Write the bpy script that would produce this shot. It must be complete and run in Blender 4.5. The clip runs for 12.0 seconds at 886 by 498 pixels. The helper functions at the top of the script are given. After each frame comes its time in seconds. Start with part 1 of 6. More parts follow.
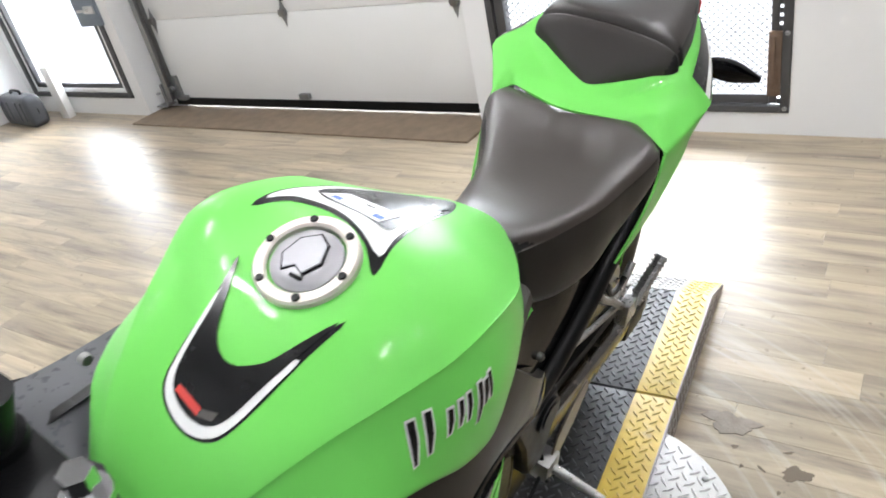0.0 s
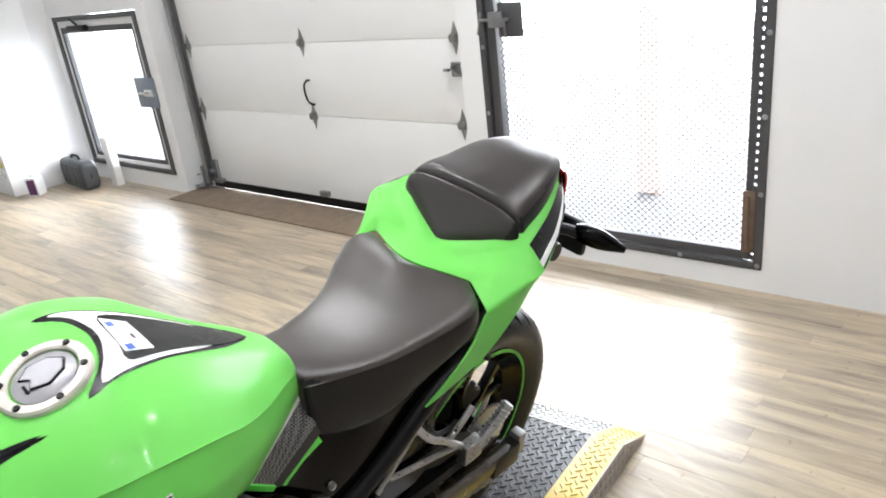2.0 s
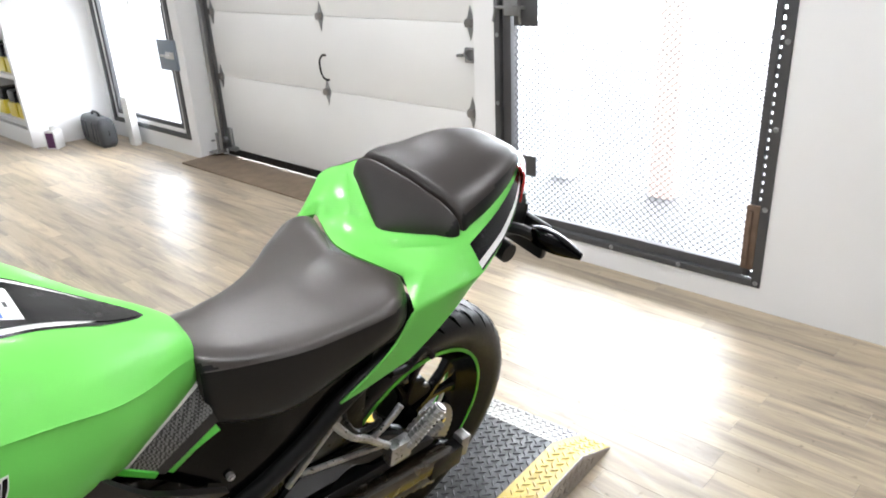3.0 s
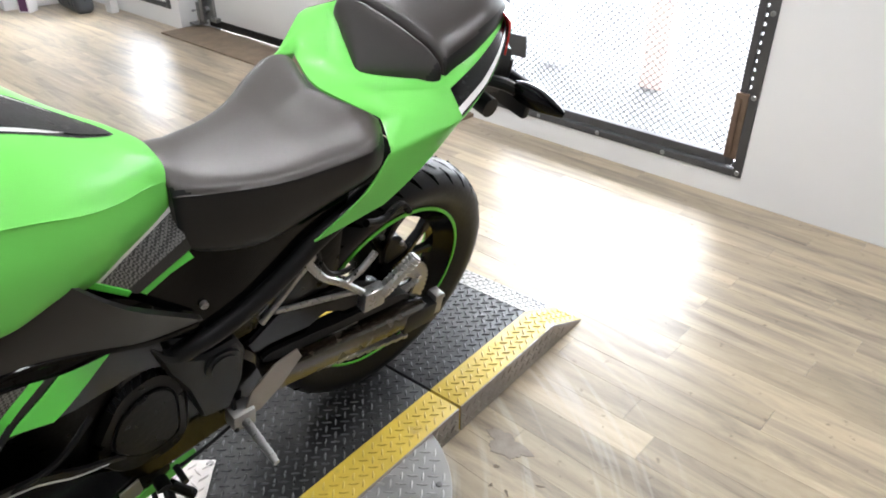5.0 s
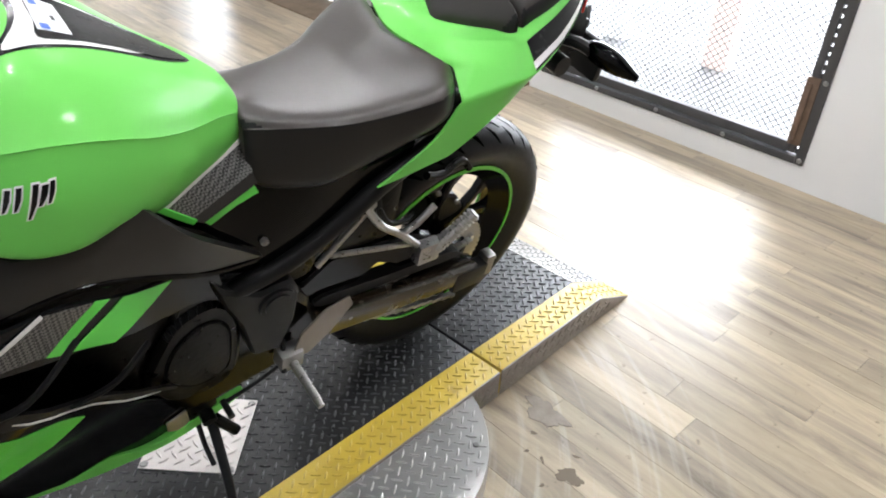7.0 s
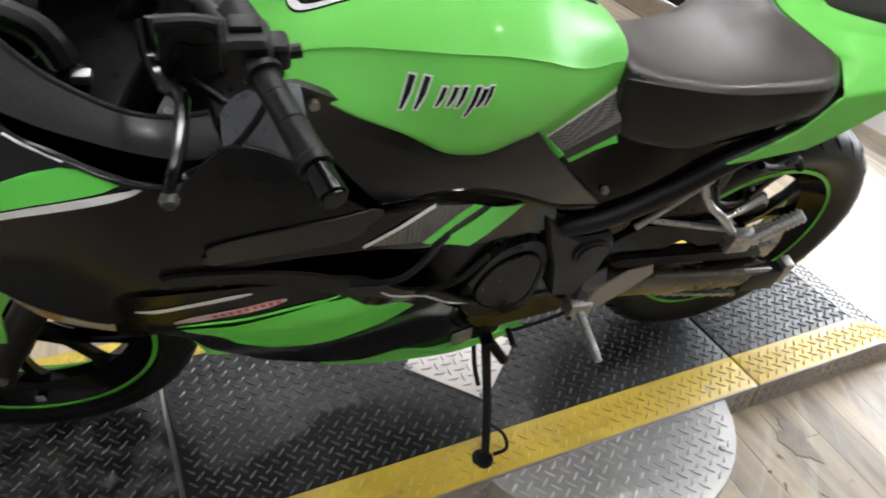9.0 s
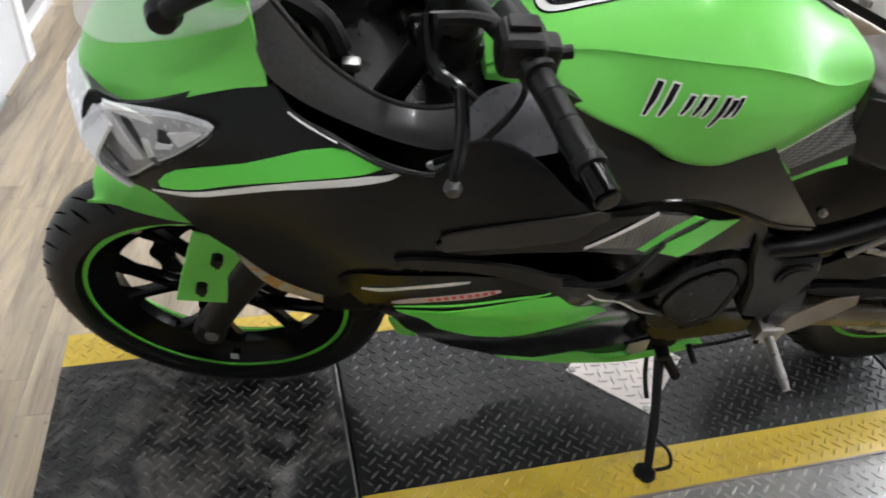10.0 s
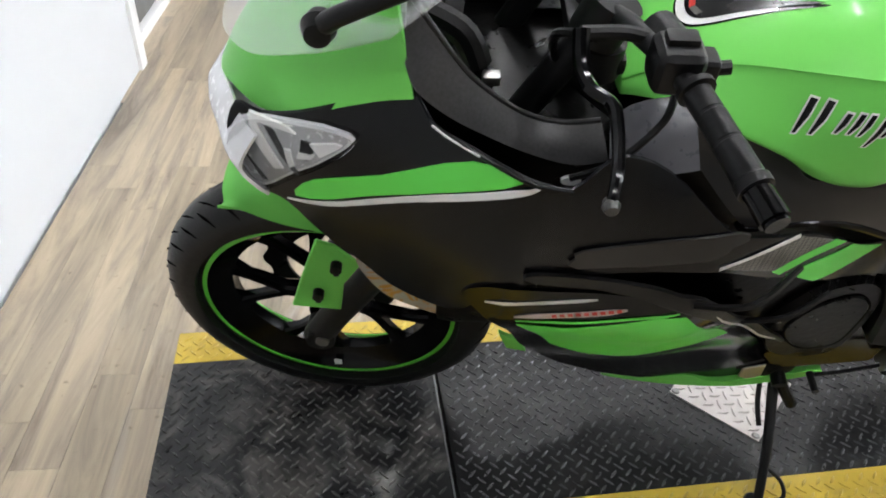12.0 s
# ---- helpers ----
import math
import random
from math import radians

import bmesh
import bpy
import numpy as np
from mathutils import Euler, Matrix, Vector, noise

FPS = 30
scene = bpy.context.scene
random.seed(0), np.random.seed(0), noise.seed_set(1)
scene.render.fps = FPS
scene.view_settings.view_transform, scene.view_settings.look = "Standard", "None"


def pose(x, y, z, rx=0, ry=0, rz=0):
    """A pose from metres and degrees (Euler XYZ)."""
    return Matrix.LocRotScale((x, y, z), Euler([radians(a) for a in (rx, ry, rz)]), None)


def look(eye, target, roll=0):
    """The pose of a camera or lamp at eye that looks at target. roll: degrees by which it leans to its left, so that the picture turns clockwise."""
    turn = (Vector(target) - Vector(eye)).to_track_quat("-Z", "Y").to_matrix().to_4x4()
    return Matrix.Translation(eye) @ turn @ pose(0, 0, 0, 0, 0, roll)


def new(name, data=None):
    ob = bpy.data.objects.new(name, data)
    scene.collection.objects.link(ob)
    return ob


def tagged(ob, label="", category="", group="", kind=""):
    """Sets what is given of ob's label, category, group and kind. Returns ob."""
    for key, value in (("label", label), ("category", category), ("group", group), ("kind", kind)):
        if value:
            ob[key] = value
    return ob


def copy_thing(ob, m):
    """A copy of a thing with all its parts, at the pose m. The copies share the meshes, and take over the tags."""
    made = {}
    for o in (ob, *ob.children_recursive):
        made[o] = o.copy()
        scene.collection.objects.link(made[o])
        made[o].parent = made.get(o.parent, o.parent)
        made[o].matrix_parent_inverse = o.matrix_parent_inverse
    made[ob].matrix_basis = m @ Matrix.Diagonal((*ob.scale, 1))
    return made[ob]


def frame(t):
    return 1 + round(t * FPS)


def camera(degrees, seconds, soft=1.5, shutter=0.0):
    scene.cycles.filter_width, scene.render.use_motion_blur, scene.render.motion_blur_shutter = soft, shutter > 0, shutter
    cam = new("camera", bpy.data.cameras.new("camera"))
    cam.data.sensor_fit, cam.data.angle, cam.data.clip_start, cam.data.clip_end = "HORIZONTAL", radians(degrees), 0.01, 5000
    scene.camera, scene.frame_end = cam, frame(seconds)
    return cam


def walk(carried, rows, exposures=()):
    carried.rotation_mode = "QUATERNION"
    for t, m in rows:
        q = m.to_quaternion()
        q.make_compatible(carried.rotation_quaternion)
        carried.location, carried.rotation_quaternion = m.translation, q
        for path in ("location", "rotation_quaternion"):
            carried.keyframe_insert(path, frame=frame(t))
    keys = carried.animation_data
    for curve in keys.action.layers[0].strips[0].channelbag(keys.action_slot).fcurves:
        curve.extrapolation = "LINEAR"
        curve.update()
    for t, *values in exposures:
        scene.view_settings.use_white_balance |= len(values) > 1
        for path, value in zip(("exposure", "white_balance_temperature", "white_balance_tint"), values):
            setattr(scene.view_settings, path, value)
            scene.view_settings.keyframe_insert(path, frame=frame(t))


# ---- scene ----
cam = camera(63.0, 12.0, soft=1.8, shutter=0.3)
PATH = [
    (0, (1.154, 0.697, 1.365), (-0.117, -0.472, 0.356), -12.9),
    (0.5, (1.008, 0.702, 1.337), (-0.248, -0.483, 0.328), -11.6),
    (0.7, (0.977, 0.729, 1.336), (-0.314, -0.479, 0.403), -11.1),
    (1, (0.977, 0.803, 1.344), (-0.325, -0.454, 0.491), -12.1),
    (1.5, (1.021, 0.971, 1.407), (-0.3, -0.31, 0.623), -7.9),
    (2, (0.974, 1.027, 1.422), (-0.316, -0.305, 0.673), -6.9),
    (2.5, (0.852, 1.074, 1.419), (-0.395, -0.299, 0.67), -3.5),
    (3, (0.824, 1.091, 1.401), (-0.401, -0.284, 0.621), -2.8),
    (3.5, (0.837, 1.103, 1.375), (-0.382, -0.23, 0.516), -1.9),
    (5.5, (0.841, 1.126, 1.307), (-0.31, -0.122, 0.249), 0.6),
    (6, (0.846, 1.118, 1.294), (-0.29, -0.128, 0.219), 1.4),
    (6.5, (0.853, 1.11, 1.291), (-0.257, -0.145, 0.199), 2.0),
    (8.5, (1.002, 1.062, 1.263), (0.251, -0.399, 0.122), 6.5),
    (9, (1.072, 1.057, 1.255), (0.493, -0.45, 0.075), 6.9),
    (9.5, (1.133, 1.047, 1.253), (0.71, -0.5, 0.058), 6.6),
    (10, (1.191, 1.044, 1.252), (0.937, -0.526, 0.039), 5.6),
    (10.5, (1.238, 1.048, 1.258), (1.112, -0.535, 0.043), 4.7),
    (11, (1.263, 1.051, 1.257), (1.216, -0.54, 0.045), 4.6),
    (11.5, (1.263, 1.049, 1.249), (1.219, -0.528, 0.02), 4.4),
    (12, (1.257, 1.032, 1.249), (1.201, -0.563, 0.044), 3.1),
]
EXPOSURES = [(0.0, 0.05, 6200, 10), (3.5, 0.1, 6200, 10), (6.5, 0.05, 6200, 10), (8.5, -0.05, 6250, 10), (9.5, -0.1, 6350, 10), (12.0, 0.0, 6250, 10)]
walk(cam, [(t, look(eye, target, roll)) for t, eye, target, roll in PATH], EXPOSURES)

# ---- light ----
world = bpy.data.worlds.new("world")
scene.world = world
world.use_nodes = True
wn = world.node_tree
sky = wn.nodes.new("ShaderNodeTexSky")
sky.sky_type, sky.sun_disc, sky.sun_elevation, sky.sun_rotation = "NISHITA", False, radians(35), radians(90)
wn.nodes["Background"].inputs["Strength"].default_value = 0.12
wn.links.new(sky.outputs[0], wn.nodes["Background"].inputs[0])


LAMP_GLOW = 230.0
DAYLIGHT = 24.0


# ---- materials ----
def material(name, colour, rough=0.5, metal=0.0, coat=0.0, spread=0.12, scale=8.0, bump=0.0, bump_scale=60.0, rough_spread=0.1, spec=0.5):
    m = bpy.data.materials.new(name)
    m.use_nodes = True
    nt = m.node_tree
    b = nt.nodes["Principled BSDF"]
    tc = nt.nodes.new("ShaderNodeTexCoord")
    n1 = nt.nodes.new("ShaderNodeTexNoise")
    n1.inputs["Scale"].default_value, n1.inputs["Detail"].default_value = scale, 6
    nt.links.new(tc.outputs["Object"], n1.inputs["Vector"])
    mix = nt.nodes.new("ShaderNodeMix")
    mix.data_type = "RGBA"
    mix.inputs[6].default_value = (*[c * (1 - spread) for c in colour], 1)
    mix.inputs[7].default_value = (*[min(1, c * (1 + spread)) for c in colour], 1)
    nt.links.new(n1.outputs["Fac"], mix.inputs[0])
    nt.links.new(mix.outputs[2], b.inputs["Base Color"])
    mr = nt.nodes.new("ShaderNodeMapRange")
    mr.inputs["To Min"].default_value, mr.inputs["To Max"].default_value = max(0, rough - rough_spread), min(1, rough + rough_spread)
    n2 = nt.nodes.new("ShaderNodeTexNoise")
    n2.inputs["Scale"].default_value, n2.inputs["Detail"].default_value = scale * 5, 4
    nt.links.new(tc.outputs["Object"], n2.inputs["Vector"])
    nt.links.new(n2.outputs["Fac"], mr.inputs["Value"])
    nt.links.new(mr.outputs[0], b.inputs["Roughness"])
    b.inputs["Metallic"].default_value = metal
    b.inputs["Specular IOR Level"].default_value = spec
    b.inputs["Coat Weight"].default_value, b.inputs["Coat Roughness"].default_value = coat, 0.03
    if bump:
        n3 = nt.nodes.new("ShaderNodeTexNoise")
        n3.inputs["Scale"].default_value, n3.inputs["Detail"].default_value = bump_scale, 5
        nt.links.new(tc.outputs["Object"], n3.inputs["Vector"])
        bp = nt.nodes.new("ShaderNodeBump")
        bp.inputs["Strength"].default_value, bp.inputs["Distance"].default_value = bump, 0.002
        nt.links.new(n3.outputs["Fac"], bp.inputs["Height"])
        nt.links.new(bp.outputs[0], b.inputs["Normal"])
    return m


GREEN = material("green_paint", (0.165, 0.58, 0.103), 0.38, coat=0.1, spread=0.012, scale=3, rough_spread=0.0, spec=0.15)
BLACK = material("gloss_black", (0.0012, 0.0012, 0.0014), 0.13, spread=0.3, rough_spread=0.01, spec=0.14)
FAIRING = material("satin_black_fairing", (0.0050, 0.0054, 0.0062), 0.25, spread=0.2, rough_spread=0.02, spec=0.2)
COVER_BLACK = material("black_cover_plastic", (0.013, 0.0128, 0.0128), 0.34, spread=0.25, rough_spread=0.05, spec=0.45)
CARBON = material("glossy_carbon_weave", (0.040, 0.040, 0.041), 0.34, spread=0.55, scale=260, coat=0.1, rough_spread=0.02)
SATIN = material("satin_black_plastic", (0.0055, 0.0055, 0.006), 0.4, spread=0.25, bump=0.15, bump_scale=400, spec=0.2)
GREY_PLASTIC = material("grey_plastic", (0.014, 0.014, 0.0145), 0.42, spread=0.2, bump=0.3, bump_scale=300, spec=0.4)
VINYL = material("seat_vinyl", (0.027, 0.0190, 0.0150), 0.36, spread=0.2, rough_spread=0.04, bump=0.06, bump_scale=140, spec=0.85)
# darker copy of the seat vinyl, stands for shade on the sides
SIDE_SHADE_VINYL = material("shaded_side_vinyl", (0.0075, 0.0072, 0.0078), 0.4, spread=0.2, rough_spread=0.05, bump=0.06, bump_scale=140, spec=0.35)
# darker seat vinyl: the pillion's weaker sheen is put into its colour
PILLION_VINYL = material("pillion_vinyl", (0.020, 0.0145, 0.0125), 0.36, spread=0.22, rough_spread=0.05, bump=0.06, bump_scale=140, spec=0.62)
RUBBER = material("rubber", (0.004, 0.004, 0.0043), 0.4, spread=0.25, bump=0.35, bump_scale=120, rough_spread=0.2, spec=0.2)
ENGINE = material("black_engine_paint", (0.0020, 0.0020, 0.0020), 0.3, spread=0.4, bump=0.3, bump_scale=90, spec=0.1)
ALU = material("brushed_aluminium", (0.55, 0.54, 0.53), 0.35, metal=1.0, spread=0.12, bump=0.15, bump_scale=120)
CHROME = material("chrome", (0.8, 0.8, 0.8), 0.12, metal=1.0, spread=0.05, rough_spread=0.04)
TYRE = material("tyre_rubber", (0.0055, 0.0055, 0.006), 0.44, spread=0.25, scale=20, bump=0.2, bump_scale=200, spec=0.26)
CAST = material("cast_grey_alloy", (0.33, 0.325, 0.32), 0.3, metal=0.9, spread=0.25, scale=30, bump=0.2, bump_scale=120)
STEEL = material("dull_steel", (0.32, 0.31, 0.3), 0.42, metal=1.0, spread=0.25, bump=0.2)
WHITE_STRIPE = material("white_decal", (0.75, 0.75, 0.74), 0.35, coat=0.6, spread=0.03)
BLACK_STRIPE = material("black_decal", (0.006, 0.006, 0.0065), 0.25, spread=0.1, spec=0.35)
RED_DECAL = material("red_decal", (0.55, 0.03, 0.02), 0.35, coat=0.5, spread=0.1)
SILVER_DECAL = material("grey_mesh_decal", (0.10, 0.095, 0.088), 0.45, metal=0.2, spread=0.3, scale=60)
RED_LENS = material("red_lens", (0.6, 0.012, 0.01), 0.15, coat=1.0, spread=0.05)
WALL_WHITE = material("white_wall_paint", (0.765, 0.765, 0.77), 0.6, spread=0.03, scale=2.5, bump=0.1, bump_scale=40)
DOOR_WHITE = material("white_door_enamel", (0.76, 0.76, 0.755), 0.45, spread=0.03, scale=3, bump=0.25, bump_scale=25)
CEILING = material("dark_ceiling", (0.06, 0.06, 0.062), 0.8, spread=0.04, scale=2)
FRAME_GREY = material("dark_grey_metal_frame", (0.055, 0.055, 0.058), 0.5, spread=0.25, scale=12, bump=0.2)
GREY_WALL = material("grey_wall_paint", (0.13, 0.125, 0.12), 0.6, spread=0.15, scale=4)
MAT_BROWN = material("brown_rubber_mat", (0.19, 0.14, 0.095), 0.75, spread=0.35, scale=14, bump=0.4, bump_scale=150)
PLATE_BLACK = material("black_coated_plate", (0.007, 0.0071, 0.0077), 0.42, metal=0.1, spread=0.75, scale=9, rough_spread=0.2, bump=0.3, bump_scale=80)
PLATE_WORN = material("stained_black_plate", (0.011, 0.0114, 0.0125), 0.34, metal=0.3, spread=0.75, scale=9, rough_spread=0.2, bump=0.3, bump_scale=80)
PLATE_YELLOW = material("yellow_painted_plate", (0.56, 0.40, 0.045), 0.42, spread=0.28, scale=11, bump=0.2)
# lug colours set paler than their plates, for the gloss lugs catch
LUG_BLACK = material("glint_lug_steel", (0.10, 0.10, 0.104), 0.3, metal=0.6, spread=0.6, scale=14, rough_spread=0.15)
LUG_WORN = material("stained_lug_steel", (0.045, 0.044, 0.043), 0.36, metal=0.4, spread=0.7, scale=9, rough_spread=0.15)
LUG_SILVER = material("glint_lug_silver", (0.66, 0.65, 0.635), 0.36, metal=0.8, spread=0.2, scale=14)
LUG_YELLOW = material("worn_yellow_lug", (0.58, 0.43, 0.075), 0.32, metal=0.0, spread=0.35, scale=14)
PLATE_SILVER = material("bare_aluminium_plate", (0.52, 0.51, 0.50), 0.36, metal=0.9, spread=0.2, scale=8)
def smeared(mat, colour, scale, low, high):
    """Pale smears and rings over a material's base colour."""
    nt = mat.node_tree
    b = nt.nodes["Principled BSDF"]
    base = b.inputs["Base Color"].links[0].from_socket
    tc = nt.nodes.new("ShaderNodeTexCoord")
    n = nt.nodes.new("ShaderNodeTexNoise")
    n.inputs["Scale"].default_value, n.inputs["Detail"].default_value, n.inputs["Distortion"].default_value = scale, 5, 2.5
    nt.links.new(tc.outputs["Object"], n.inputs["Vector"])
    mr = nt.nodes.new("ShaderNodeMapRange")
    mr.inputs["From Min"].default_value, mr.inputs["From Max"].default_value = low, high
    nt.links.new(n.outputs["Fac"], mr.inputs["Value"])
    mix = nt.nodes.new("ShaderNodeMix")
    mix.data_type = "RGBA"
    nt.links.new(mr.outputs[0], mix.inputs[0])
    nt.links.new(base, mix.inputs[6])
    mix.inputs[7].default_value = (*colour, 1)
    nt.links.new(mix.outputs[2], b.inputs["Base Color"])


smeared(PLATE_BLACK, (0.032, 0.031, 0.029), 5.0, 0.52, 0.72)
smeared(PLATE_WORN, (0.11, 0.104, 0.098), 6.0, 0.47, 0.68)
smeared(LUG_WORN, (0.16, 0.15, 0.14), 6.0, 0.50, 0.70)
smeared(PLATE_YELLOW, (0.30, 0.22, 0.06), 7.0, 0.58, 0.8)
CASE = material("grey_case_plastic", (0.05, 0.053, 0.06), 0.5, spread=0.2)
GLASS = bpy.data.materials.new("clear_glass")
GLASS.use_nodes = True
gb = GLASS.node_tree.nodes["Principled BSDF"]
gb.inputs["Transmission Weight"].default_value, gb.inputs["Roughness"].default_value, gb.inputs["IOR"].default_value = 1.0, 0.03, 1.2
GLOW = bpy.data.materials.new("overcast_daylight")
GLOW.use_nodes = True
gl = GLOW.node_tree.nodes["Principled BSDF"]
gl.inputs["Base Color"].default_value = (0.9, 0.9, 0.9, 1)
gl.inputs["Emission Color"].default_value, gl.inputs["Emission Strength"].default_value = (0.95, 0.98, 1, 1), DAYLIGHT


# ---- mesh tools ----
from mathutils.bvhtree import BVHTree


def smooth_line(pts, n=4, closed=False):
    """A Catmull-Rom curve through points of any size."""
    p = [Vector(q) for q in pts]
    out = []
    m = len(p)
    for i in range(m if closed else m - 1):
        a, b, c, d = (p[(i + k) % m] if closed else p[min(max(i + k, 0), m - 1)] for k in (-1, 0, 1, 2))
        for j in range(n):
            t = j / n
            out.append(0.5 * (2 * b + (c - a) * t + (2 * a - 5 * b + 4 * c - d) * t * t + (3 * b - a - 3 * c + d) * t ** 3))
    if not closed:
        out.append(p[-1])
    return out


def finish(name, bm, mat, parent=None, label="", sharp=35, m=None):
    bmesh.ops.recalc_face_normals(bm, faces=bm.faces)
    me = bpy.data.meshes.new(name)
    bm.to_mesh(me)
    bm.free()
    for f in me.polygons:
        f.use_smooth = True
    me.set_sharp_from_angle(angle=radians(sharp))
    for one in (mat if isinstance(mat, (list, tuple)) else [mat]):
        me.materials.append(one)
    ob = new(name, me)
    ob.parent = parent
    if m is not None:
        ob.matrix_basis = m
    return tagged(ob, label)


part = finish


def ring_skin(bm, rings, closed=True, caps=True):
    vs = [[bm.verts.new(p) for p in r] for r in rings]
    k = len(vs[0])
    for a, b in zip(vs, vs[1:]):
        for i in range(k if closed else k - 1):
            bm.faces.new((a[i], a[(i + 1) % k], b[(i + 1) % k], b[i]))
    if caps and closed:
        bm.faces.new(vs[0])
        bm.faces.new(list(reversed(vs[-1])))
    return vs


def loft(stations, n=6, k=5, both=True, closed=True):
    """A body from half sections [(y, z), ...] at stations x, mirrored over y = 0."""
    rows = [[Vector((x, y, z)) for y, z in prof] for x, prof in stations]
    cols = [smooth_line(c, n) for c in zip(*rows)]
    rings = []
    for r in zip(*cols):
        half = smooth_line(r, k)
        rings.append([Vector((p.x, -p.y, p.z)) for p in reversed(half)] + half[1:] if both else half)
    bm = bmesh.new()
    ring_skin(bm, rings, closed)
    bmesh.ops.recalc_face_normals(bm, faces=bm.faces)
    return bm


def panel(outline, surf, thick=0.004, step=0.03, off=0.0, side=1, n=3, corner=False):
    """A curved sheet: an outline in x and z, laid on y = surf(x, z)."""
    pts = [Vector(p) for p in outline] if corner else smooth_line(outline, n, True)
    bm = bmesh.new()
    bm.faces.new([bm.verts.new((p[0], 0, p[1])) for p in pts])
    xs, zs = [p[0] for p in pts], [p[1] for p in pts]
    for axis, lo, hi in ((0, min(xs), max(xs)), (2, min(zs), max(zs))):
        c = math.ceil(lo / step) * step
        while c < hi:
            no = [0, 0, 0]
            no[axis] = 1
            co = [0, 0, 0]
            co[axis] = c
            bmesh.ops.bisect_plane(bm, geom=bm.verts[:] + bm.edges[:] + bm.faces[:], plane_co=co, plane_no=no)
            c += step
    for v in bm.verts:
        v.co.y = side * (surf(v.co.x, v.co.z) + off)
    if thick:
        low = [v for v in bm.verts]
        edges = [e for e in bm.edges if e.is_boundary]
        ret = bmesh.ops.extrude_face_region(bm, geom=bm.faces[:])
        for v in ret["geom"]:
            if isinstance(v, bmesh.types.BMVert):
                v.co.y -= side * thick
    return bm


def tube(pts, r, sides=10, n=5, straight=False, taper=None):
    line = [Vector(p) for p in pts] if straight else smooth_line(pts, n)
    bm = bmesh.new()
    rings = []
    up = Vector((0, 0, 1))
    for i, p in enumerate(line):
        d = (line[min(i + 1, len(line) - 1)] - line[max(i - 1, 0)]).normalized()
        a = d.cross(up if abs(d.dot(up)) < 0.95 else Vector((1, 0, 0))).normalized()
        b = d.cross(a)
        rr = r if taper is None else r + (taper - r) * i / (len(line) - 1)
        rings.append([p + rr * (math.cos(t) * a + math.sin(t) * b) for t in [2 * math.pi * s / sides for s in range(sides)]])
    ring_skin(bm, rings)
    return bm


def rod(a, b, r, sides=12, r2=None):
    return tube([a, b], r, sides, straight=True, taper=r2)


def turned(profile, sides=64, centre=(0, 0, 0), closed=True):
    """A body of revolution about the y axis from a profile of (radius, y)."""
    bm = bmesh.new()
    rings = []
    for s in range(sides):
        t = 2 * math.pi * s / sides
        rings.append([Vector((centre[0] + r * math.cos(t), centre[1] + y, centre[2] + r * math.sin(t))) for r, y in profile])
    rings.append(rings[0])
    ring_skin(bm, rings, closed, caps=False)
    bmesh.ops.remove_doubles(bm, verts=bm.verts, dist=1e-6)
    return bm


def box(x0, x1, y0, y1, z0, z1, bevel=0.0, seg=2):
    bm = bmesh.new()
    bmesh.ops.create_cube(bm, size=1)
    for v in bm.verts:
        v.co = Vector(((x0 + x1) / 2 + v.co.x * (x1 - x0), (y0 + y1) / 2 + v.co.y * (y1 - y0), (z0 + z1) / 2 + v.co.z * (z1 - z0)))
    if bevel:
        bmesh.ops.bevel(bm, geom=bm.edges[:], offset=bevel, segments=seg, affect="EDGES", profile=0.6)
    return bm


def plate(outline, thick, bevel=0.0, m=None):
    """A flat plate: an outline in x and y, from z = 0 up."""
    bm = bmesh.new()
    f = bm.faces.new([bm.verts.new((x, y, 0)) for x, y in outline])
    ret = bmesh.ops.extrude_face_region(bm, geom=[f])
    for v in ret["geom"]:
        if isinstance(v, bmesh.types.BMVert):
            v.co.z += thick
    if bevel:
        bmesh.ops.bevel(bm, geom=bm.edges[:], offset=bevel, segments=1, affect="EDGES")
    if m is not None:
        bm.transform(m)
    return bm


def upright(outline, thick, y, bevel=0.0):
    """A flat plate in the x-z plane, its outer face at y."""
    return plate(outline, thick, bevel, Matrix(((1, 0, 0, 0), (0, 0, 1, y - thick), (0, 1, 0, 0), (0, 0, 0, 1))))


def join(*bms):
    out = bmesh.new()
    for b in bms:
        me = bpy.data.meshes.new("tmp")
        b.to_mesh(me)
        b.free()
        out.from_mesh(me)
        bpy.data.meshes.remove(me)
    return out


def thing(name, m, label, category, group="", kind=""):
    ob = new(name)
    ob.matrix_basis = m
    return tagged(ob, label, category, group, kind)




def sheet(curves, n=6, k=4, mirror=True, thick=0.004):
    """A curved shell through curves of (x, y, z) points that run from the middle plane outwards."""
    cols = [smooth_line(c, n) for c in zip(*[[Vector(p) for p in c] for c in curves])]
    rows = [smooth_line(r, k) for r in zip(*cols)]
    if mirror:
        rows = [[Vector((p.x, -p.y, p.z)) for p in reversed(r)] + r[1:] for r in rows]
    bm = bmesh.new()
    ring_skin(bm, rows, closed=False, caps=False)
    bmesh.ops.recalc_face_normals(bm, faces=bm.faces)
    if thick:
        bmesh.ops.solidify(bm, geom=bm.faces[:], thickness=thick)
    return bm


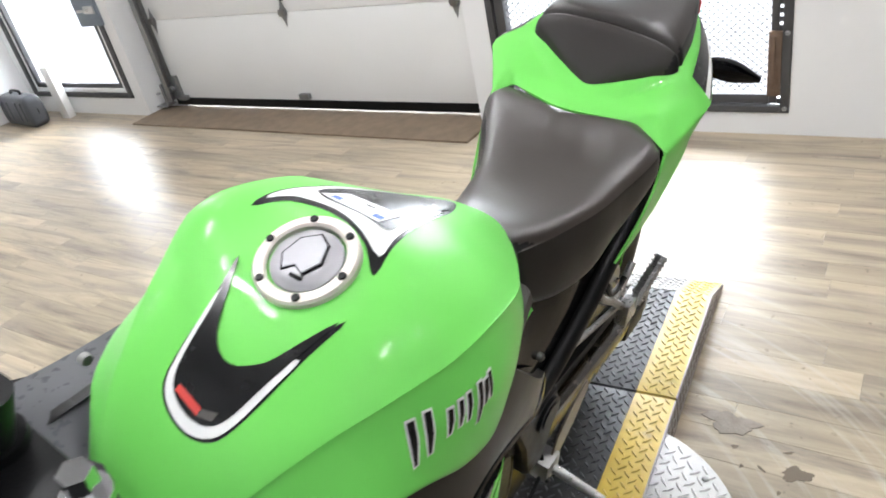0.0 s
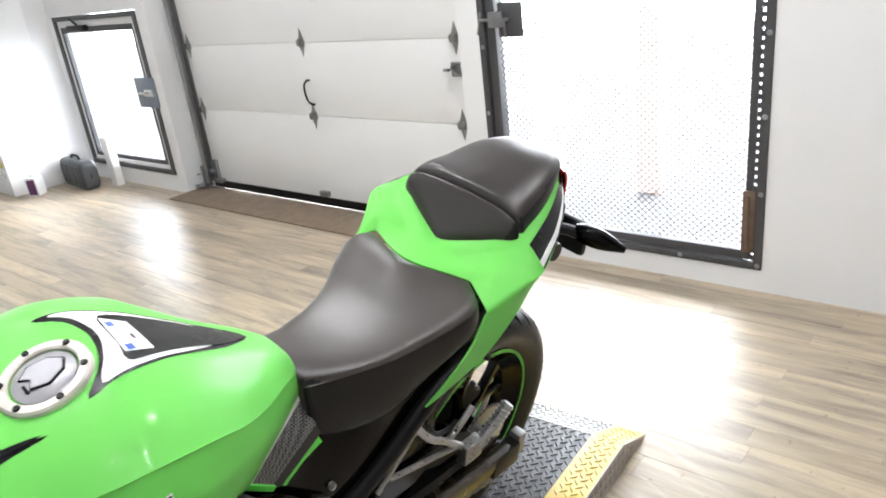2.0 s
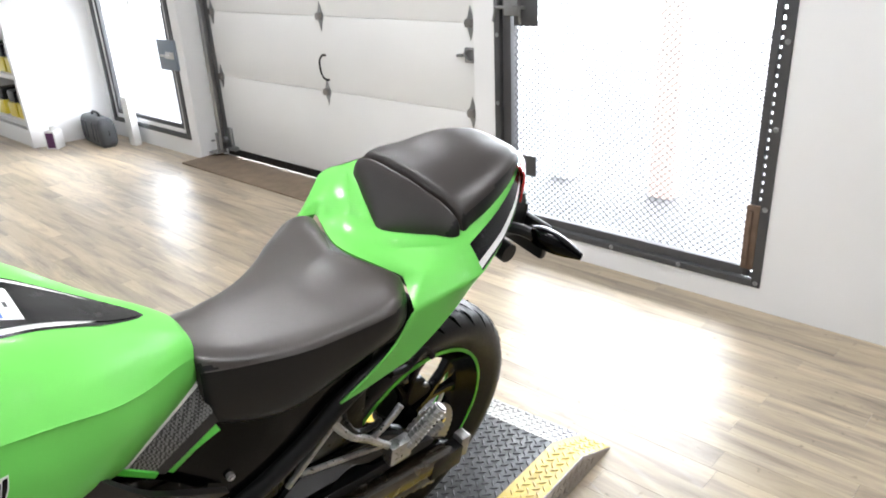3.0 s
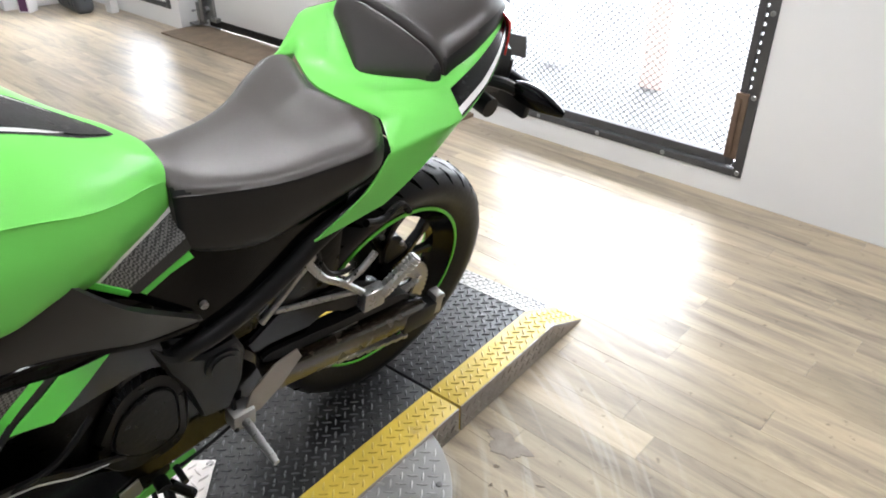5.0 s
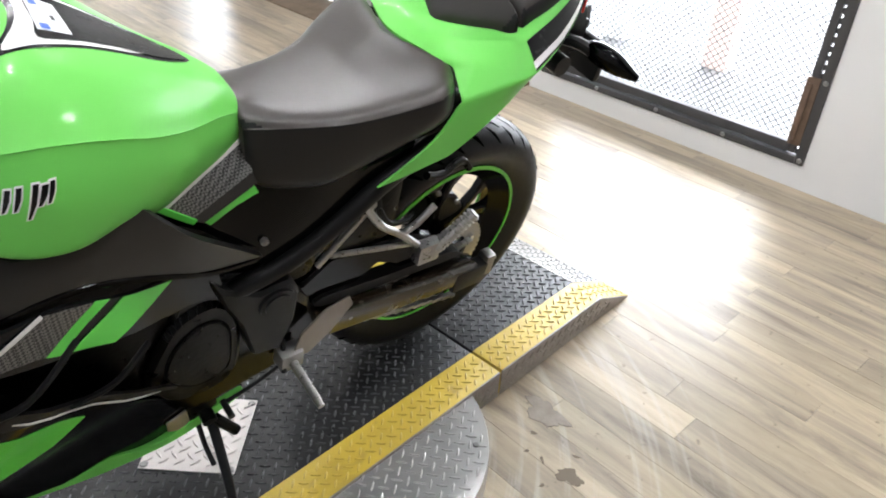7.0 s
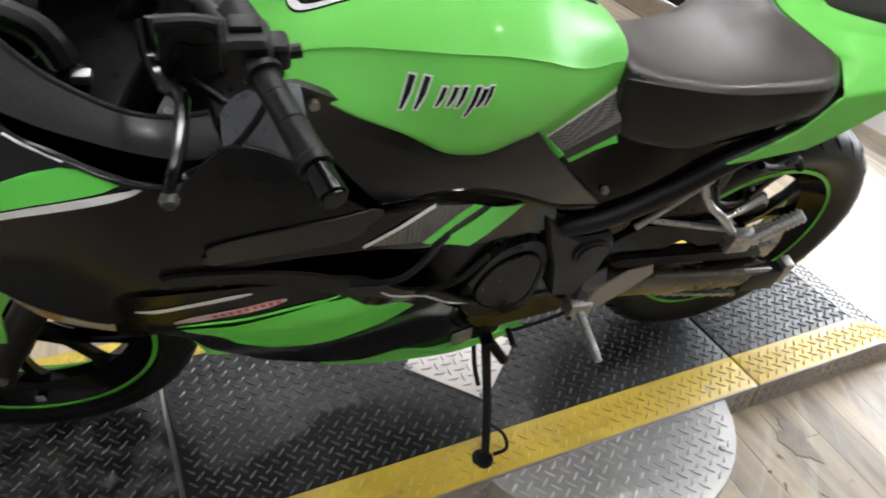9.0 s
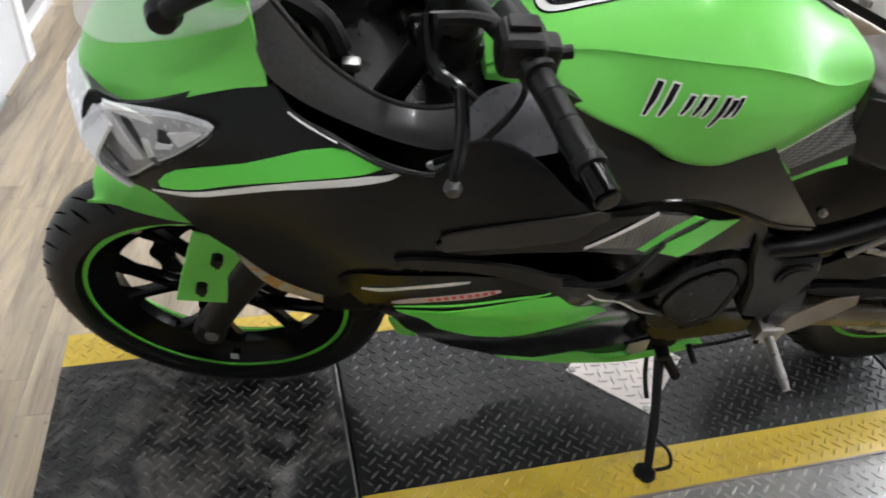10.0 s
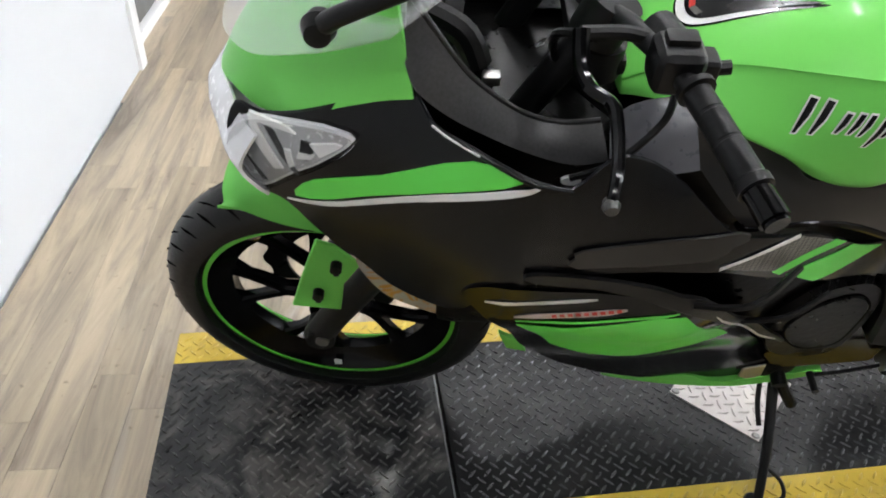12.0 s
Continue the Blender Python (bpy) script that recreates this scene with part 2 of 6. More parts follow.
def decal(outline, tree, axis="y", off=0.0008, step=0.02, n=3, corner=False, side=1):
    """A thin film on another surface: an outline seen along y (x, z) or along z (x, y)."""
    bm = panel([(a, b) for a, b in outline], lambda x, z: 0, 0, step, 0, 1, n, corner)
    gone = []
    for v in bm.verts:
        a, b = v.co.x, v.co.z
        start, way = (Vector((a, side, b)), Vector((0, -side, 0))) if axis == "y" else (Vector((a, b, 2)), Vector((0, 0, -1)))
        hit, no, _, _ = tree.ray_cast(start, way)
        if hit is None:
            gone.append(v)
        else:
            v.co = hit + off * (no if no.dot(way) < 0 else -no)
    bmesh.ops.delete(bm, geom=gone, context="VERTS")
    return bm


def ribbon(pts, width, surf, off=0.0015, n=5, side=1, taper=True):
    """A stripe along a line of (x, z) on a side surface."""
    line = smooth_line(pts, n)
    bm = bmesh.new()
    rows = []
    for i, p in enumerate(line):
        d = (line[min(i + 1, len(line) - 1)] - line[max(i - 1, 0)]).normalized()
        nrm = Vector((-d[1], d[0])) * width / 2 * (min(1, 0.3 + 4 * i / len(line), 0.3 + 4 * (len(line) - 1 - i) / len(line)) if taper else 1)
        rows.append([Vector((q[0], side * (surf(q[0], q[1]) + o), q[1])) for q, o in ((p - nrm, off - 0.001), (p - nrm, off), (p + nrm, off), (p + nrm, off - 0.001))])
    ring_skin(bm, rows, closed=False, caps=False)
    return bm


def stepped(a, b, profile, sides=16):
    """A round bar from a to b whose radius follows (share of the length, radius)."""
    a, b = Vector(a), Vector(b)
    d = (b - a).normalized()
    u = d.cross(Vector((0, 0, 1))).normalized()
    v = d.cross(u)
    bm = bmesh.new()
    ring_skin(bm, [[a.lerp(b, t) + r * (math.cos(q) * u + math.sin(q) * v) for q in [2 * math.pi * s / sides for s in range(sides)]] for t, r in profile])
    return bm
# ---- room ----
ROOM = pose(-1.88, 0, 0, 0, 0, 4.86)


def structure(name, bm, mat, label, m=ROOM):
    ob = finish(name, bm, mat, None, label, m=m)
    return tagged(ob, label, "", "", "structure")


FALL, FLAT = 0.043, 1.22


def ground_z(x):
    """The floor falls a little towards the gate wall, to fit the camera's view of the wall's foot."""
    return -FALL * min(1, max(0, (FLAT - x) / FLAT))


def placed(name, x, y, z, label, category, group="", turn=0):
    return thing(name, ROOM @ pose(x, y, z + (ground_z(x) if x > 0.1 and z < 1 else 0), 0, 0, turn), label, category, group)


floor = structure("floor", box(-0.5, 9, -9, 6, -0.15, -0.05), material("floor_bed", (0.2, 0.17, 0.14), 0.8), "pale brown wood-look vinyl plank floor with wear")
structure("ceiling", box(-0.5, 9, -9, 6, 3.4, 3.5), CEILING, "dark open ceiling")
structure("wall_gate", join(box(-0.2, 0.02, -0.011, 6, -0.05, 3.4), box(-0.2, 0.02, -1.36, -0.011, 2.12, 3.4), box(-0.2, 0.02, -1.49, -1.36, -0.05, 3.4), box(-0.2, 0.02, -1.36, -0.011, -0.05, 0.053)), WALL_WHITE, "white painted wall with a gate opening")
structure("wall_garage", box(-0.2, 0.02, -4.18, -1.49, 2.12, 3.4), WALL_WHITE, "white painted wall over the garage door")
structure("wall_side_door", join(box(-0.2, 0.11, -4.27, -4.16, -0.05, 3.4), box(-0.2, 0.11, -5.56, -4.27, 1.31, 3.4), box(-0.2, 0.11, -5.56, -4.27, -0.05, 0.09), box(-0.2, 0.11, -5.8, -5.56, -0.05, 3.4)), WALL_WHITE, "white painted wall round a glazed opening")
structure("wall_partition", box(0.11, 0.76, -5.8, -5.65, -0.05, 3.4), WALL_WHITE, "short white partition wall")
structure("wall_left", box(-0.2, 9, -9.2, -9, -0.05, 3.4), WALL_WHITE, "plain white wall")
# unseen wall, dark so that the black parts mirror little light
structure("wall_right", box(-0.2, 9, 6, 6.2, -0.05, 3.4), GREY_WALL, "unseen wall, kept dark grey for low reflections")
# wall white darkened in colour to offset too much lamp light here
FRONT_DIMMED = material("dimmed_white_wall_paint", (0.60, 0.615, 0.64), 0.6, spread=0.03, scale=2.5, bump=0.1, bump_scale=40)
structure("wall_front", box(4.15, 4.3, -2.12, 6, -0.05, 3.4), FRONT_DIMMED, "white painted wall")
structure("wall_front_corner", box(4.135, 4.3, -2.20, -2.121, -0.05, 3.4, 0.004), WALL_WHITE, "white corner board at the end of the wall")
structure("wall_recess", box(4.24, 4.4, -9, -2.20, -0.05, 3.4), GREY_WALL, "dark grey recessed wall")
structure("baseboard", box(4.20, 4.24, -9, -2.205, 0, 0.045, 0.006), WALL_WHITE, "white baseboard along the grey wall")
# added out of view; its grey keeps reflections dim
structure("wall_back", box(9, 9.2, -9, 6, -0.05, 3.4), GREY_WALL, "unseen grey wall that dims reflections")
structure("backdrop", box(-9.0, -8.9, -24, 14, -1, 9), GLOW, "bright overcast daylight outside")
structure("ground", box(-8.9, -0.21, -24, 14, -0.12, -0.02), material("pale_concrete", (0.2, 0.2, 0.2), 0.8, spread=0.15, scale=2), "pale concrete ground outside")

# garage door
structure("door_jamb", join(box(-0.15, -0.104, -4.16, -4.0, -0.05, 2.12), box(-0.15, -0.104, -1.53, -1.4905, -0.05, 2.12)), WALL_WHITE, "white timber jamb behind the garage door")
gdoor = tagged(thing("garage_door", ROOM, "white sectional garage door with galvanised hinges", "door"), kind="structure")
for a, b in ((0.037, 0.5797), (0.5813, 1.0277), (1.0293, 1.5517), (1.5533, 2.12)):
    part("door_section", box(-0.10, -0.05, -4.05, -1.50, a, b, 0.004), DOOR_WHITE, gdoor)
# backing added behind the joints to block daylight leaking through
for z in (0.5805, 1.0285, 1.5525):
    part("joint_backing", box(-0.098, -0.062, -4.04, -1.51, z - 0.012, z + 0.012), GREY_WALL, gdoor)
part("bottom_seal", box(-0.095, -0.045, -4.03, -1.51, -0.016, 0.037, 0.006), RUBBER, gdoor, "black rubber seal")
GALV = material("galvanised_steel", (0.30, 0.305, 0.31), 0.4, metal=0.85, spread=0.2, scale=30)
for y in (-3.955, -2.745, -1.565):
    for z in (0.58, 1.029, 1.553):
        h = part("hinge", upright([(0, 0.085), (0.018, 0.03), (0.03, 0.012), (0.03, -0.012), (0.018, -0.03), (0, -0.085), (-0.018, -0.03), (-0.03, -0.012), (-0.03, 0.012), (-0.018, 0.03)], 0.004, 0, 0.001), GALV, gdoor, "galvanised hinge", m=Matrix.Translation((-0.046, y, z)) @ Matrix.Rotation(radians(-90), 4, "Z"))
        part("hinge_pin", join(rod((-0.024, 0.012, 0), (0.024, 0.012, 0), 0.009, 10), box(-0.02, 0.02, 0, 0.022, -0.02, 0.02, 0.004)), STEEL, h)
part("lift_handle", tube([(-0.05, -2.735, 0.80), (-0.03, -2.735, 0.805), (-0.005, -2.738, 0.78), (0.0, -2.735, 0.73), (-0.008, -2.728, 0.68), (-0.035, -2.722, 0.655), (-0.05, -2.72, 0.655)], 0.0062, 10), SATIN, gdoor, "black lift handle")
part("slide_latch", join(box(-0.05, -0.035, -1.60, -1.53, 0.835, 0.91, 0.004), tube([(-0.03, -1.53, 0.90), (-0.025, -1.56, 0.905), (-0.025, -1.59, 0.885), (-0.025, -1.565, 0.85), (-0.03, -1.53, 0.85)], 0.006), box(-0.03, -0.01, -1.635, -1.60, 0.865, 0.88, 0.003)), GALV, gdoor, "galvanised slide latch")
part("bottom_bracket", join(box(-0.05, -0.03, -4.0, -3.93, 0.05, 0.2, 0.003), box(-0.05, -0.01, -3.96, -3.88, 0.03, 0.06, 0.003), rod((-0.03, -4.0, 0.11), (-0.0, -4.0, 0.11), 0.022)), GALV, gdoor)
part("bottom_clip", box(-0.05, -0.02, -2.80, -2.72, 0.05, 0.085, 0.004), GALV, gdoor)
track = tagged(thing("door_track", ROOM, "galvanised steel track beside the garage door", "track"), kind="structure")
part("rail", join(box(-0.04, 0.02, -4.035, -4.025, 0.03, 2.3, 0.002), box(0.014, 0.02, -4.035, -3.99, 0.03, 2.3, 0.002), box(-0.04, -0.034, -4.035, -3.985, 0.03, 2.3, 0.002)), GALV, track)
part("foot_bracket", join(box(-0.04, 0.05, -4.15, -4.04, 0.0, 0.008), box(-0.03, 0.03, -4.06, -4.04, 0.0, 0.16, 0.003), rod((0.03, -4.10, 0.09), (0.03, -4.10, 0.10), 0.015)), GALV, track)

# steel gate with expanded mesh
gate = tagged(thing("steel_gate", ROOM, "dark grey steel gate with expanded metal mesh", "gate"), kind="structure")
part("frame_side", box(0.0, 0.028, -0.047, -0.012, 0.056, 2.118, 0.003), FRAME_GREY, gate)
part("frame_side", box(-0.05, 0.028, -1.358, -1.325, 0.056, 2.118, 0.003), FRAME_GREY, gate)
part("frame_bottom", box(-0.05, 0.028, -1.324, -0.048, 0.056, 0.085, 0.003), FRAME_GREY, gate)
part("leaf_side", box(-0.012, 0.012, -0.0925, -0.064, 0.092, 2.1, 0.003), FRAME_GREY, gate)
part("leaf_side", box(-0.045, 0.012, -1.318, -1.27, 0.092, 2.1, 0.003), FRAME_GREY, gate)
part("leaf_bottom", box(-0.045, 0.012, -1.269, -0.093, 0.092, 0.13, 0.003), FRAME_GREY, gate)
part("leaf_top", box(-0.045, 0.012, -1.269, -0.093, 2.06, 2.1, 0.003), FRAME_GREY, gate)
part("slot_strip", join(*[box(-0.003, 0.006, -0.0635, -0.0475, 0.09 + 0.034 * i, 0.09 + 0.034 * i + 0.021) for i in range(60)]), FRAME_GREY, gate, "slotted strip")
part("lower_stile", join(box(0.0125, 0.03, -0.098, -0.0475, 0.13, 0.40, 0.004), box(0.03, 0.04, -0.088, -0.07, 0.15, 0.38, 0.003)), material("rusty_steel", (0.16, 0.11, 0.08), 0.6, metal=0.5, spread=0.4, scale=20), gate, "brown worn hinge stile")
for y, z in [(-0.029, 0.075 + 0.316 * i) for i in range(6)] + [(-0.03 - 0.328 * i, 0.072) for i in range(1, 4)] + [(-1.34, 0.35 + 0.32 * i) for i in range(4)]:
    part("frame_bolt", turned([(0, 0.006), (0.007, 0.005), (0.011, 0.0), (0.0, 0.0)], 12), GALV, gate, m=Matrix.Translation((0.028, y, z)) @ Matrix.Rotation(radians(-90), 4, "Z"))
verts, faces = [], []
pitch, rise, w = 0.034, 0.0155, 0.0024
for k in range(int(1.93 / rise)):
    z = 0.131 + k * rise
    pts = [(-1.27 + j * pitch / 2, z + (rise * 0.5 if (j + k) % 2 else -rise * 0.5)) for j in range(int(1.178 / (pitch / 2)) + 1)]
    for (y0, z0), (y1, z1) in zip(pts, pts[1:]):
        n0 = len(verts)
        for yy, zz in ((y0, z0), (y1, z1)):
            verts += [(-0.021, yy, zz - w), (-0.017, yy, zz - w * 0.3), (-0.019, yy, zz + w)]
        faces += [(n0, n0 + 1, n0 + 4, n0 + 3), (n0 + 1, n0 + 2, n0 + 5, n0 + 4), (n0 + 2, n0, n0 + 3, n0 + 5)]
me = bpy.data.meshes.new("expanded_mesh")
me.from_pydata(verts, [], faces)
me.materials.append(FRAME_GREY)
mesh_ob = new("expanded_mesh", me)
mesh_ob.parent = gate
tagged(mesh_ob, "expanded metal mesh", kind="stuff")
part("lock_plate", box(0.012, 0.02, -1.245, -1.112, 1.035, 1.19, 0.002), FRAME_GREY, gate, "grey lock plate")
part("lock_plate", box(0.012, 0.02, -1.255, -1.12, 0.33, 0.43, 0.002), FRAME_GREY, gate, "grey lower hinge plate")
part("gate_latch", join(rod((0.03, -1.35, 1.115), (0.03, -1.18, 1.115), 0.008, 10), box(0.012, 0.04, -1.29, -1.21, 1.08, 1.15, 0.004), tube([(0.035, -1.24, 1.12), (0.045, -1.20, 1.12), (0.045, -1.195, 1.09), (0.04, -1.195, 1.045)], 0.006), rod((0.03, -1.36, 1.05), (0.03, -1.335, 1.15), 0.006)), GALV, gate, "steel slide bolt")
# orange paled in colour to stand for the daylight glare around it
placed_post = placed("orange_post", -1.0, -0.94, -0.02, "orange post outside the gate, paled for the glare", "post")
part("post", box(-0.05, 0.05, -0.07, 0.07, 0, 2.6, 0.01), material("glare_paled_orange", (0.86, 0.66, 0.58), 0.7, spread=0.1), placed_post)
wp = placed("pale_post", -1.0, -1.62, -0.02, "pale grey post outside the gate", "post")
part("post", box(-0.05, 0.05, -0.07, 0.07, 0, 2.6, 0.01), material("pale_grey_paint", (0.6, 0.6, 0.6), 0.7, spread=0.1), wp)

# glazed opening with its frame
gw = tagged(thing("door_1", ROOM, "glazed door in a dark grey metal frame", "door"), kind="structure")
for name, a in (("frame_side", (-4.315, -4.272, 0.094, 1.306)), ("frame_side", (-5.558, -5.52, 0.094, 1.306)), ("frame_bottom", (-5.519, -4.316, 0.094, 0.128)), ("frame_top", (-5.519, -4.316, 1.27, 1.306))):
    part(name, box(0.06, 0.122, a[0], a[1], a[2], a[3], 0.003), FRAME_GREY, gw)
for name, a in (("trim_side", (-4.36, -4.316, 0.129, 1.269)), ("trim_bottom", (-5.50, -4.361, 0.129, 0.16)), ("trim_top", (-5.50, -4.361, 1.22, 1.269)), ("trim_side", (-5.519, -5.501, 0.129, 1.269))):
    part(name, box(0.055, 0.105, a[0], a[1], a[2], a[3], 0.003), WALL_WHITE, gw)
for name, a in (("leaf_side", (-4.40, -4.361, 0.161, 1.219)), ("leaf_side", (-5.50, -5.47, 0.161, 1.219)), ("leaf_bottom", (-5.469, -4.401, 0.161, 0.195)), ("leaf_top", (-5.469, -4.401, 1.175, 1.219))):
    part(name, box(0.06, 0.1, a[0], a[1], a[2], a[3], 0.003), FRAME_GREY, gw)
pane = part("pane", box(0.07, 0.076, -5.469, -4.401, 0.196, 1.174), GLASS, gw, "clear glass")
pane.visible_shadow = False
part("lock_box", join(box(0.1, 0.13, -4.50, -4.25, 0.615, 0.835, 0.006)), material("blue_grey_box", (0.16, 0.19, 0.23), 0.5, spread=0.15), gw, "blue-grey lock box")
part("lock_lever", join(box(0.13, 0.14, -4.38, -4.27, 0.70, 0.75, 0.004), rod((0.13, -4.33, 0.725), (0.17, -4.33, 0.725), 0.012), rod((0.16, -4.42, 0.725), (0.16, -4.32, 0.725), 0.009)), ALU, gw)
part("door_closer", join(box(0.122, 0.17, -5.25, -4.98, 1.19, 1.235, 0.008), rod((0.145, -5.1, 1.23), (0.145, -5.2, 1.29), 0.01)), SATIN, gw, "dark door closer")

# things along the wall
mat_ob = structure("trim", box(-0.04, 0.285, -4.15, -1.43, -0.042, -0.022, 0.004), MAT_BROWN, "brown threshold mat in front of the garage door")
case = placed("tool_case", 0.36, -5.34, 0, "dark grey plastic tool case standing on edge", "case", turn=-5)
part("shell", loft([(u, [(0, 0.12 + 0.12 * h), (0.035 * w, 0.12 + 0.118 * h), (0.058 * w, 0.12 + 0.10 * h), (0.07 * w, 0.12 + 0.05 * h), (0.07 * w, 0.12 - 0.06 * h), (0.06 * w, 0.12 - 0.105 * h), (0.04 * w, 0.12 - 0.12 * h)]) for u, w, h in ((-0.245, 0.55, 0.6), (-0.235, 0.85, 0.82), (-0.205, 0.98, 0.96), (-0.16, 1, 1), (0.16, 1, 1), (0.205, 0.98, 0.96), (0.235, 0.85, 0.82), (0.245, 0.55, 0.6))], 3, 3), CASE, case, m=Matrix.Rotation(radians(90), 4, "Z"))
for y in (-0.17, -0.09, 0.05, 0.13):
    part("rib", box(0.064, 0.076, y, y + 0.03, 0.05, 0.20, 0.006), CASE, case)
part("carry_handle", tube([(0, -0.08, 0.235), (0, -0.07, 0.262), (0, 0, 0.268), (0, 0.07, 0.262), (0, 0.08, 0.235)], 0.011, 8), SATIN, case)
part("seam", turned([(0.0, -0.004), (0.122, -0.004), (0.123, 0.0), (0.122, 0.004), (0.0, 0.004)], 40), SATIN, case, m=Matrix.Translation((0, 0, 0.12)) @ Matrix.Rotation(radians(90), 4, "Z") @ Matrix.Diagonal((2.03, 1, 1.0, 1)))
# block stands in for a white upright shape of unclear kind
tub = placed("white_box", 0.20, -5.055, 0, "white upright block before the glazed door", "box")
part("carton", box(-0.03, 0.03, -0.05, 0.05, 0.0, 0.40, 0.004), DOOR_WHITE, tub)
part("top_flap", box(-0.029, 0.029, -0.049, 0.049, 0.4005, 0.4025, 0.0005), DOOR_WHITE, tub)
jug = placed("plastic_jug", 0.67, -5.49, 0, "white plastic jug with a purple label", "jug", turn=35)
part("body", loft([(-0.055, [(0, 0.15), (0.03, 0.15), (0.045, 0.13), (0.045, 0.0)]), (0.055, [(0, 0.15), (0.03, 0.15), (0.045, 0.13), (0.045, 0.0)])], 3, 3), WALL_WHITE, jug)
part("jug_lid", rod((0, 0, 0.148), (0, 0, 0.175), 0.022, 20), WHITE_STRIPE, jug)
part("print", box(0.055, 0.057, -0.034, 0.034, 0.012, 0.135), material("purple_print", (0.1, 0.03, 0.1), 0.5), jug, "purple label")
shelf = placed("storage_shelf", 0.0, 0.0, -0.022, "white open storage shelf unit", "shelf")
part("end_panel", box(0.30, 0.80, -5.70 + 0.04, -5.62, 0, 1.9, 0.003), WALL_WHITE, shelf)
part("end_panel", box(0.30, 0.80, -7.2, -7.16, 0, 1.9, 0.003), WALL_WHITE, shelf)
part("back_panel", box(0.28, 0.30, -7.2, -5.81, 0, 1.9), WALL_WHITE, shelf)
part("plinth", box(0.302, 0.79, -7.158, -5.662, 0, 0.15, 0.003), WALL_WHITE, shelf)
for z in (0.18, 0.56, 0.97, 1.4, 1.86):
    part("shelf_board", box(0.302, 0.795, -7.158, -5.662, z, z + 0.035, 0.003), WALL_WHITE, shelf)
YEL = material("yellow_plastic", (0.7, 0.55, 0.03), 0.4, spread=0.1)
for z in (0.215, 0.595):
    for y in (-5.80, -6.02, -6.3):
        b = placed("power_tool_box", 0.66, y, z, "yellow and black boxed tool on a shelf", "tool box", "boxes on the shelf")
        part("base", box(-0.1, 0.1, -0.09, 0.09, 0, 0.12, 0.01), YEL, b)
        part("cover", box(-0.09, 0.09, -0.08, 0.08, 0.12, 0.22, 0.015), SATIN, b)

# ceiling lights: dark housings with small round lamps
BULB = bpy.data.materials.new("lamp_glow")
BULB.use_nodes = True
bb = BULB.node_tree.nodes["Principled BSDF"]
bb.inputs["Emission Color"].default_value, bb.inputs["Emission Strength"].default_value = (1, 0.98, 0.95, 1), LAMP_GLOW
first = placed("ceiling_light", 0.9, 0.9, 3.32, "black ceiling fixture with four small round lamps", "light", "ceiling lights")
part("housing", box(-0.22, 0.22, -0.05, 0.05, 0.01, 0.08, 0.01), SATIN, first)
for i, (x, y) in enumerate(((-0.17, 0.0), (-0.06, 0.03), (0.06, -0.02), (0.17, 0.02))):
    part("lamp", turned([(0, -0.012), (0.045, -0.01), (0.05, 0.0), (0.0, 0.004)], 20), BULB, first, m=Matrix.Translation((x, y, 0.0)) @ Matrix.Rotation(radians(90), 4, "X"))
for x, y, t in ((0.9, -1.2, 10), (0.9, -3.4, 0), (2.5, -2.2, 20), (2.3, -0.4, 80), (2.0, 1.9, 30), (2.95, -1.0, 60), (3.0, 1.4, 15), (3.2, -3.6, 0)):
    copy_thing(first, ROOM @ pose(x, y, 3.32, 0, 0, t))

# ---- platform ----
P = 0.08
PLAT = pose(-0.085, 0.187, 0, 0, 0, 8)
plat = thing("wheel_platform", PLAT, "low black diamond-plate platform with yellow edges", "platform")
SIDE_PLATE = material("bare_worn_plate", (0.34, 0.31, 0.28), 0.45, metal=0.7, spread=0.25, scale=12)


def lugs(x0, x1, y0, y1, surf=lambda x: 0.0, inside=None, pitch=0.0302, length=0.0262, width=0.0056, high=0.0028):
    """Raised lozenges of a tread plate, crossing by turns."""
    verts, faces = [], []
    half = pitch / 2
    for i in range(math.floor(x0 / half), math.ceil(x1 / half) + 1):
        for j in range(math.floor(y0 / half), math.ceil(y1 / half) + 1):
            cx, cy = i * half, j * half
            if (i + j) % 2 or inside and not inside(cx, cy) or not (x0 + 0.007 < cx < x1 - 0.007 and y0 + 0.007 < cy < y1 - 0.007):
                continue
            a = radians(45 if i % 2 else -45)
            c, s = math.cos(a), math.sin(a)
            n = len(verts)
            for u, v, h in ((-1, 0, 0), (-0.5, -1, 0), (0.5, -1, 0), (1, 0, 0), (0.5, 1, 0), (-0.5, 1, 0), (-0.62, 0, 1), (0, -0.4, 1), (0.62, 0, 1), (0, 0.4, 1)):
                u, v = u * length / 2, v * width / 2
                x = cx + u * c - v * s
                verts.append((x, cy + u * s + v * c, surf(x) + (high if h else -0.0003)))
            faces += [tuple(n + q for q in f) for f in ((0, 1, 7, 6), (1, 2, 7), (2, 3, 8, 7), (3, 4, 9, 8), (4, 5, 9), (5, 0, 6, 9), (6, 7, 8, 9))]
    me = bpy.data.meshes.new("tread")
    me.from_pydata(verts, [], faces)
    for f in me.polygons:
        f.use_smooth = False
    return me


def tread(me, mat, parent, m=None):
    me.materials.append(mat)
    ob = new("tread", me)
    ob.parent = parent
    if m is not None:
        ob.matrix_basis = m
    return tagged(ob, "raised tread lozenges", kind="stuff")


def ramp_top(x):
    return P if x > -0.43 else P + (x + 0.43) / 0.17 * (P - 0.004)


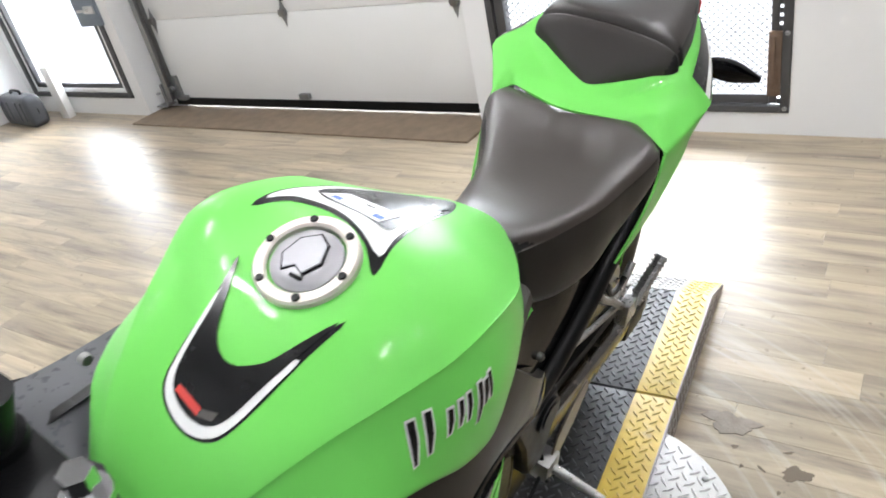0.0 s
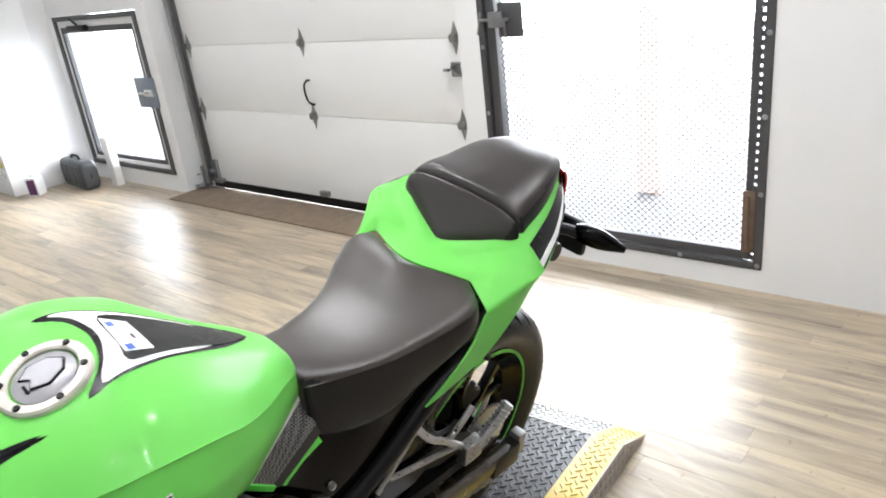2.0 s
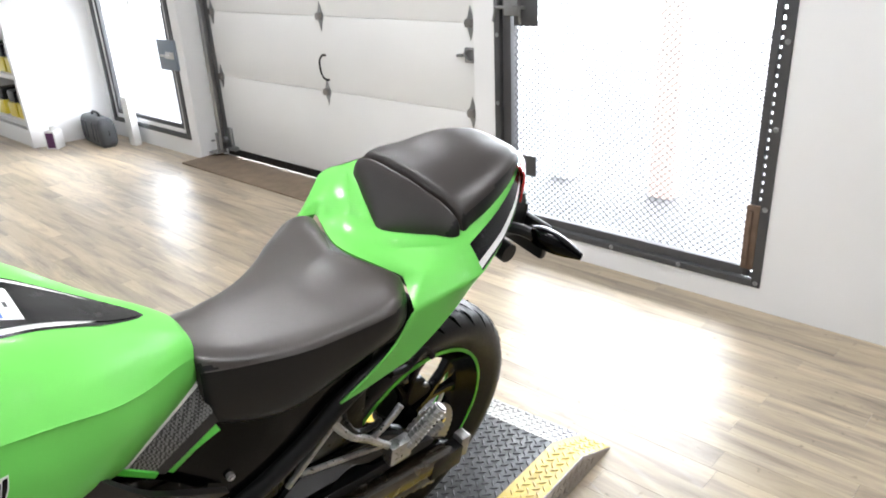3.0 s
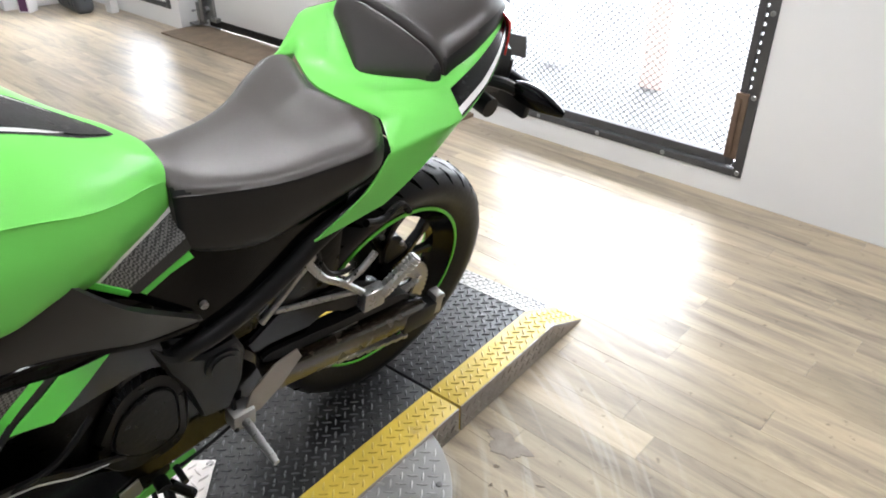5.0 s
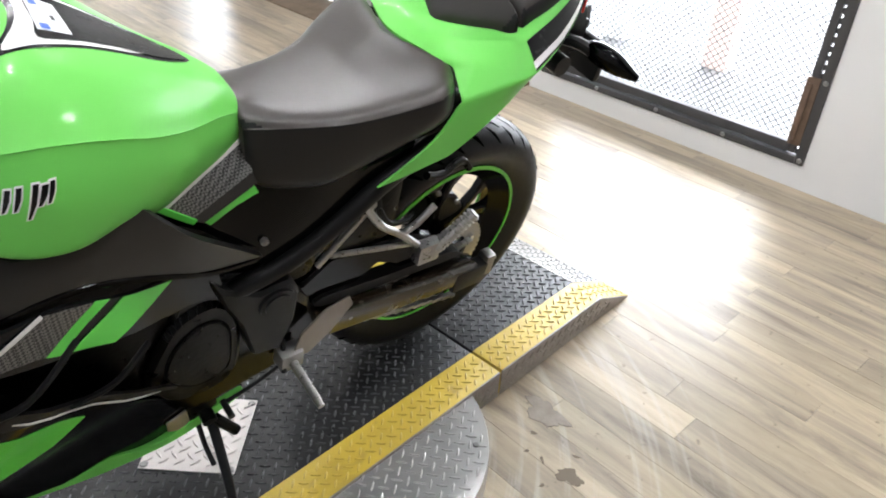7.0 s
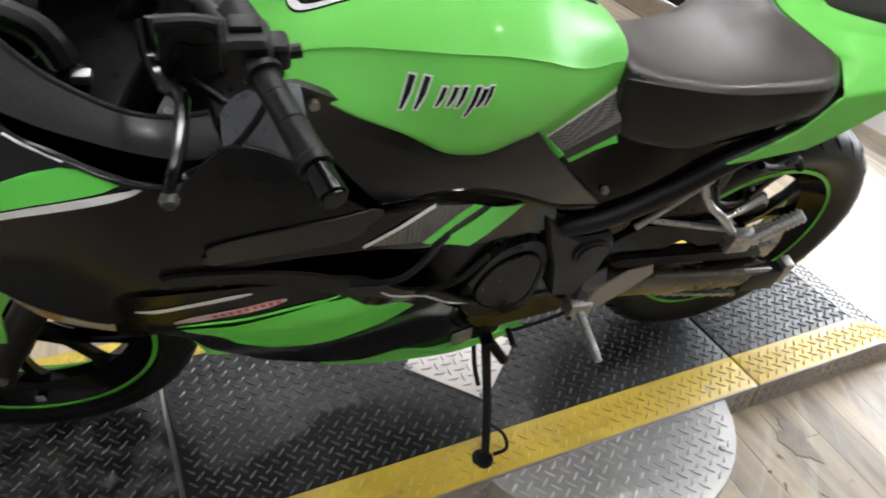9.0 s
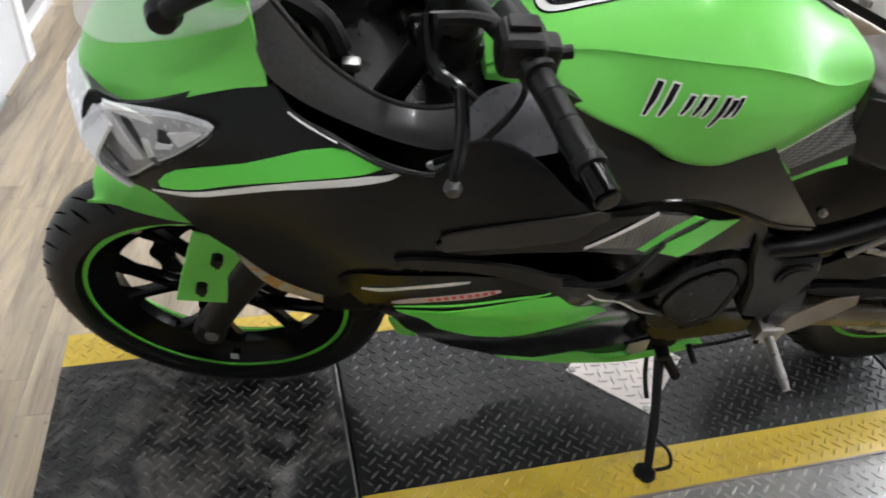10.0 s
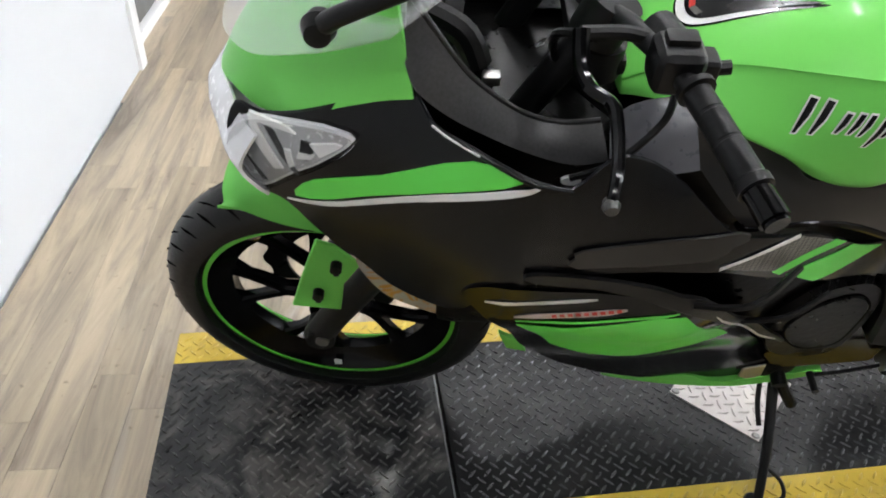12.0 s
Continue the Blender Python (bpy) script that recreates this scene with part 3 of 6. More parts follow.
W0, W1, WY = -0.61, 0.0, 0.095
for name, x0, x1 in (("deck", 0.004, 1.254), ("front_deck", 1.264, 1.82)):
    d = part(name, box(x0, x1, W0 + WY, -WY, 0.002, P, 0.001), PLATE_WORN if x0 > 1 else PLATE_BLACK, plat)
    tread(lugs(x0 + 0.004, x1, W0 + WY, -WY, lambda x: P), LUG_WORN if x0 > 1 else LUG_BLACK, d)
    for y0, y1 in ((-WY, 0), (W0, W0 + WY)):
        e = part("yellow_edge", box(x0, x1, y0, y1, 0.002, P + 0.0004, 0.001), PLATE_YELLOW, plat, "yellow painted edge")
        tread(lugs(x0 + 0.004, x1, y0, y1, lambda x: P + 0.0004), LUG_YELLOW, e)
    for y0, y1, up in ((0, 0.003, 1), (W0 - 0.003, W0, -1)):
        s = part("side_plate", box(x0, x1, y0, y1, 0.0, P - 0.001, 0.0005), SIDE_PLATE, plat, "bare tread-plate side")
        if up > 0:
            tread(lugs(x0, x1, 0.008, P - 0.004), SIDE_PLATE, s, Matrix.Translation((0, 0.003, 0)) @ Matrix.Rotation(radians(90), 4, "X") @ Matrix.Diagonal((1, 1, -1, 1)))
part("joint_edge", box(1.2605, 1.2638, W0, -0.002, 0.002, P + 0.0005, 0.0005), GALV, plat, "bare joint edge")
ramp = part("ramp", plate([(-0.004, 0.002), (-0.004, P), (-0.43, P), (-0.6, 0.004), (-0.6, 0.002)], -W0 - 2 * WY, m=Matrix(((1, 0, 0, 0), (0, 0, -1, -WY), (0, 1, 0, 0), (0, 0, 0, 1)))), PLATE_BLACK, plat, "sloping end of the platform")
tread(lugs(-0.6, -0.006, W0 + WY, -WY, ramp_top), LUG_BLACK, ramp)
SLOPE = material("worn_bare_slope", (0.22, 0.21, 0.2), 0.4, metal=0.7, spread=0.3, scale=14)
part("slope_plate", plate([(-0.432, P - 0.001), (-0.432, P + 0.0006), (-0.60, 0.0046), (-0.60, 0.003)], -W0 - 2 * WY - 0.002, m=Matrix(((1, 0, 0, 0), (0, 0, -1, -WY - 0.001), (0, 1, 0, 0), (0, 0, 0, 1)))), SLOPE, ramp, "bare worn slope")
for y in (-WY, W0):
    e = part("yellow_edge", plate([(-0.004, 0.002), (-0.004, P + 0.0004), (-0.43, P + 0.0004), (-0.6, 0.0044), (-0.6, 0.002)], WY, m=Matrix(((1, 0, 0, 0), (0, 0, -1, y + WY), (0, 1, 0, 0), (0, 0, 0, 1)))), PLATE_YELLOW, plat, "yellow painted edge")
    tread(lugs(-0.6, -0.006, y, y + WY, lambda x: ramp_top(x) + 0.0004), LUG_YELLOW, e)
s = part("side_plate", upright([(-0.004, 0), (-0.004, P - 0.001), (-0.43, P - 0.001), (-0.598, 0.002), (-0.598, 0)], 0.003, 0.003), SIDE_PLATE, plat, "bare tread-plate side")
tread(lugs(-0.5, -0.006, 0.008, P - 0.004, inside=lambda x, y: y < ramp_top(x) - 0.01), SIDE_PLATE, s, Matrix.Translation((0, 0.003, 0)) @ Matrix.Rotation(radians(90), 4, "X") @ Matrix.Diagonal((1, 1, -1, 1)))
R, DISC_UP = 0.323, 0.072
disc = thing("turntable_disc", pose(0.334, 0.135, 0), "round bare aluminium diamond-plate turntable under the platform", "turntable")
dp = part("disc", plate([(R * math.cos(2 * math.pi * i / 128), R * math.sin(2 * math.pi * i / 128)) for i in range(128)], DISC_UP, 0.001), PLATE_SILVER, disc)
tread(lugs(-R, R, -R, R, lambda x: DISC_UP, lambda x, y: math.hypot(x, y) < R - 0.012 and y > -0.05, pitch=0.033, length=0.0285, width=0.006), LUG_SILVER, dp)
for a in (100, 168, 140):
    part("rim_bolt", turned([(0, 0.004), (0.006, 0.003), (0.008, 0), (0, 0)], 12), STEEL, disc, m=Matrix.Translation((0.295 * math.cos(radians(a)), 0.295 * math.sin(radians(a)), DISC_UP)) @ Matrix.Rotation(radians(90), 4, "X"))
patch = thing("tread_patch", pose(0, 0, P + 0.0018), "square bare aluminium tread-plate patch screwed on the platform", "plate")
PQ = [(0.715, -0.026), (0.565, 0.102), (0.435, -0.058), (0.585, -0.19)]
PATCH = material("pale_bare_plate", (0.62, 0.58, 0.56), 0.42, metal=0.45, spread=0.12, scale=10)
pp = part("patch_plate", plate(PQ, 0.003, 0.0005), PATCH, patch)
pc = Vector((0.575, -0.043))
pa = math.atan2(0.128, -0.15)
tread(lugs(-0.097, 0.097, -0.1, 0.1, lambda x: 0.0, pitch=0.033, length=0.0285, width=0.006), PATCH, pp, Matrix.Translation((pc.x, pc.y, 0.003)) @ Matrix.Rotation(pa, 4, "Z"))
for x, y in PQ:
    u = Vector((x, y)).lerp(pc, 0.1)
    part("patch_screw", turned([(0, 0.003), (0.006, 0.0025), (0.009, 0), (0, 0)], 12), STEEL, patch, m=Matrix.Translation((u.x, u.y, 0.003)) @ Matrix.Rotation(radians(90), 4, "X"))

# ---- motorcycle ----
BIKE = pose(0, -0.05, P, -15, 0, 0)
bike = thing("motorcycle", BIKE, "green and black sport motorcycle leaning on its side stand", "motorcycle")

# fuel tank
tank_bm = loft([
    (0.503, [(0, 0.868), (0.02, 0.867), (0.034, 0.86), (0.041, 0.853), (0.043, 0.848), (0.046, 0.835), (0.047, 0.822), (0.045, 0.812), (0.03, 0.806)]),
    (0.515, [(0, 0.884), (0.025, 0.882), (0.043, 0.873), (0.051, 0.862), (0.053, 0.857), (0.056, 0.84), (0.056, 0.822), (0.053, 0.81), (0.04, 0.803)]),
    (0.55, [(0, 0.909), (0.033, 0.907), (0.06, 0.896), (0.077, 0.8815), (0.079, 0.8775), (0.083, 0.852), (0.080, 0.822), (0.071, 0.806), (0.05, 0.798)]),
    (0.60, [(0, 0.939), (0.045, 0.935), (0.085, 0.919), (0.1117, 0.9008), (0.1137, 0.8968), (0.121, 0.862), (0.112, 0.822), (0.097, 0.80), (0.08, 0.79)]),
    (0.65, [(0, 0.967), (0.055, 0.963), (0.104, 0.945), (0.1391, 0.9233), (0.1411, 0.9193), (0.152, 0.878), (0.142, 0.825), (0.122, 0.793), (0.10, 0.78)]),
    (0.70, [(0, 0.990), (0.062, 0.986), (0.114, 0.968), (0.1541, 0.9453), (0.1561, 0.9413), (0.172, 0.895), (0.172, 0.852), (0.160, 0.828), (0.13, 0.80)]),
    (0.76, [(0, 1.006), (0.066, 1.002), (0.118, 0.985), (0.1611, 0.9603), (0.1631, 0.9563), (0.187, 0.915), (0.190, 0.866), (0.185, 0.832), (0.15, 0.81)]),
    (0.81, [(0, 0.999), (0.064, 0.996), (0.114, 0.984), (0.1571, 0.9613), (0.1591, 0.9573), (0.184, 0.918), (0.190, 0.872), (0.188, 0.842), (0.16, 0.82)]),
    (0.864, [(0, 0.982), (0.058, 0.980), (0.103, 0.970), (0.1391, 0.9533), (0.1411, 0.9493), (0.167, 0.911), (0.179, 0.885), (0.181, 0.868), (0.15, 0.85)]),
    (0.92, [(0, 0.957), (0.05, 0.956), (0.088, 0.951), (0.1171, 0.9423), (0.1191, 0.9383), (0.146, 0.914), (0.163, 0.898), (0.168, 0.886), (0.14, 0.872)]),
    (0.97, [(0, 0.927), (0.042, 0.927), (0.072, 0.926), (0.0945, 0.9215), (0.0965, 0.9185), (0.115, 0.908), (0.129, 0.90), (0.135, 0.894), (0.11, 0.88)]),
    (1.01, [(0, 0.896), (0.032, 0.896), (0.056, 0.895), (0.072, 0.892), (0.074, 0.889), (0.086, 0.883), (0.092, 0.877), (0.093, 0.872), (0.07, 0.862)]),
    (1.03, [(0, 0.874), (0.03, 0.874), (0.05, 0.873), (0.06, 0.871), (0.062, 0.868), (0.068, 0.864), (0.07, 0.86), (0.07, 0.856), (0.05, 0.85)]),
], 6, 4)
for v in tank_bm.verts:
    if v.co.y < 0:
        far = min(1, max(0, (0.95 - v.co.x) / 0.14)) * min(1, max(0, (v.co.x - 0.58) / 0.1))
        v.co.z += 0.018 * far * min(1, max(0, (-v.co.y - 0.05) / 0.08))
        v.co.y *= 1 + 0.05 * far
tank_tree = BVHTree.FromBMesh(tank_bm)
tank = part("fuel_tank", tank_bm, GREEN, bike, "glossy green fuel tank", sharp=38)
NOSE_EDGE = [(0.835, -0.061), (0.885, -0.050), (0.925, -0.046), (0.953, -0.040), (0.968, -0.020), (0.974, 0.010), (0.968, 0.036), (0.95, 0.049), (0.92, 0.058), (0.88, 0.066), (0.838, 0.074), (0.89, 0.048), (0.908, 0.032), (0.918, 0.008), (0.909, -0.016), (0.882, -0.036)]
part("decal_outline", decal(NOSE_EDGE, tank_tree, "z", 0.0006, 0.01), BLACK_STRIPE, tank, "thin black outline")
part("decal_outline", decal([(0.868, -0.051), (0.90, -0.0475), (0.925, -0.044), (0.951, -0.038), (0.966, -0.019), (0.972, 0.010), (0.966, 0.034), (0.949, 0.047), (0.92, 0.0555), (0.885, 0.0625), (0.90, 0.045), (0.916, 0.03), (0.92, 0.008), (0.912, -0.016), (0.89, -0.034)], tank_tree, "z", 0.0012, 0.01), WHITE_STRIPE, tank, "white outline")
part("decal_patch", decal([(0.838, -0.058), (0.885, -0.0455), (0.922, -0.039), (0.946, -0.032), (0.958, -0.016), (0.963, 0.010), (0.958, 0.030), (0.943, 0.041), (0.918, 0.049), (0.88, 0.060), (0.842, 0.070), (0.89, 0.045), (0.906, 0.031), (0.916, 0.008), (0.907, -0.016), (0.882, -0.034)], tank_tree, "z", 0.0018, 0.01), BLACK_STRIPE, tank, "black film patch")
part("decal_bar", decal([(0.947, -0.022), (0.953, -0.023), (0.959, 0.010), (0.953, 0.011)], tank_tree, "z", 0.0024, corner=True), RED_DECAL, tank, "small red bar")
part("decal_bar", decal([(0.953, 0.0115), (0.959, 0.0105), (0.956, 0.027), (0.949, 0.028)], tank_tree, "z", 0.0024, corner=True), SILVER_DECAL, tank, "small grey bar")
part("decal_outline", decal([(0.785, -0.095), (0.745, -0.094), (0.70, -0.078), (0.648, -0.058), (0.595, -0.034), (0.552, -0.008), (0.60, 0.022), (0.65, 0.035), (0.704, 0.046), (0.745, 0.055), (0.79, 0.066), (0.765, 0.035), (0.75, 0.0), (0.745, -0.04), (0.757, -0.07)], tank_tree, "z", 0.0006, 0.01), BLACK_STRIPE, tank, "black outline")
part("decal_outline", decal([(0.768, -0.091), (0.744, -0.090), (0.701, -0.074), (0.648, -0.052), (0.61, -0.032), (0.60, -0.005), (0.62, 0.020), (0.65, 0.0305), (0.704, 0.0415), (0.739, 0.049), (0.770, 0.056), (0.752, 0.021), (0.739, -0.014), (0.737, -0.045), (0.748, -0.073)], tank_tree, "z", 0.0012, 0.01), WHITE_STRIPE, tank, "white outline")
part("decal_patch", decal([(0.719, -0.068), (0.681, -0.058), (0.638, -0.042), (0.60, -0.026), (0.556, -0.008), (0.60, 0.016), (0.649, 0.024), (0.704, 0.033), (0.731, 0.034), (0.726, 0.0), (0.725, -0.035)], tank_tree, "z", 0.0018, 0.01), BLACK_STRIPE, tank, "black film patch")
LABEL = material("paper_label", (0.72, 0.73, 0.75), 0.5, spread=0.03)
BLUE = material("blue_print", (0.05, 0.12, 0.5), 0.5, spread=0.1)
part("paper_label", decal([(0.722, -0.062), (0.695, -0.046), (0.694, 0.022), (0.727, 0.019)], tank_tree, "z", 0.0024, corner=True), LABEL, tank, "white paper label")
for a, b, w in ((0.716, -0.05, 0.008), (0.718, 0.006, 0.009), (0.705, -0.015, 0.004)):
    part("label_print", decal([(a - w / 2, b), (a + w / 2, b), (a + w / 2, b + 0.012), (a - w / 2, b + 0.012)], tank_tree, "z", 0.003, corner=True), BLUE if w > 0.005 else GREY_PLASTIC, tank)
# row of slanted brush strokes on the tank side, dark with a pale edge
for side in (1, -1):
    for x0, z0, h, w, lean in ((0.872, 0.898, 0.034, 0.0060, 0.013), (0.856, 0.900, 0.034, 0.0055, 0.013), (0.834, 0.907, 0.021, 0.0045, 0.009), (0.822, 0.909, 0.021, 0.0045, 0.009), (0.812, 0.909, 0.022, 0.0045, 0.009), (0.802, 0.898, 0.034, 0.0045, 0.014), (0.790, 0.911, 0.019, 0.0060, 0.009), (0.781, 0.912, 0.020, 0.0045, 0.008)):
        for g, mt, o, nm in ((0.0019, WHITE_STRIPE, 0.0008, "stroke_edge"), (0, BLACK_STRIPE, 0.0015, "stroke")):
            part(nm, decal([(x0 + g, z0 - g), (x0 - w * 0.5 - g, z0 - g * 0.6), (x0 - w - lean * 0.5 - g, z0 + h * 0.5), (x0 - w * 0.9 - lean - g, z0 + h + g), (x0 - lean * 0.9 + g * 0.5, z0 + h + g), (x0 - lean * 0.45 + g, z0 + h * 0.5)], tank_tree, "y", o, corner=True, side=side, step=0.008), mt, tank)

# filler cap, bolted to the top of the tank
tilt = Matrix.Translation((0.809, 0.003, 0.998)) @ Matrix.Rotation(radians(15.5), 4, "Y") @ Matrix.Rotation(radians(90), 4, "X") @ Matrix.Scale(0.94, 4)
CAP_PALE = material("cast_cap_ring", (0.60, 0.55, 0.50), 0.45, metal=0.25, spread=0.06)


def on_cap(bm):
    bm.transform(tilt)
    return bm


CAP_LID = material("grey_lock_flap", (0.36, 0.355, 0.38), 0.42, metal=0.25, spread=0.06)
cap = part("filler_cap", on_cap(turned([(0.041, 0.0), (0.0405, 0.006), (0.043, 0.0085), (0.052, 0.008), (0.0545, 0.005), (0.055, -0.003), (0.041, -0.003)], 48)), CAP_PALE, bike, "pale metal filler cap ring")
part("cap_lid", on_cap(turned([(0.0, 0.0095), (0.02, 0.0092), (0.032, 0.0075), (0.0375, 0.004), (0.038, 0.0), (0.0, 0.0)], 48)), material("satin_cap_lid", (0.36, 0.35, 0.37), 0.38, metal=0.35, spread=0.06), cap, "polished cap lid")
FLAP = [(-0.020, -0.013), (-0.027, 0.001), (-0.014, 0.017), (0.008, 0.021), (0.022, 0.010), (0.013, 0.001), (0.018, -0.012), (0.0, -0.021)]
part("flap_gap", on_cap(upright([(1.09 * x, 1.09 * z) for x, z in FLAP], 0.003, 0.0112)), ENGINE, cap, "dark gap round the lock flap")
part("lock_flap", on_cap(upright(FLAP, 0.003, 0.0124, 0.0006)), CAP_LID, cap)
part("key_slot", on_cap(box(0.021, 0.025, 0.006, 0.0105, -0.015, 0.0, 0.001)), ENGINE, cap, "dark key slot")
for i in range(6):
    t = radians(30 + 60 * i)
    part("cap_bolt", on_cap(join(turned([(0.0, 0.0105), (0.0038, 0.0105), (0.0045, 0.0095), (0.0045, 0.006), (0.0, 0.006)], 12, (0.0475 * math.cos(t), 0, 0.0475 * math.sin(t))))), SATIN, cap)

# seats and tail, bent askew to the wheels' plane to fit the camera's view
def skew(x):
    t = min(1, max(0, (0.40 - x) / 0.22))
    return -0.035 * t * t * (3 - 2 * t)


def bend(bm):
    for v in bm.verts:
        t = min(1, max(0, (0.40 - v.co.x) / 0.30))
        t, shift = t * t * (3 - 2 * t), skew(v.co.x)
        v.co = (v.co.x - 0.158 * t * v.co.y, v.co.y + shift, v.co.z - 0.087 * t * v.co.y)
    return bm


def notched(bm):
    """The back edge of the rider seat runs in a shallow W; its far side is drawn in to fit the camera's view."""
    for v in bm.verts:
        if v.co.y < 0:
            v.co.y *= 1 - min(0.36, max(0.24, 0.36 - 1.0 * (0.42 - v.co.x))) * min(1, max(0, (0.55 - v.co.x) / 0.08))
            v.co.z -= 0.004 * min(1, -v.co.y / 0.1) * min(1, max(0, (0.30 - v.co.x) / 0.08))
        a = abs(v.co.y)
        d = 0.05 * (1 - a / 0.105) if a < 0.105 else 0.03 * (a - 0.105) / 0.06
        v.co.x += d * min(1, max(0, (0.32 - v.co.x) / 0.135))
    return bm


def drawn_in(bm):
    """The far front of the tail is pulled closer to the seat to fit the camera's view."""
    for v in bm.verts:
        if v.co.y < -0.10:
            v.co.y += (-0.10 - v.co.y) * 0.55 * min(1, max(0, (v.co.x - 0.10) / 0.09))


def shade_sides(ob):
    """Paint shade on the upright sides of a seat with a darker copy of its vinyl."""
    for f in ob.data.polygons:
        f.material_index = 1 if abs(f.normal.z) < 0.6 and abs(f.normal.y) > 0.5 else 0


def caged(points, faces, creases, levels=3, thick=0.0, shape=None, mirror=True):
    """A smooth body from a coarse cage of named half points; the named edges stay sharp."""
    names = list(points)
    index, verts = {}, []
    for side in ((1, -1) if mirror else (1,)):
        for n in names:
            x, y, z = points[n]
            if side < 0 and abs(y) < 1e-6:
                index[n, side] = index[n, 1]
            else:
                index[n, side] = len(verts)
                verts.append((x, side * y, z))
    polys = []
    for side in ((1, -1) if mirror else (1,)):
        for f in faces:
            q = [index[n, side] for n in f.split()]
            polys.append(q if side > 0 else q[::-1])
    me = bpy.data.meshes.new("cage")
    me.from_pydata(verts, [], polys)
    me.update()
    weight = {}
    for line, w in creases:
        n = line.split()
        for a, b in zip(n, n[1:]):
            for side in (1, -1) if mirror else (1,):
                weight[frozenset((index[a, side], index[b, side]))] = w
    layer = me.attributes.new("crease_edge", "FLOAT", "EDGE")
    for e in me.edges:
        layer.data[e.index].value = weight.get(frozenset(e.vertices), 0.0)
    ob = bpy.data.objects.new("cage", me)
    scene.collection.objects.link(ob)
    sub = ob.modifiers.new("smooth", "SUBSURF")
    sub.levels = sub.render_levels = levels
    bm = bmesh.new()
    bm.from_object(ob, bpy.context.evaluated_depsgraph_get())
    bpy.data.objects.remove(ob)
    bpy.data.meshes.remove(me)
    bmesh.ops.recalc_face_normals(bm, faces=bm.faces)
    if shape:
        shape(bm)
    if thick:
        bmesh.ops.solidify(bm, geom=bm.faces[:], thickness=thick)
    return bm


seat = part("rider_seat", bend(notched(loft([
    (0.514, [(0, 0.872), (0.03, 0.868), (0.054, 0.856), (0.0655, 0.8425), (0.068, 0.837), (0.076, 0.80), (0.079, 0.768), (0.066, 0.757)]),
    (0.502, [(0, 0.870), (0.034, 0.867), (0.061, 0.858), (0.0735, 0.8455), (0.077, 0.839), (0.087, 0.795), (0.090, 0.760), (0.076, 0.748)]),
    (0.46, [(0, 0.861), (0.045, 0.860), (0.078, 0.856), (0.0905, 0.8475), (0.094, 0.840), (0.106, 0.795), (0.108, 0.754), (0.095, 0.742)]),
    (0.40, [(0, 0.858), (0.055, 0.858), (0.095, 0.856), (0.1085, 0.8485), (0.112, 0.841), (0.121, 0.795), (0.121, 0.752), (0.105, 0.742)]),
    (0.33, [(0, 0.864), (0.062, 0.864), (0.114, 0.862), (0.1285, 0.8545), (0.133, 0.846), (0.138, 0.805), (0.134, 0.776), (0.115, 0.766)]),
    (0.265, [(0, 0.877), (0.066, 0.877), (0.132, 0.875), (0.1495, 0.8675), (0.155, 0.858), (0.158, 0.825), (0.151, 0.802), (0.13, 0.792)]),
    (0.215, [(0, 0.888), (0.066, 0.888), (0.138, 0.885), (0.1585, 0.8775), (0.165, 0.867), (0.167, 0.842), (0.158, 0.818), (0.135, 0.808)]),
    (0.186, [(0, 0.890), (0.062, 0.888), (0.125, 0.882), (0.1465, 0.8735), (0.155, 0.862), (0.158, 0.842), (0.15, 0.82), (0.13, 0.812)]),
    (0.176, [(0, 0.880), (0.058, 0.878), (0.112, 0.871), (0.13, 0.862), (0.14, 0.852), (0.144, 0.836), (0.14, 0.82), (0.12, 0.812)]),
], 6, 4))), [VINYL, SIDE_SHADE_VINYL], bike, "black vinyl rider seat with shade painted on its sides", sharp=60)
shade_sides(seat)
TAIL = dict(F0=(0.224, 0, 0.889), F1=(0.200, 0.055, 0.885), F2=(0.174, 0.106, 0.877), F4=(0.204, 0.168, 0.861), F5=(0.226, 0.170, 0.822),
            M0=(0.168, 0, 0.886), M1=(0.150, 0.045, 0.884), M2=(0.099, 0.113, 0.915), C0=(0.156, 0.133, 0.895),
            P0=(0.132, 0, 0.888), PH=(0.108, 0.062, 0.911), P1=(0.083, 0.125, 0.935), P3=(0.0, 0.113, 0.958), P4=(-0.08, 0.084, 0.974), P5=(-0.149, 0.040, 0.968),
            D0=(0.079, 0.142, 0.931), D1=(0.0, 0.124, 0.954), D2=(-0.08, 0.093, 0.971), D3=(-0.152, 0.046, 0.966),
            K=(0.085, 0.187, 0.900), K1=(0.0, 0.156, 0.917), K2=(-0.08, 0.114, 0.940), K3=(-0.152, 0.056, 0.950),
            L=(0.118, 0.176, 0.842), U1=(0.0, 0.142, 0.888), U2=(-0.08, 0.105, 0.917), U3=(-0.150, 0.050, 0.934),
            W1=(0.252, 0.168, 0.786), W2=(0.325, 0.146, 0.727), W3=(0.262, 0.164, 0.744), W4=(0.206, 0.170, 0.757), W5=(0.176, 0.174, 0.782))
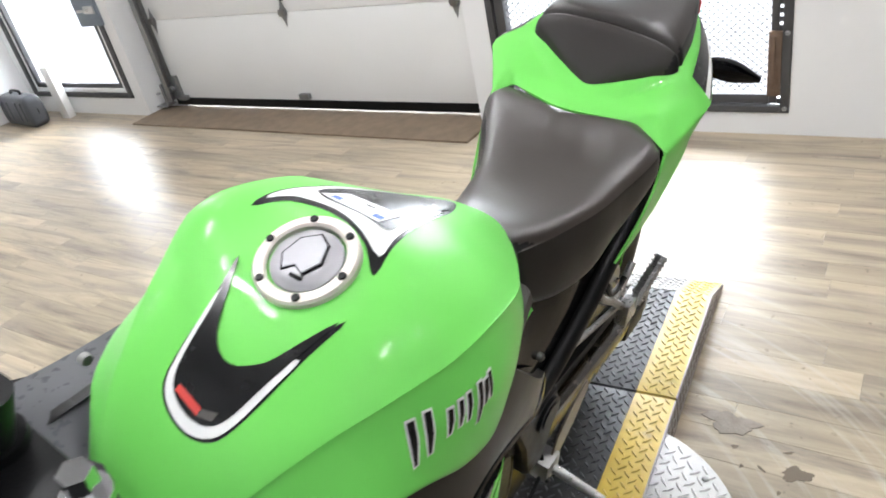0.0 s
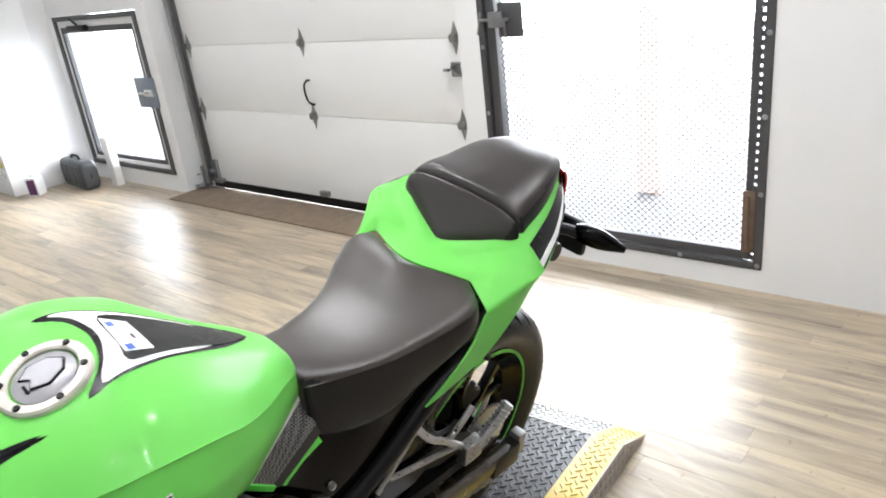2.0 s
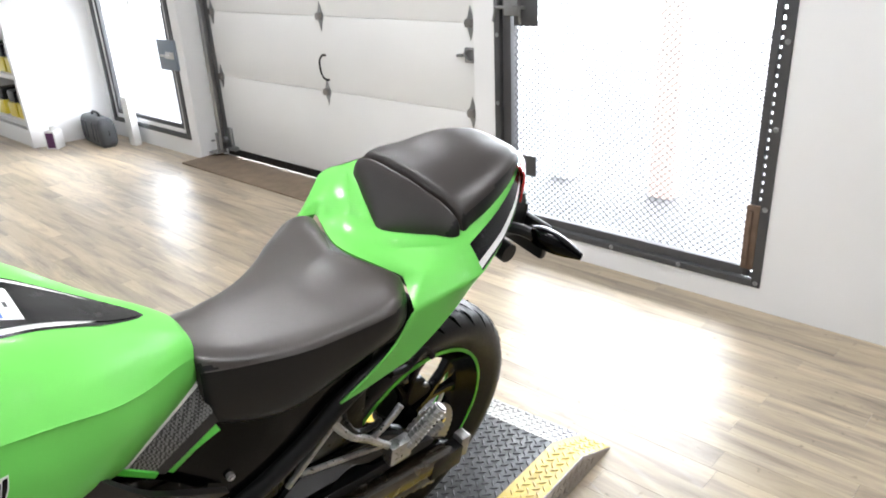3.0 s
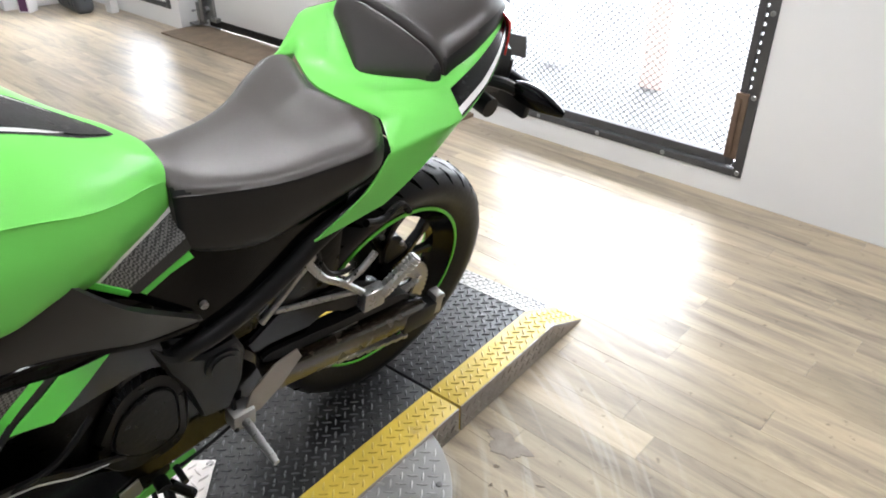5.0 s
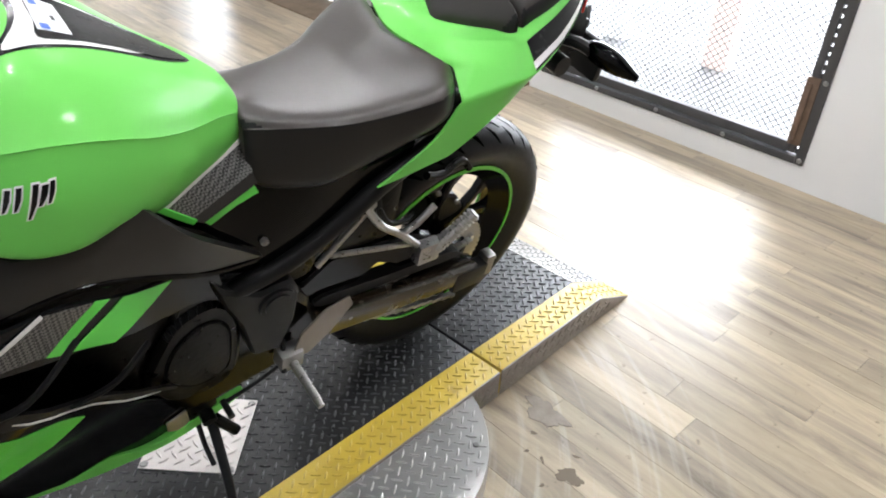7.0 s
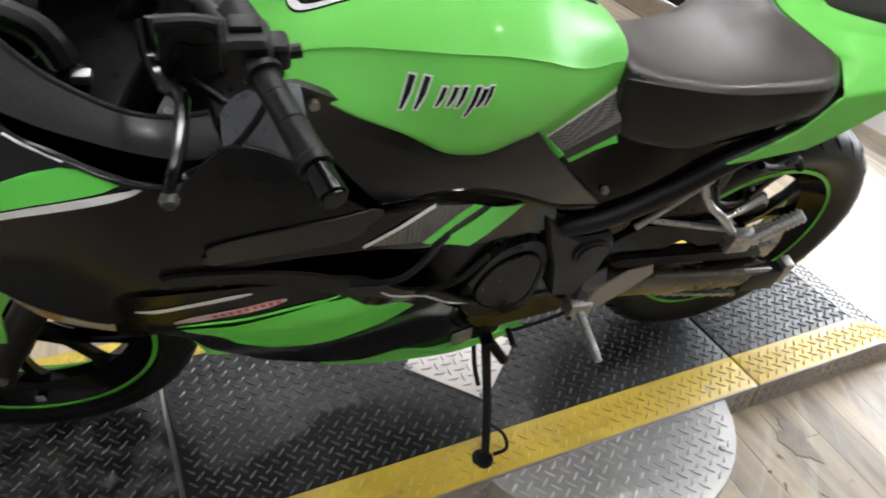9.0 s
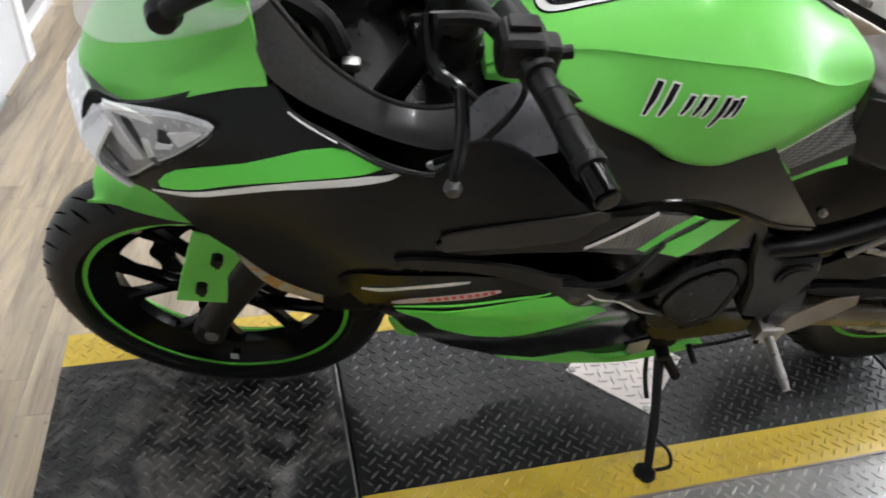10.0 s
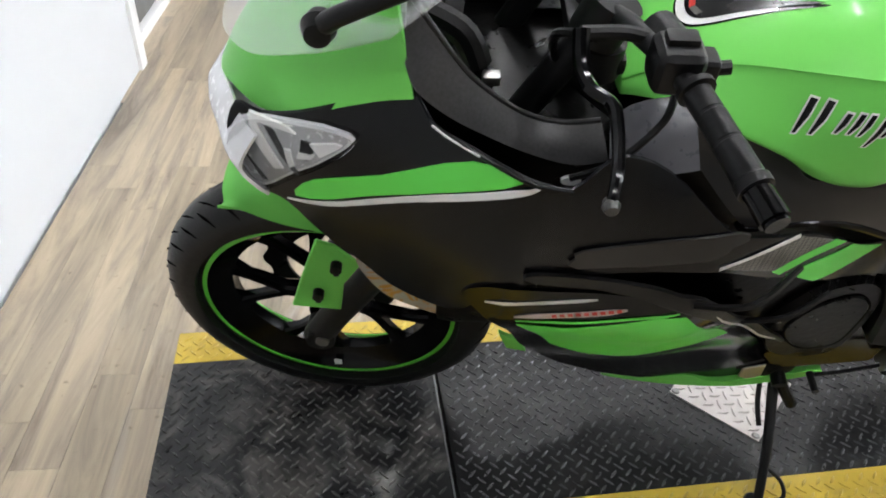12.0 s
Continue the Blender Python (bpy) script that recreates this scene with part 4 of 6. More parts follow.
tail_bm = bend(caged(TAIL, ("F0 F1 M1 M0", "M0 M1 PH P0", "F1 F2 C0 M1", "M1 C0 M2", "M1 M2 P1 PH", "M2 C0 K D0", "M2 D0 P1", "F2 F4 C0", "F4 K C0", "F4 F5 L K",
                            "F5 W1 W5 L", "W1 W3 W4 W5", "W1 W2 W3", "P1 D0 D1 P3", "P3 D1 D2 P4", "P4 D2 D3 P5", "D0 K K1 D1", "D1 K1 K2 D2", "D2 K2 K3 D3",
                            "K L U1 K1", "K1 U1 U2 K2", "K2 U2 U3 K3"),
                     (("F0 F1 F2 F4 F5 W1 W2", 1.0), ("W2 W3 W4 W5 L U1 U2 U3", 0.9), ("P0 PH P1 P3 P4 P5", 1.0), ("D0 D1 D2 D3", 0.85), ("F4 K K1 K2 K3", 0.9), ("M2 D0 K", 0.7), ("F2 C0 K", 0.92), ("M1 M2", 1.0), ("M1 C0", 0.95), ("F4 C0", 0.5), ("F1 M1", 0.3), ("L K", 0.3), ("P5 D3 K3 U3", 1.0)), 3, 0.004, drawn_in))
# dark block added to close a see-through gap behind the seat
part("seat_base", bend(box(0.168, 0.27, -0.10, 0.152, 0.795, 0.85, 0.012)), ENGINE, bike, "black seat base")
tail_tree = BVHTree.FromBMesh(tail_bm)
tail = part("tail_cowl", tail_bm, GREEN, bike, "glossy green tail cowl", sharp=50)


def tail_film(lo, hi, start, side):
    """A film on the flank of the tail, between two shares of its height, from a start along it to the end."""
    rows = []
    for i in range(17):
        u = start + (2.9 - start) * i / 16
        k, t = min(2, int(u)), u - min(2, int(u))
        edge = [Vector(TAIL[f"{c}{k}"]).lerp(Vector(TAIL[f"{c}{k + 1}"]), t) if (c, k) != ("K", 0) else Vector(TAIL["K"]).lerp(Vector(TAIL["K1"]), t) for c in "DK"]
        rows.append([edge[0].lerp(edge[1], lo + (hi - lo) * q / 4) for q in range(5)])
    bm = bmesh.new()
    ring_skin(bm, [[Vector((p.x, side * p.y, p.z)) for p in r] for r in rows], closed=False, caps=False)
    bend(bm)
    moved = []
    for v in bm.verts:
        hit, no, _, _ = tail_tree.find_nearest(v.co)
        moved.append(hit + 0.0012 * (no if no.y * side > 0 else -no))
    for v, p in zip(bm.verts, moved):
        v.co = p
    return bm


for side in (1, -1):
    part("tail_decal", tail_film(0.06, 0.66, 0.05, side), BLACK_STRIPE, tail, "black film patch")
    part("tail_decal", tail_film(0.66, 0.86, 0.03, side), WHITE_STRIPE, tail, "white stripe")
    part("tail_decal", tail_film(0.86, 0.93, 0.03, side), BLACK_STRIPE, tail, "thin black line")
pillion_bm = bend(loft([
    (0.131, [(0, 0.894), (0.003, 0.894), (0.006, 0.893), (0.008, 0.890), (0.009, 0.88)]),
    (0.124, [(0, 0.908), (0.010, 0.907), (0.017, 0.904), (0.022, 0.897), (0.024, 0.882)]),
    (0.112, [(0, 0.926), (0.028, 0.924), (0.043, 0.919), (0.050, 0.911), (0.053, 0.89)]),
    (0.098, [(0, 0.946), (0.050, 0.943), (0.074, 0.935), (0.083, 0.925), (0.087, 0.90)]),
    (0.087, [(0, 0.963), (0.066, 0.958), (0.098, 0.948), (0.109, 0.937), (0.113, 0.91)]),
    (0.080, [(0, 0.972), (0.070, 0.967), (0.104, 0.957), (0.117, 0.944), (0.121, 0.915)]),
    (0.074, [(0, 0.976), (0.070, 0.972), (0.105, 0.962), (0.118, 0.948), (0.122, 0.92)]),
    (0.069, [(0, 0.962), (0.067, 0.959), (0.099, 0.951), (0.110, 0.940), (0.117, 0.92)]),
    (0.064, [(0, 0.980), (0.070, 0.976), (0.105, 0.966), (0.118, 0.951), (0.122, 0.925)]),
    (0.050, [(0, 0.989), (0.070, 0.985), (0.104, 0.975), (0.117, 0.958), (0.120, 0.93)]),
    (-0.005, [(0, 0.998), (0.066, 0.997), (0.097, 0.990), (0.109, 0.974), (0.111, 0.945)]),
    (-0.07, [(0, 1.010), (0.058, 1.011), (0.083, 1.004), (0.090, 0.988), (0.088, 0.96)]),
    (-0.118, [(0, 1.008), (0.043, 1.011), (0.061, 1.006), (0.068, 0.991), (0.064, 0.962)]),
    (-0.142, [(0, 1.004), (0.034, 1.004), (0.047, 0.998), (0.053, 0.983), (0.048, 0.96)]),
    (-0.157, [(0, 0.990), (0.025, 0.989), (0.035, 0.984), (0.039, 0.974), (0.036, 0.958)]),
], 4, 4))
for v in pillion_bm.verts:
    v.co.z -= 0.09 * max(0, -0.035 - v.co.y) * min(1, max(0, (0.06 - v.co.x) / 0.05))
shade_sides(part("pillion_seat", pillion_bm, [PILLION_VINYL, SIDE_SHADE_VINYL], bike, "black vinyl pillion seat with a seam", sharp=50))
light = part("tail_light", sheet([[(-0.115, 0, 1.018), (-0.11, 0.04, 1.016), (-0.095, 0.068, 1.01)], [(-0.16, 0, 0.995), (-0.15, 0.04, 0.993), (-0.115, 0.075, 0.985)], [(-0.175, 0, 0.915), (-0.165, 0.035, 0.915), (-0.13, 0.068, 0.92)]]), RED_LENS, bike, "red tail light", m=Matrix.Translation((-0.034, -0.034, -0.026)))
part("rear_fender", join(loft([(0.10, [(0, 0.84), (0.06, 0.84), (0.08, 0.81), (0.075, 0.78)]), (-0.04, [(0, 0.90), (0.05, 0.90), (0.07, 0.87), (0.06, 0.83)]), (-0.13, [(0, 0.92), (0.04, 0.92), (0.05, 0.87), (0.04, 0.82)]), (-0.19, [(0, 0.91), (0.035, 0.90), (0.04, 0.85), (0.03, 0.80)])], 4, 3), box(-0.235, -0.215, -0.09, 0.09, 0.76, 0.84, 0.008), box(-0.22, -0.14, -0.03, 0.03, 0.80, 0.87, 0.01)), SATIN, bike, "black plastic rear fender and plate holder", m=Matrix.Translation((-0.03, -0.035, -0.022)))
for side in (1, -1):
    sig = part("rear_signal", join(tube([(-0.10, side * 0.05, 0.865), (-0.125, side * 0.09, 0.868), (-0.14, side * 0.115, 0.862)], 0.012), rod((-0.09, side * 0.06, 0.83), (-0.09, side * 0.10, 0.83), 0.02)), SATIN, bike, "black indicator stalk", m=Matrix.Translation((-0.03, -0.035, -0.022)))
    part("signal_body", loft([(-0.06, [(0, 0.012), (0.008, 0.01), (0.012, 0), (0.008, -0.01)]), (-0.04, [(0, 0.02), (0.014, 0.016), (0.018, 0), (0.012, -0.016)]), (0.0, [(0, 0.021), (0.015, 0.016), (0.019, 0), (0.012, -0.016)]), (0.05, [(0, 0.006), (0.006, 0.004), (0.008, 0), (0.005, -0.005)])], 4, 3), BLACK, sig, m=Matrix.Translation((-0.165, side * 0.155, 0.855)) @ Matrix.Rotation(radians(side * 118), 4, "Z") @ Matrix.Rotation(radians(12), 4, "Y"))

# fairing
SX, SZ = (0.45, 0.6, 0.75, 0.95, 1.15, 1.35, 1.5, 1.6), (0.2, 0.35, 0.5, 0.62, 0.76, 0.83, 0.9, 1.05)
SY = ((0.084, 0.088, 0.097, 0.108, 0.11, 0.102, 0.094, 0.085),
      (0.094, 0.103, 0.123, 0.147, 0.14, 0.113, 0.1, 0.087),
      (0.105, 0.123, 0.164, 0.21, 0.19, 0.132, 0.104, 0.086),
      (0.11, 0.128, 0.193, 0.259, 0.24, 0.169, 0.115, 0.088),
      (0.11, 0.131, 0.195, 0.255, 0.265, 0.19, 0.134, 0.09),
      (0.106, 0.13, 0.189, 0.23, 0.265, 0.192, 0.132, 0.08),
      (0.096, 0.12, 0.161, 0.188, 0.251, 0.177, 0.1, 0.057),
      (0.059, 0.069, 0.075, 0.097, 0.147, 0.099, 0.05, 0.05))


def flank(x, z):
    """Half the width of the fairing at a place of its side."""
    x, z = min(max(x, SX[0]), SX[-1]), min(max(z, SZ[0]), SZ[-1])
    i = max(j for j in range(len(SX) - 1) if SX[j] <= x)
    k = max(j for j in range(len(SZ) - 1) if SZ[j] <= z)
    u, v = (x - SX[i]) / (SX[i + 1] - SX[i]), (z - SZ[k]) / (SZ[k + 1] - SZ[k])
    u, v = u * u * (3 - 2 * u) * 0.5 + u * 0.5, v * v * (3 - 2 * v) * 0.5 + v * 0.5
    return (SY[k][i] * (1 - u) + SY[k][i + 1] * u) * (1 - v) + (SY[k + 1][i] * (1 - u) + SY[k + 1][i + 1] * u) * v


def cover(x, z):
    """Half the width of the tank's side cover."""
    return 0.155 + min(1, max(0, (x - 0.5) / 0.35)) * min(0.045, max(0, 0.87 - z) * 0.6) - 0.03 * max(0, (0.62 - x) / 0.12)


UPPER = [(1.458, 0.751), (1.472, 0.78), (1.485, 0.827), (1.472, 0.865), (1.44, 0.866), (1.396, 0.884), (1.344, 0.916), (1.302, 0.938), (1.27, 0.949), (1.249, 0.917), (1.206, 0.906), (1.151, 0.888), (1.107, 0.872), (1.069, 0.896), (1.034, 0.889), (0.978, 0.855), (0.912, 0.797), (0.844, 0.776), (0.787, 0.763), (0.673, 0.701), (0.587, 0.655), (0.576, 0.589), (0.644, 0.608), (0.681, 0.629), (0.754, 0.662), (0.825, 0.692), (0.914, 0.741), (0.995, 0.75), (1.089, 0.739), (1.156, 0.695), (1.221, 0.585), (1.283, 0.586), (1.334, 0.638), (1.385, 0.696), (1.422, 0.742)]
LOWER = [(1.207, 0.665), (1.171, 0.708), (1.102, 0.71), (1.032, 0.707), (0.958, 0.693), (0.851, 0.607), (0.682, 0.379), (0.607, 0.258), (0.625, 0.206), (0.69, 0.203), (0.816, 0.218), (0.90, 0.258), (0.979, 0.318), (1.045, 0.36), (1.107, 0.469), (1.147, 0.57), (1.182, 0.624)]
COVER = [(1.10, 0.848), (1.06, 0.876), (1.03, 0.90), (1.0, 0.916), (0.98, 0.920), (0.95, 0.906), (0.916, 0.890), (0.874, 0.868), (0.845, 0.848), (0.824, 0.832), (0.79, 0.831), (0.762, 0.835), (0.73, 0.846), (0.698, 0.855), (0.690, 0.851), (0.66, 0.815), (0.60, 0.748), (0.522, 0.662), (0.518, 0.654), (0.60, 0.697), (0.689, 0.747), (0.759, 0.776), (0.822, 0.782), (0.877, 0.775), (0.90, 0.79), (0.977, 0.862), (1.03, 0.878)]
REAR_PANEL = [(0.67, 0.775), (0.63, 0.752), (0.594, 0.742), (0.55, 0.752), (0.505, 0.764), (0.46, 0.754), (0.40, 0.75), (0.32, 0.762), (0.25, 0.795), (0.25, 0.75), (0.305, 0.69), (0.40, 0.61), (0.453, 0.57), (0.50, 0.61), (0.54, 0.66), (0.62, 0.75)]
LAMP = [(1.461, 0.857), (1.412, 0.873), (1.365, 0.883), (1.332, 0.876), (1.368, 0.842), (1.404, 0.81), (1.448, 0.765), (1.469, 0.783), (1.483, 0.827)]


def behind(x, z):
    return 0.112 + 0.05 * max(0, x - 0.55) - 0.25 * max(0, z - 0.665) * min(1, max(0, (0.61 - x) / 0.08)) * min(1, max(0, (x - 0.42) / 0.06))


def slab(a, b, c, d, side, thick=0.012, n=6):
    """A slightly twisted four-cornered plate, its outer face through four corners."""
    a, b, c, d = (Vector((p[0], side * p[1], p[2])) for p in (a, b, c, d))
    bm = bmesh.new()
    rows = [[a.lerp(b, i / n).lerp(d.lerp(c, i / n), k / n) for k in range(n + 1)] for i in range(n + 1)]
    ring_skin(bm, rows, closed=False, caps=False)
    ret = bmesh.ops.extrude_face_region(bm, geom=bm.faces[:])
    for v in ret["geom"]:
        if isinstance(v, bmesh.types.BMVert):
            v.co.y -= side * thick
    return bm


WEAVE = material("woven_grey_film", (0.12, 0.115, 0.11), 0.4, metal=0.3, spread=0.3, scale=40)
wt = WEAVE.node_tree
wc, wm, wx = wt.nodes.new("ShaderNodeTexCoord"), wt.nodes.new("ShaderNodeMapping"), wt.nodes.new("ShaderNodeTexChecker")
wm.inputs["Rotation"].default_value = (0, 0.75, 0)
wt.links.new(wc.outputs["Object"], wm.inputs["Vector"])
wt.links.new(wm.outputs[0], wx.inputs["Vector"])
wx.inputs["Scale"].default_value = 260
wx.inputs["Color1"].default_value, wx.inputs["Color2"].default_value = (0.17, 0.165, 0.16, 1), (0.035, 0.034, 0.033, 1)
wt.links.new(wx.outputs["Color"], wt.nodes["Principled BSDF"].inputs["Base Color"])
FROST = material("frosted_lens", (0.68, 0.69, 0.71), 0.25, coat=0.8, spread=0.2, scale=20)
# brighter copy of the green: light missing on downward sides put into colour
FLASH = material("brightened_green_film", (0.14, 0.78, 0.09), 0.4, spread=0.02)
# white that stands for glints in the headlamp and on the cowl
GLINT = material("painted_glint", (0.88, 0.88, 0.88), 0.2, coat=0.5, spread=0.04)
WORD = [(1.138, 0.632), (1.092, 0.645), (1.047, 0.659), (1.004, 0.676)]
FACET = [(1.088, 0.781), (1.082, 0.792), (0.99, 0.797), (0.904, 0.80), (0.89, 0.789), (0.909, 0.783), (0.932, 0.771), (1.083, 0.765)]
SIGNAL_LENS = material("ribbed_clear_lens", (0.25, 0.24, 0.22), 0.2, coat=0.8, spread=0.2)
smeared(SIGNAL_LENS, (0.30, 0.15, 0.03), 28, 0.48, 0.6)
for side in (1, -1):
    up = part("side_fairing", panel(UPPER, flank, 0.005, side=side, off=-0.004), FAIRING, bike, "satin black side fairing")
    part("green_flash", panel([(1.41, 0.764), (1.382, 0.806), (1.304, 0.84), (1.209, 0.895), (1.158, 0.886), (1.242, 0.844), (1.333, 0.794)], flank, 0.001, side=side, off=-0.0025), FLASH, up, "bright green flash")
    part("white_stripe", ribbon([(1.422, 0.752), (1.334, 0.783), (1.249, 0.833), (1.183, 0.864), (1.137, 0.882)], 0.008, flank, -0.0022, side=side), WHITE_STRIPE, up, "white stripe")
    part("grey_film", panel([(0.913, 0.749), (0.819, 0.772), (0.74, 0.74), (0.823, 0.706)], flank, 0.001, side=side, off=-0.0028, corner=True), WEAVE, up, "woven grey film")
    part("white_stripe", ribbon([(0.913, 0.748), (0.864, 0.759), (0.817, 0.772)], 0.006, flank, -0.002, side=side, taper=False), WHITE_STRIPE, up, "white stripe")
    part("green_flash", panel([(0.797, 0.686), (0.745, 0.657), (0.653, 0.686), (0.725, 0.73)], flank, 0.001, side=side, off=-0.0025, corner=True), FLASH, up, "bright green flash")
    part("green_flash", panel([(0.825, 0.705), (0.81, 0.693), (0.742, 0.742), (0.758, 0.75)], flank, 0.001, side=side, off=-0.0022, corner=True), FLASH, up, "thin green flash")
    lo = part("lower_fairing", panel(LOWER, flank, 0.005, side=side), BLACK, bike, "gloss black lower fairing")
    part("green_flash", panel([(1.132, 0.608), (1.072, 0.613), (1.011, 0.639), (0.961, 0.662), (0.926, 0.659), (0.798, 0.498), (0.847, 0.464), (0.915, 0.458), (1.009, 0.459), (1.067, 0.494)], flank, 0.001, side=side, off=0.0012, corner=True), FLASH, lo, "bright green flash")
    part("white_stripe", ribbon([(1.178, 0.662), (1.112, 0.679), (1.045, 0.696)], 0.008, flank, 0.0018, side=side), WHITE_STRIPE, lo, "white stripe")
    part("green_stripe", ribbon([(1.135, 0.621), (1.061, 0.633), (0.993, 0.657), (0.938, 0.671)], 0.005, flank, 0.0018, side=side), FLASH, lo)
    part("decal_word", ribbon(WORD, 0.0125, flank, 0.0016, side=side), material("pale_pink_film", (0.5, 0.40, 0.38), 0.4, spread=0.1), lo, "pale outlined decal")
    for a in range(9):
        p, q = Vector(WORD[1]).lerp(Vector(WORD[-1]), a / 9.3), Vector(WORD[1]).lerp(Vector(WORD[-1]), (a + 0.62) / 9.3)
        part("decal_bar", ribbon([p, q], 0.0065, flank, 0.0024, side=side, taper=False), RED_DECAL, lo, "dark red bar")
    part("belly_edge", panel([(0.918, 0.241), (0.83, 0.23), (0.77, 0.244), (0.724, 0.224), (0.683, 0.222), (0.626, 0.243), (0.585, 0.258), (0.535, 0.272), (0.53, 0.262), (0.578, 0.236), (0.638, 0.213), (0.677, 0.204), (0.746, 0.203), (0.814, 0.209), (0.906, 0.229)], lambda x, z: 0.107, 0.012, side=side), GREEN, lo, "thin green belly edge")
    part("belly_corner", panel([(1.13, 0.406), (1.092, 0.381), (1.079, 0.352), (1.112, 0.361)], lambda x, z: 0.13, 0.008, side=side, corner=True), GREEN, lo, "small green corner of the belly")
    # lighter patch laid flat on the flank, for a facet catching light
    part("fairing_facet", panel(FACET, flank, 0.003, side=side, off=0.001, n=2), COVER_BLACK, up)
    part("blade", panel([(1.142, 0.747), (1.116, 0.754), (1.019, 0.735), (0.947, 0.709), (0.88, 0.662), (0.664, 0.409), (0.659, 0.389), (0.88, 0.633), (1.017, 0.712), (1.115, 0.732)], flank, 0.006, off=0.003, side=side), SATIN, bike, "satin black fairing blade")
    part("white_tick", ribbon([(0.88, 0.645), (0.763, 0.503), (0.681, 0.417)], 0.004, flank, 0.0048, side=side), WHITE_STRIPE, lo)
    for a, b in (((0.928, 0.256, 0.69), (0.79, 0.208, 0.71)), ((0.815, 0.203, 0.578), (0.701, 0.178, 0.616))):
        part("vent_fin", tube([(a[0], side * a[1], a[2]), ((a[0] + b[0]) / 2, side * (a[1] + 0.004), (a[2] + b[2]) / 2), (b[0], side * b[1], b[2])], 0.0048, 6), SATIN, bike)
    cv = part("side_cover", panel(COVER if side > 0 else [(x, min(z, 0.868)) for x, z in COVER], cover, 0.012, side=side), COVER_BLACK, bike, "satin black side cover under the tank")
    # black strip paints the shadow line below the cover's edge
    part("cover_shadow_line", tube([(x, side * (cover(x, z) - 0.002), z - 0.005) for x, z in ((0.89, 0.782), (0.877, 0.774), (0.822, 0.781), (0.759, 0.775), (0.689, 0.746), (0.60, 0.696), (0.525, 0.657))], 0.0055, 8), BLACK, cv, "black strip for the shadow under the cover")
    part("cover_screw", rod((0.963, side * 0.155, 0.897), (0.963, side * 0.163, 0.897), 0.006), STEEL, cv)
    rp = part("frame_panel", panel(REAR_PANEL, behind, 0.02, side=side), BLACK, bike, "gloss black frame panel")
    part("knee_film", slab((0.648, 0.124, 0.795), (0.509, 0.052, 0.815), (0.509, 0.090, 0.784), (0.612, 0.121, 0.758), side), WEAVE, rp, "woven grey knee film")
    part("knee_filler", slab((0.612, 0.1205, 0.758), (0.509, 0.0895, 0.784), (0.503, 0.093, 0.764), (0.594, 0.119, 0.744), side), GREY_PLASTIC, rp)
    part("white_stripe", slab((0.650, 0.1265, 0.799), (0.508, 0.054, 0.819), (0.508, 0.056, 0.8125), (0.648, 0.1275, 0.7925), side, 0.004), WHITE_STRIPE, rp, "pale stripe")
    part("green_edge", slab((0.672, 0.130, 0.812), (0.663, 0.129, 0.815), (0.604, 0.1235, 0.757), (0.610, 0.1235, 0.751), side, 0.004), FLASH, rp)
    part("green_flash", panel([(0.594, 0.742), (0.508, 0.763), (0.501, 0.745), (0.580, 0.726)], behind, 0.001, side=side, off=0.0015, corner=True), FLASH, rp, "bright green flash")
    for bx, bz in ((0.5, 0.663), (0.591, 0.628)):
        part("panel_bolt", join(rod((bx, side * 0.108, bz), (bx, side * 0.1175, bz), 0.0065), rod((bx, side * 0.115, bz), (bx, side * 0.120, bz), 0.004, 6)), STEEL, rp, "bare steel bolt")
    lamp = part("headlamp", panel(LAMP, flank, 0.006, side=side), FROST, bike, "clear headlamp in a dark frame")
    inner = [(1.456, 0.856), (1.412, 0.87), (1.365, 0.88), (1.339, 0.873), (1.37, 0.844), (1.406, 0.813), (1.448, 0.771), (1.465, 0.788), (1.478, 0.827)]
    part("reflector", panel(inner, flank, 0.001, side=side, off=0.002), material("silvered_reflector", (0.62, 0.63, 0.65), 0.25, metal=0.4, spread=0.15, scale=30), lamp, "silvered reflector")
    # white and dark patches paint the reflections inside the lamp
    for q in ([(1.455, 0.864), (1.445, 0.861), (1.417, 0.814), (1.429, 0.808), (1.45, 0.843)], [(1.453, 0.868), (1.406, 0.87), (1.397, 0.866), (1.45, 0.86)], [(1.398, 0.838), (1.382, 0.843), (1.377, 0.849), (1.396, 0.846)], [(1.382, 0.861), (1.352, 0.87), (1.345, 0.869), (1.371, 0.849)], [(1.413, 0.843), (1.405, 0.844), (1.402, 0.826), (1.409, 0.82)]):
        part("reflector_glint", panel(q, flank, 0.004, side=side, off=0.005, corner=True, step=0.01), GLINT, lamp, "white patch for a reflection in the headlamp")
    for q in ([(1.435, 0.859), (1.424, 0.858), (1.397, 0.812), (1.404, 0.811)], [(1.392, 0.861), (1.373, 0.862), (1.387, 0.838), (1.396, 0.842)], [(1.468, 0.821), (1.459, 0.808), (1.441, 0.781), (1.448, 0.779)]):
        part("reflector_shade", panel(q, flank, 0.002, side=side, off=0.0035, corner=True, step=0.01), GREY_PLASTIC, lamp, "dark patch for shade in the headlamp")
    lens = part("lens", panel(LAMP, flank, 0.002, side=side, off=0.009), GLASS, lamp, "clear lens")
    lens.visible_shadow = False
